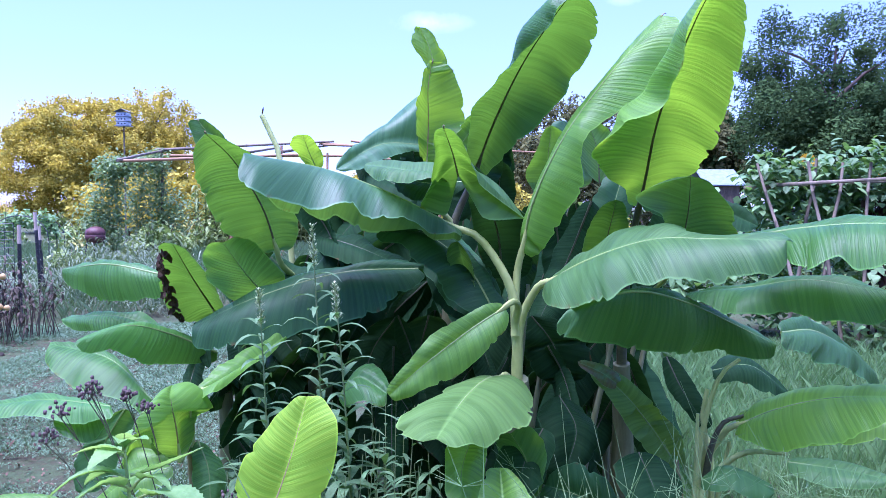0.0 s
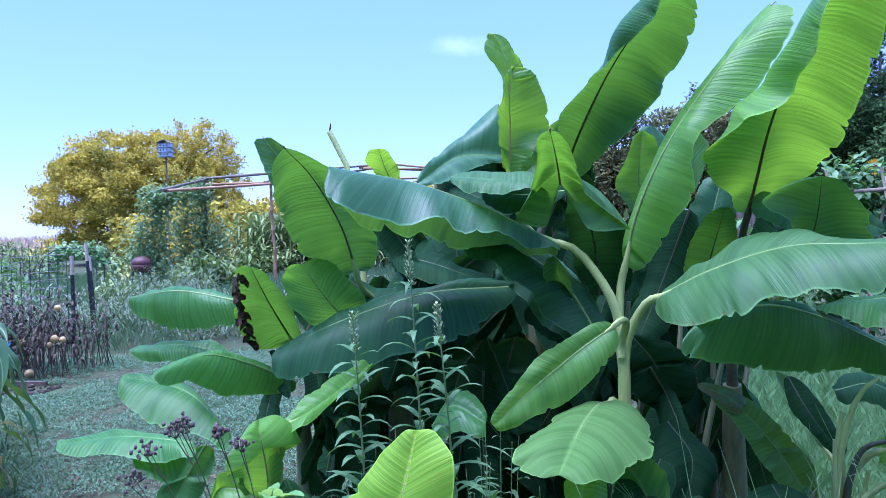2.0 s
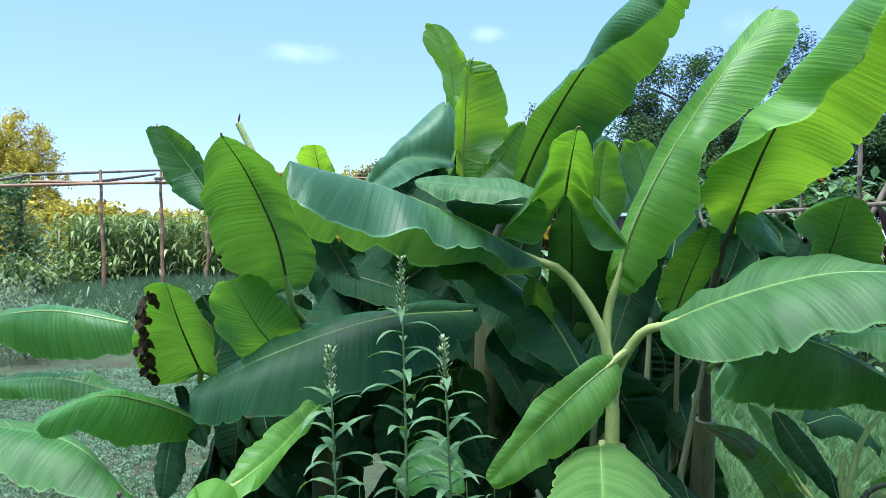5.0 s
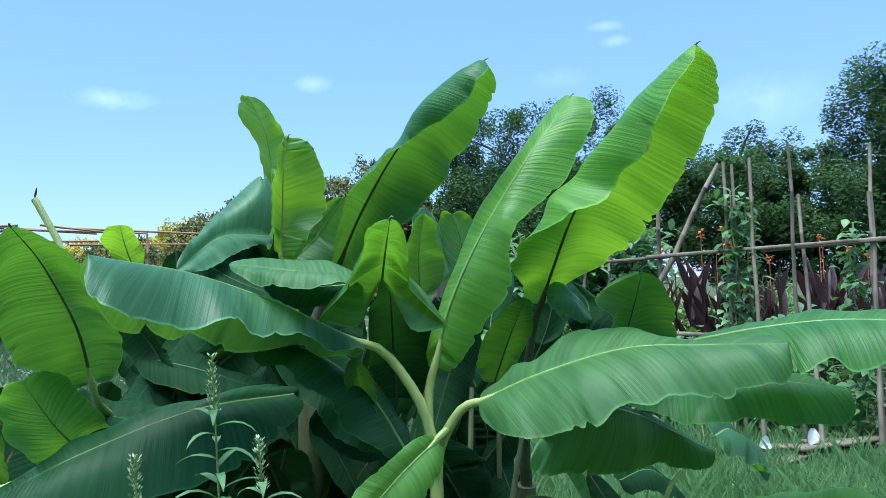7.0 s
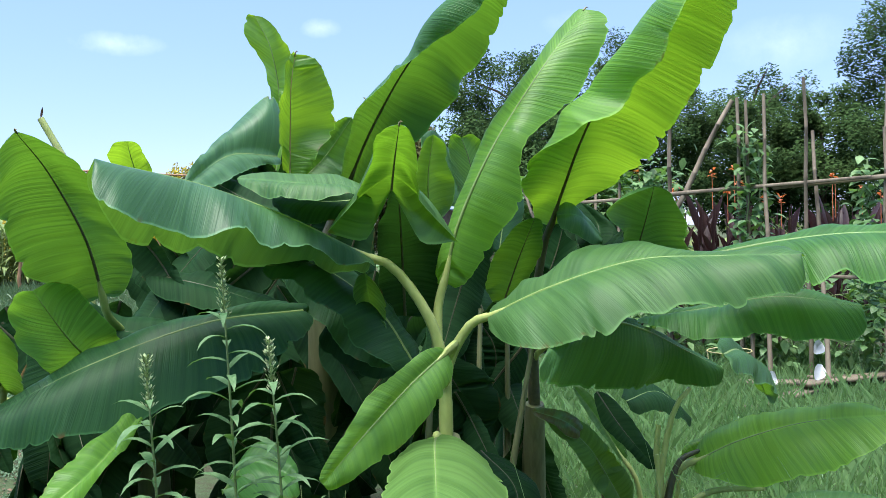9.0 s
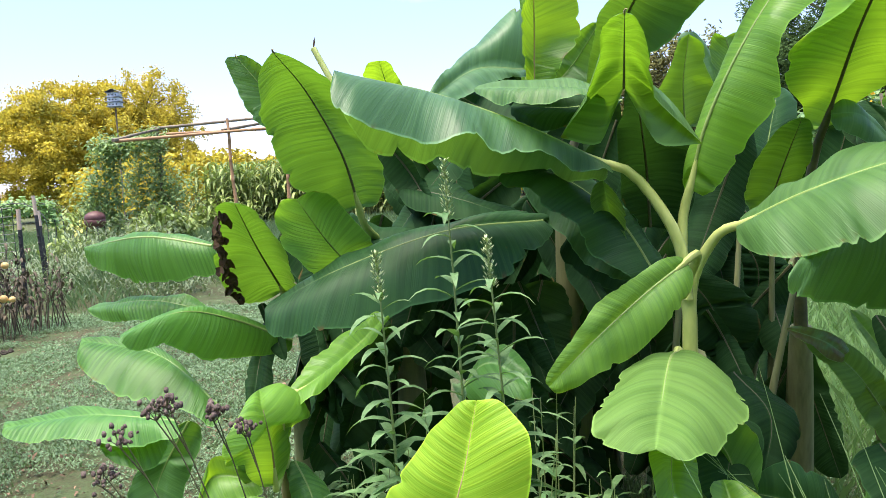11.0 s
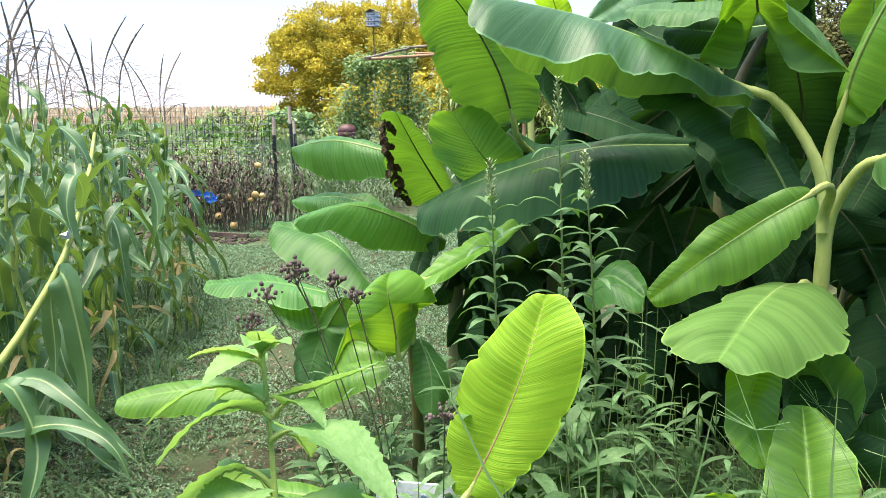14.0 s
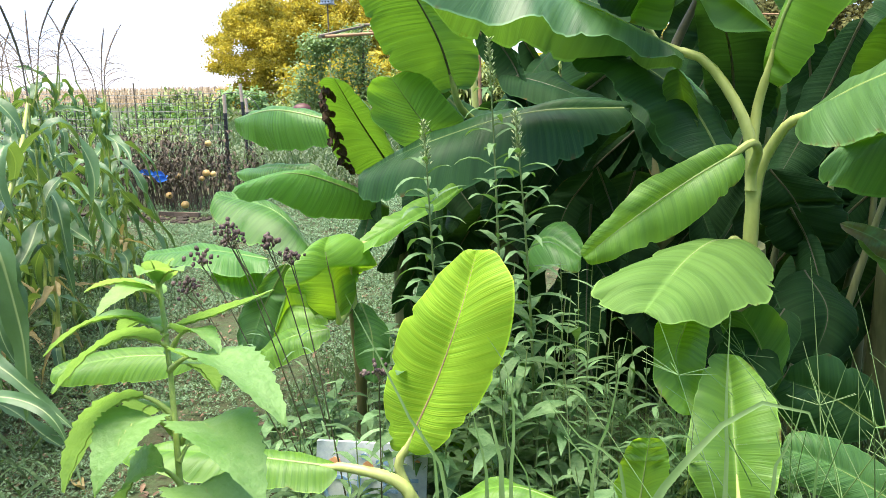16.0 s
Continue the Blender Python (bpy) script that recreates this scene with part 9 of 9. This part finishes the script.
def sunflower(at, height, face, size, seed):
    r = random.Random(seed)
    t = thing("sunflower", at, "tall sunflower with yellow petals and brown disc", "sunflower", "sunflowers")
    at = Vector(at)
    head = at + Vector((0, 0, height))
    f = Vector(face).normalized()
    settle(part("stem", Build().tube([at, at + Vector((0.03, 0, height * 0.6)), head], [0.018, 0.014, 0.008], 6), M_WEEDSTEM), t)
    side = f.cross(Vector((0, 0, 1))).normalized()
    up = side.cross(f)
    pt = Build()
    for k in range(26):
        a = 2 * math.pi * k / 26
        d = side * math.cos(a) + up * math.sin(a)
        pt.blade(head + d * size * 0.34, d + f * r.uniform(0.05, 0.35), f, size * 0.55, size * 0.2, 0.1, 3, 0.2)
    settle(part("petals", pt, M_PETAL), t)
    settle(part("disc", Build().blob(head + f * 0.01, (size * 0.4, size * 0.16, size * 0.4), seed, 0.05, 9), M_DISC), t)
    for k in range(9):
        a = r.uniform(0, 6.28)
        settle(part("leaf", Build().blade(at + Vector((0, 0, height * (0.25 + 0.075 * k))), (math.cos(a), math.sin(a), 0.4), (0, 0, 1), 0.26, 0.2, 1.2, 5, 0.15, 0.6), M_VINE), t)
    return t


sunflower((4.72, 10.4, 0), 2.10, (-0.3, -1, 0.1), 0.12, 1)
sunflower((2.05, 9.6, 0), 1.55, (-0.2, -1, -0.3), 0.11, 2)
sunflower((5.5, 10.0, 0), 1.95, (-0.5, -1, -0.4), 0.11, 3)
sunflower((2.2, 11.0, 0), 1.45, (0.1, -1, 0.0), 0.10, 4)

# shed with a grey-blue roof beyond the sunflowers
SX, SY, SZ = 9.18, 26.0, 2.39
t = thing("garden_shed", (SX, SY, 0), "small pale shed with a grey-blue roof", "shed")
settle(part("wall", Build().box((SX - 0.55, SY, 0), (SX + 0.45, SY + 2.0, SZ - 0.15)), M_BARK, smooth=False), t)
rf = Build()
for z in (0.0, 0.03):
    rf.grid([[(SX - 0.7, SY - 0.15, SZ - 0.2 + z), (SX + 0.6, SY - 0.15, SZ - 0.2 + z)], [(SX - 0.7, SY + 1.0, SZ + 0.35 + z), (SX + 0.6, SY + 1.0, SZ + 0.35 + z)], [(SX - 0.7, SY + 2.15, SZ - 0.2 + z), (SX + 0.6, SY + 2.15, SZ - 0.2 + z)]])
settle(part("roof", rf, M_GREYBLUE, smooth=False), t)
settle(part("door", Build().box((SX - 0.45, SY - 0.03, 0), (SX - 0.1, SY - 0.004, 1.9)), M_BAMBOO, smooth=False), t)

# wood and litter on the grass
t = thing("scrap_pile", (4.9, 6.1, 0), "pile of old grey boards with white scraps", "scrap")
for k in range(7):
    a = U(-0.3, 0.3)
    b = Build().box((-U(0.3, 0.7), -0.07, 0.0), (U(0.3, 0.7), 0.07, 0.03))
    o = part("board", b, M_BAMBOO, t)
    o.matrix_local = pose(0.25 * k - 0.5, U(-0.2, 0.2), 0.02 + 0.03 * (k % 3), 0, U(-4, 4), math.degrees(a))
for k, (x, y, z) in enumerate(((4.75, 6.0, 0.12), (5.05, 6.3, 0.28), (4.4, 6.2, 0.1))):
    t = thing("plastic_scrap", (x, y, z), "torn white plastic sheet lying on boards", "litter", "white litter")
    b = Build().blade((x, y, z), (0.4, 0.1, 0.8 - 0.3 * k), (0, -1, 0.3), 0.16, 0.13, 0.8, 4, 0.5)
    settle(part("sheet", b, M_PLASTIC), t)

# wire ring support standing in the grass
t = thing("plant_support", (4.49, 6.77, 0), "pale yellow wire ring support for plants", "plant support")
ring = [(4.50 + 0.2 * math.cos(k * math.pi / 8), 6.77 + 0.2 * math.sin(k * math.pi / 8), 0.29) for k in range(17)]
settle(part("ring", Build().tube(ring, 0.006, 5, False), M_RING), t)
for a in (0.4, 2.5, 4.6):
    settle(part("leg", Build().tube([(4.50 + 0.2 * math.cos(a), 6.77 + 0.2 * math.sin(a), 0.29), (4.50 + 0.16 * math.cos(a), 6.77 + 0.16 * math.sin(a), -0.02)], 0.006, 5), M_RING), t)

# ---- painted sign ----
t = thing("garden_sign", (-0.73, 2.44, 0), "weathered white board with blue painted letters", "sign")
S = pose(-0.725, 2.44, 0.185, 80, 2, 10) @ Matrix.Scale(1.32, 4)


def on_sign(ob):
    ob.matrix_world = S
    return settle(ob, t)


on_sign(part("board", Build().box((-0.115, -0.14, -0.012), (0.115, 0.14, 0.0)), M_SIGN, smooth=False))
cu = bpy.data.curves.new("letters", "FONT")
cu.body, cu.size, cu.extrude, cu.align_x = "OKEE", 0.082, 0.0012, "CENTER"
tmp = new("tmp", cu)
dg = bpy.context.evaluated_depsgraph_get()
me = bpy.data.meshes.new_from_object(tmp.evaluated_get(dg))
bpy.data.objects.remove(tmp)
lt = part("letters", me, M_SIGNBLUE, None, "blue painted letters")
lt.data.materials.clear()
lt.data.materials.append(M_SIGNBLUE)
lt.matrix_world = S @ pose(0.0, 0.015, 0.003)
settle(lt, t)
for k in range(7):
    b = Build().tube([(0, 0, 0.001), (0, 0, 0.003)], U(0.006, 0.014), 7)
    o = part("paint_dab", b, M_SIGNORANGE if k % 2 else M_SIGNBLUE)
    o.matrix_world = S @ pose(U(-0.10, 0.10), U(0.09, 0.13), 0.0)
    settle(o, t)
settle(part("stake", Build().tube([(-0.73, 2.485, 0), (-0.73, 2.475, 0.30)], 0.013, 6), M_BAMBOO), t)

# cut flower stalk standing above the leaves
t = thing("cut_stalk", (-0.86, 4.32, 0), "cut pale green banana flower stalk", "stalk")
line, _ = spline([(-0.80, 4.3, 0), (-0.82, 4.33, 1.2), (-0.89, 4.36, 1.78), (-0.99, 4.4, 2.0)], 10)
settle(part("stalk", Build().tube(line, [0.021 - 0.0007 * i for i in range(11)], 8), M_PETIOLE), t)
settle(part("dried_tip", Build().blade(line[-1], (0.2, 0, 1), (0, 1, 0), 0.05, 0.01, -0.2, 3), M_DRY), t)

# dried ragged edge of the brown leaf
b = Build()
top, low = Vector((-1.17, 3.34, 1.325)), Vector((-1.235, 3.74, 0.985))
for k in range(46):
    s = k / 45
    p = top.lerp(low, s) + Vector((-0.028 * math.sin(math.pi * s), -0.012, 0.012 * math.sin(math.pi * s)))
    b.blade(p + Vector((U(-0.012, 0.014), U(-0.008, 0.008), U(-0.01, 0.01))), (U(-0.6, 0.6), U(-0.4, 0.4), U(-1.0, 0.0)), (U(-0.6, 0.6), -1, U(-0.3, 0.3)), U(0.025, 0.055), U(0.018, 0.034), U(0.3, 0.9), 4, 0.5, 0.8, U(-1.2, 1.2), 0.2)
settle(part("dried_edge", b, M_DRY, None, "dry dark brown curled edge"), plants["left"])
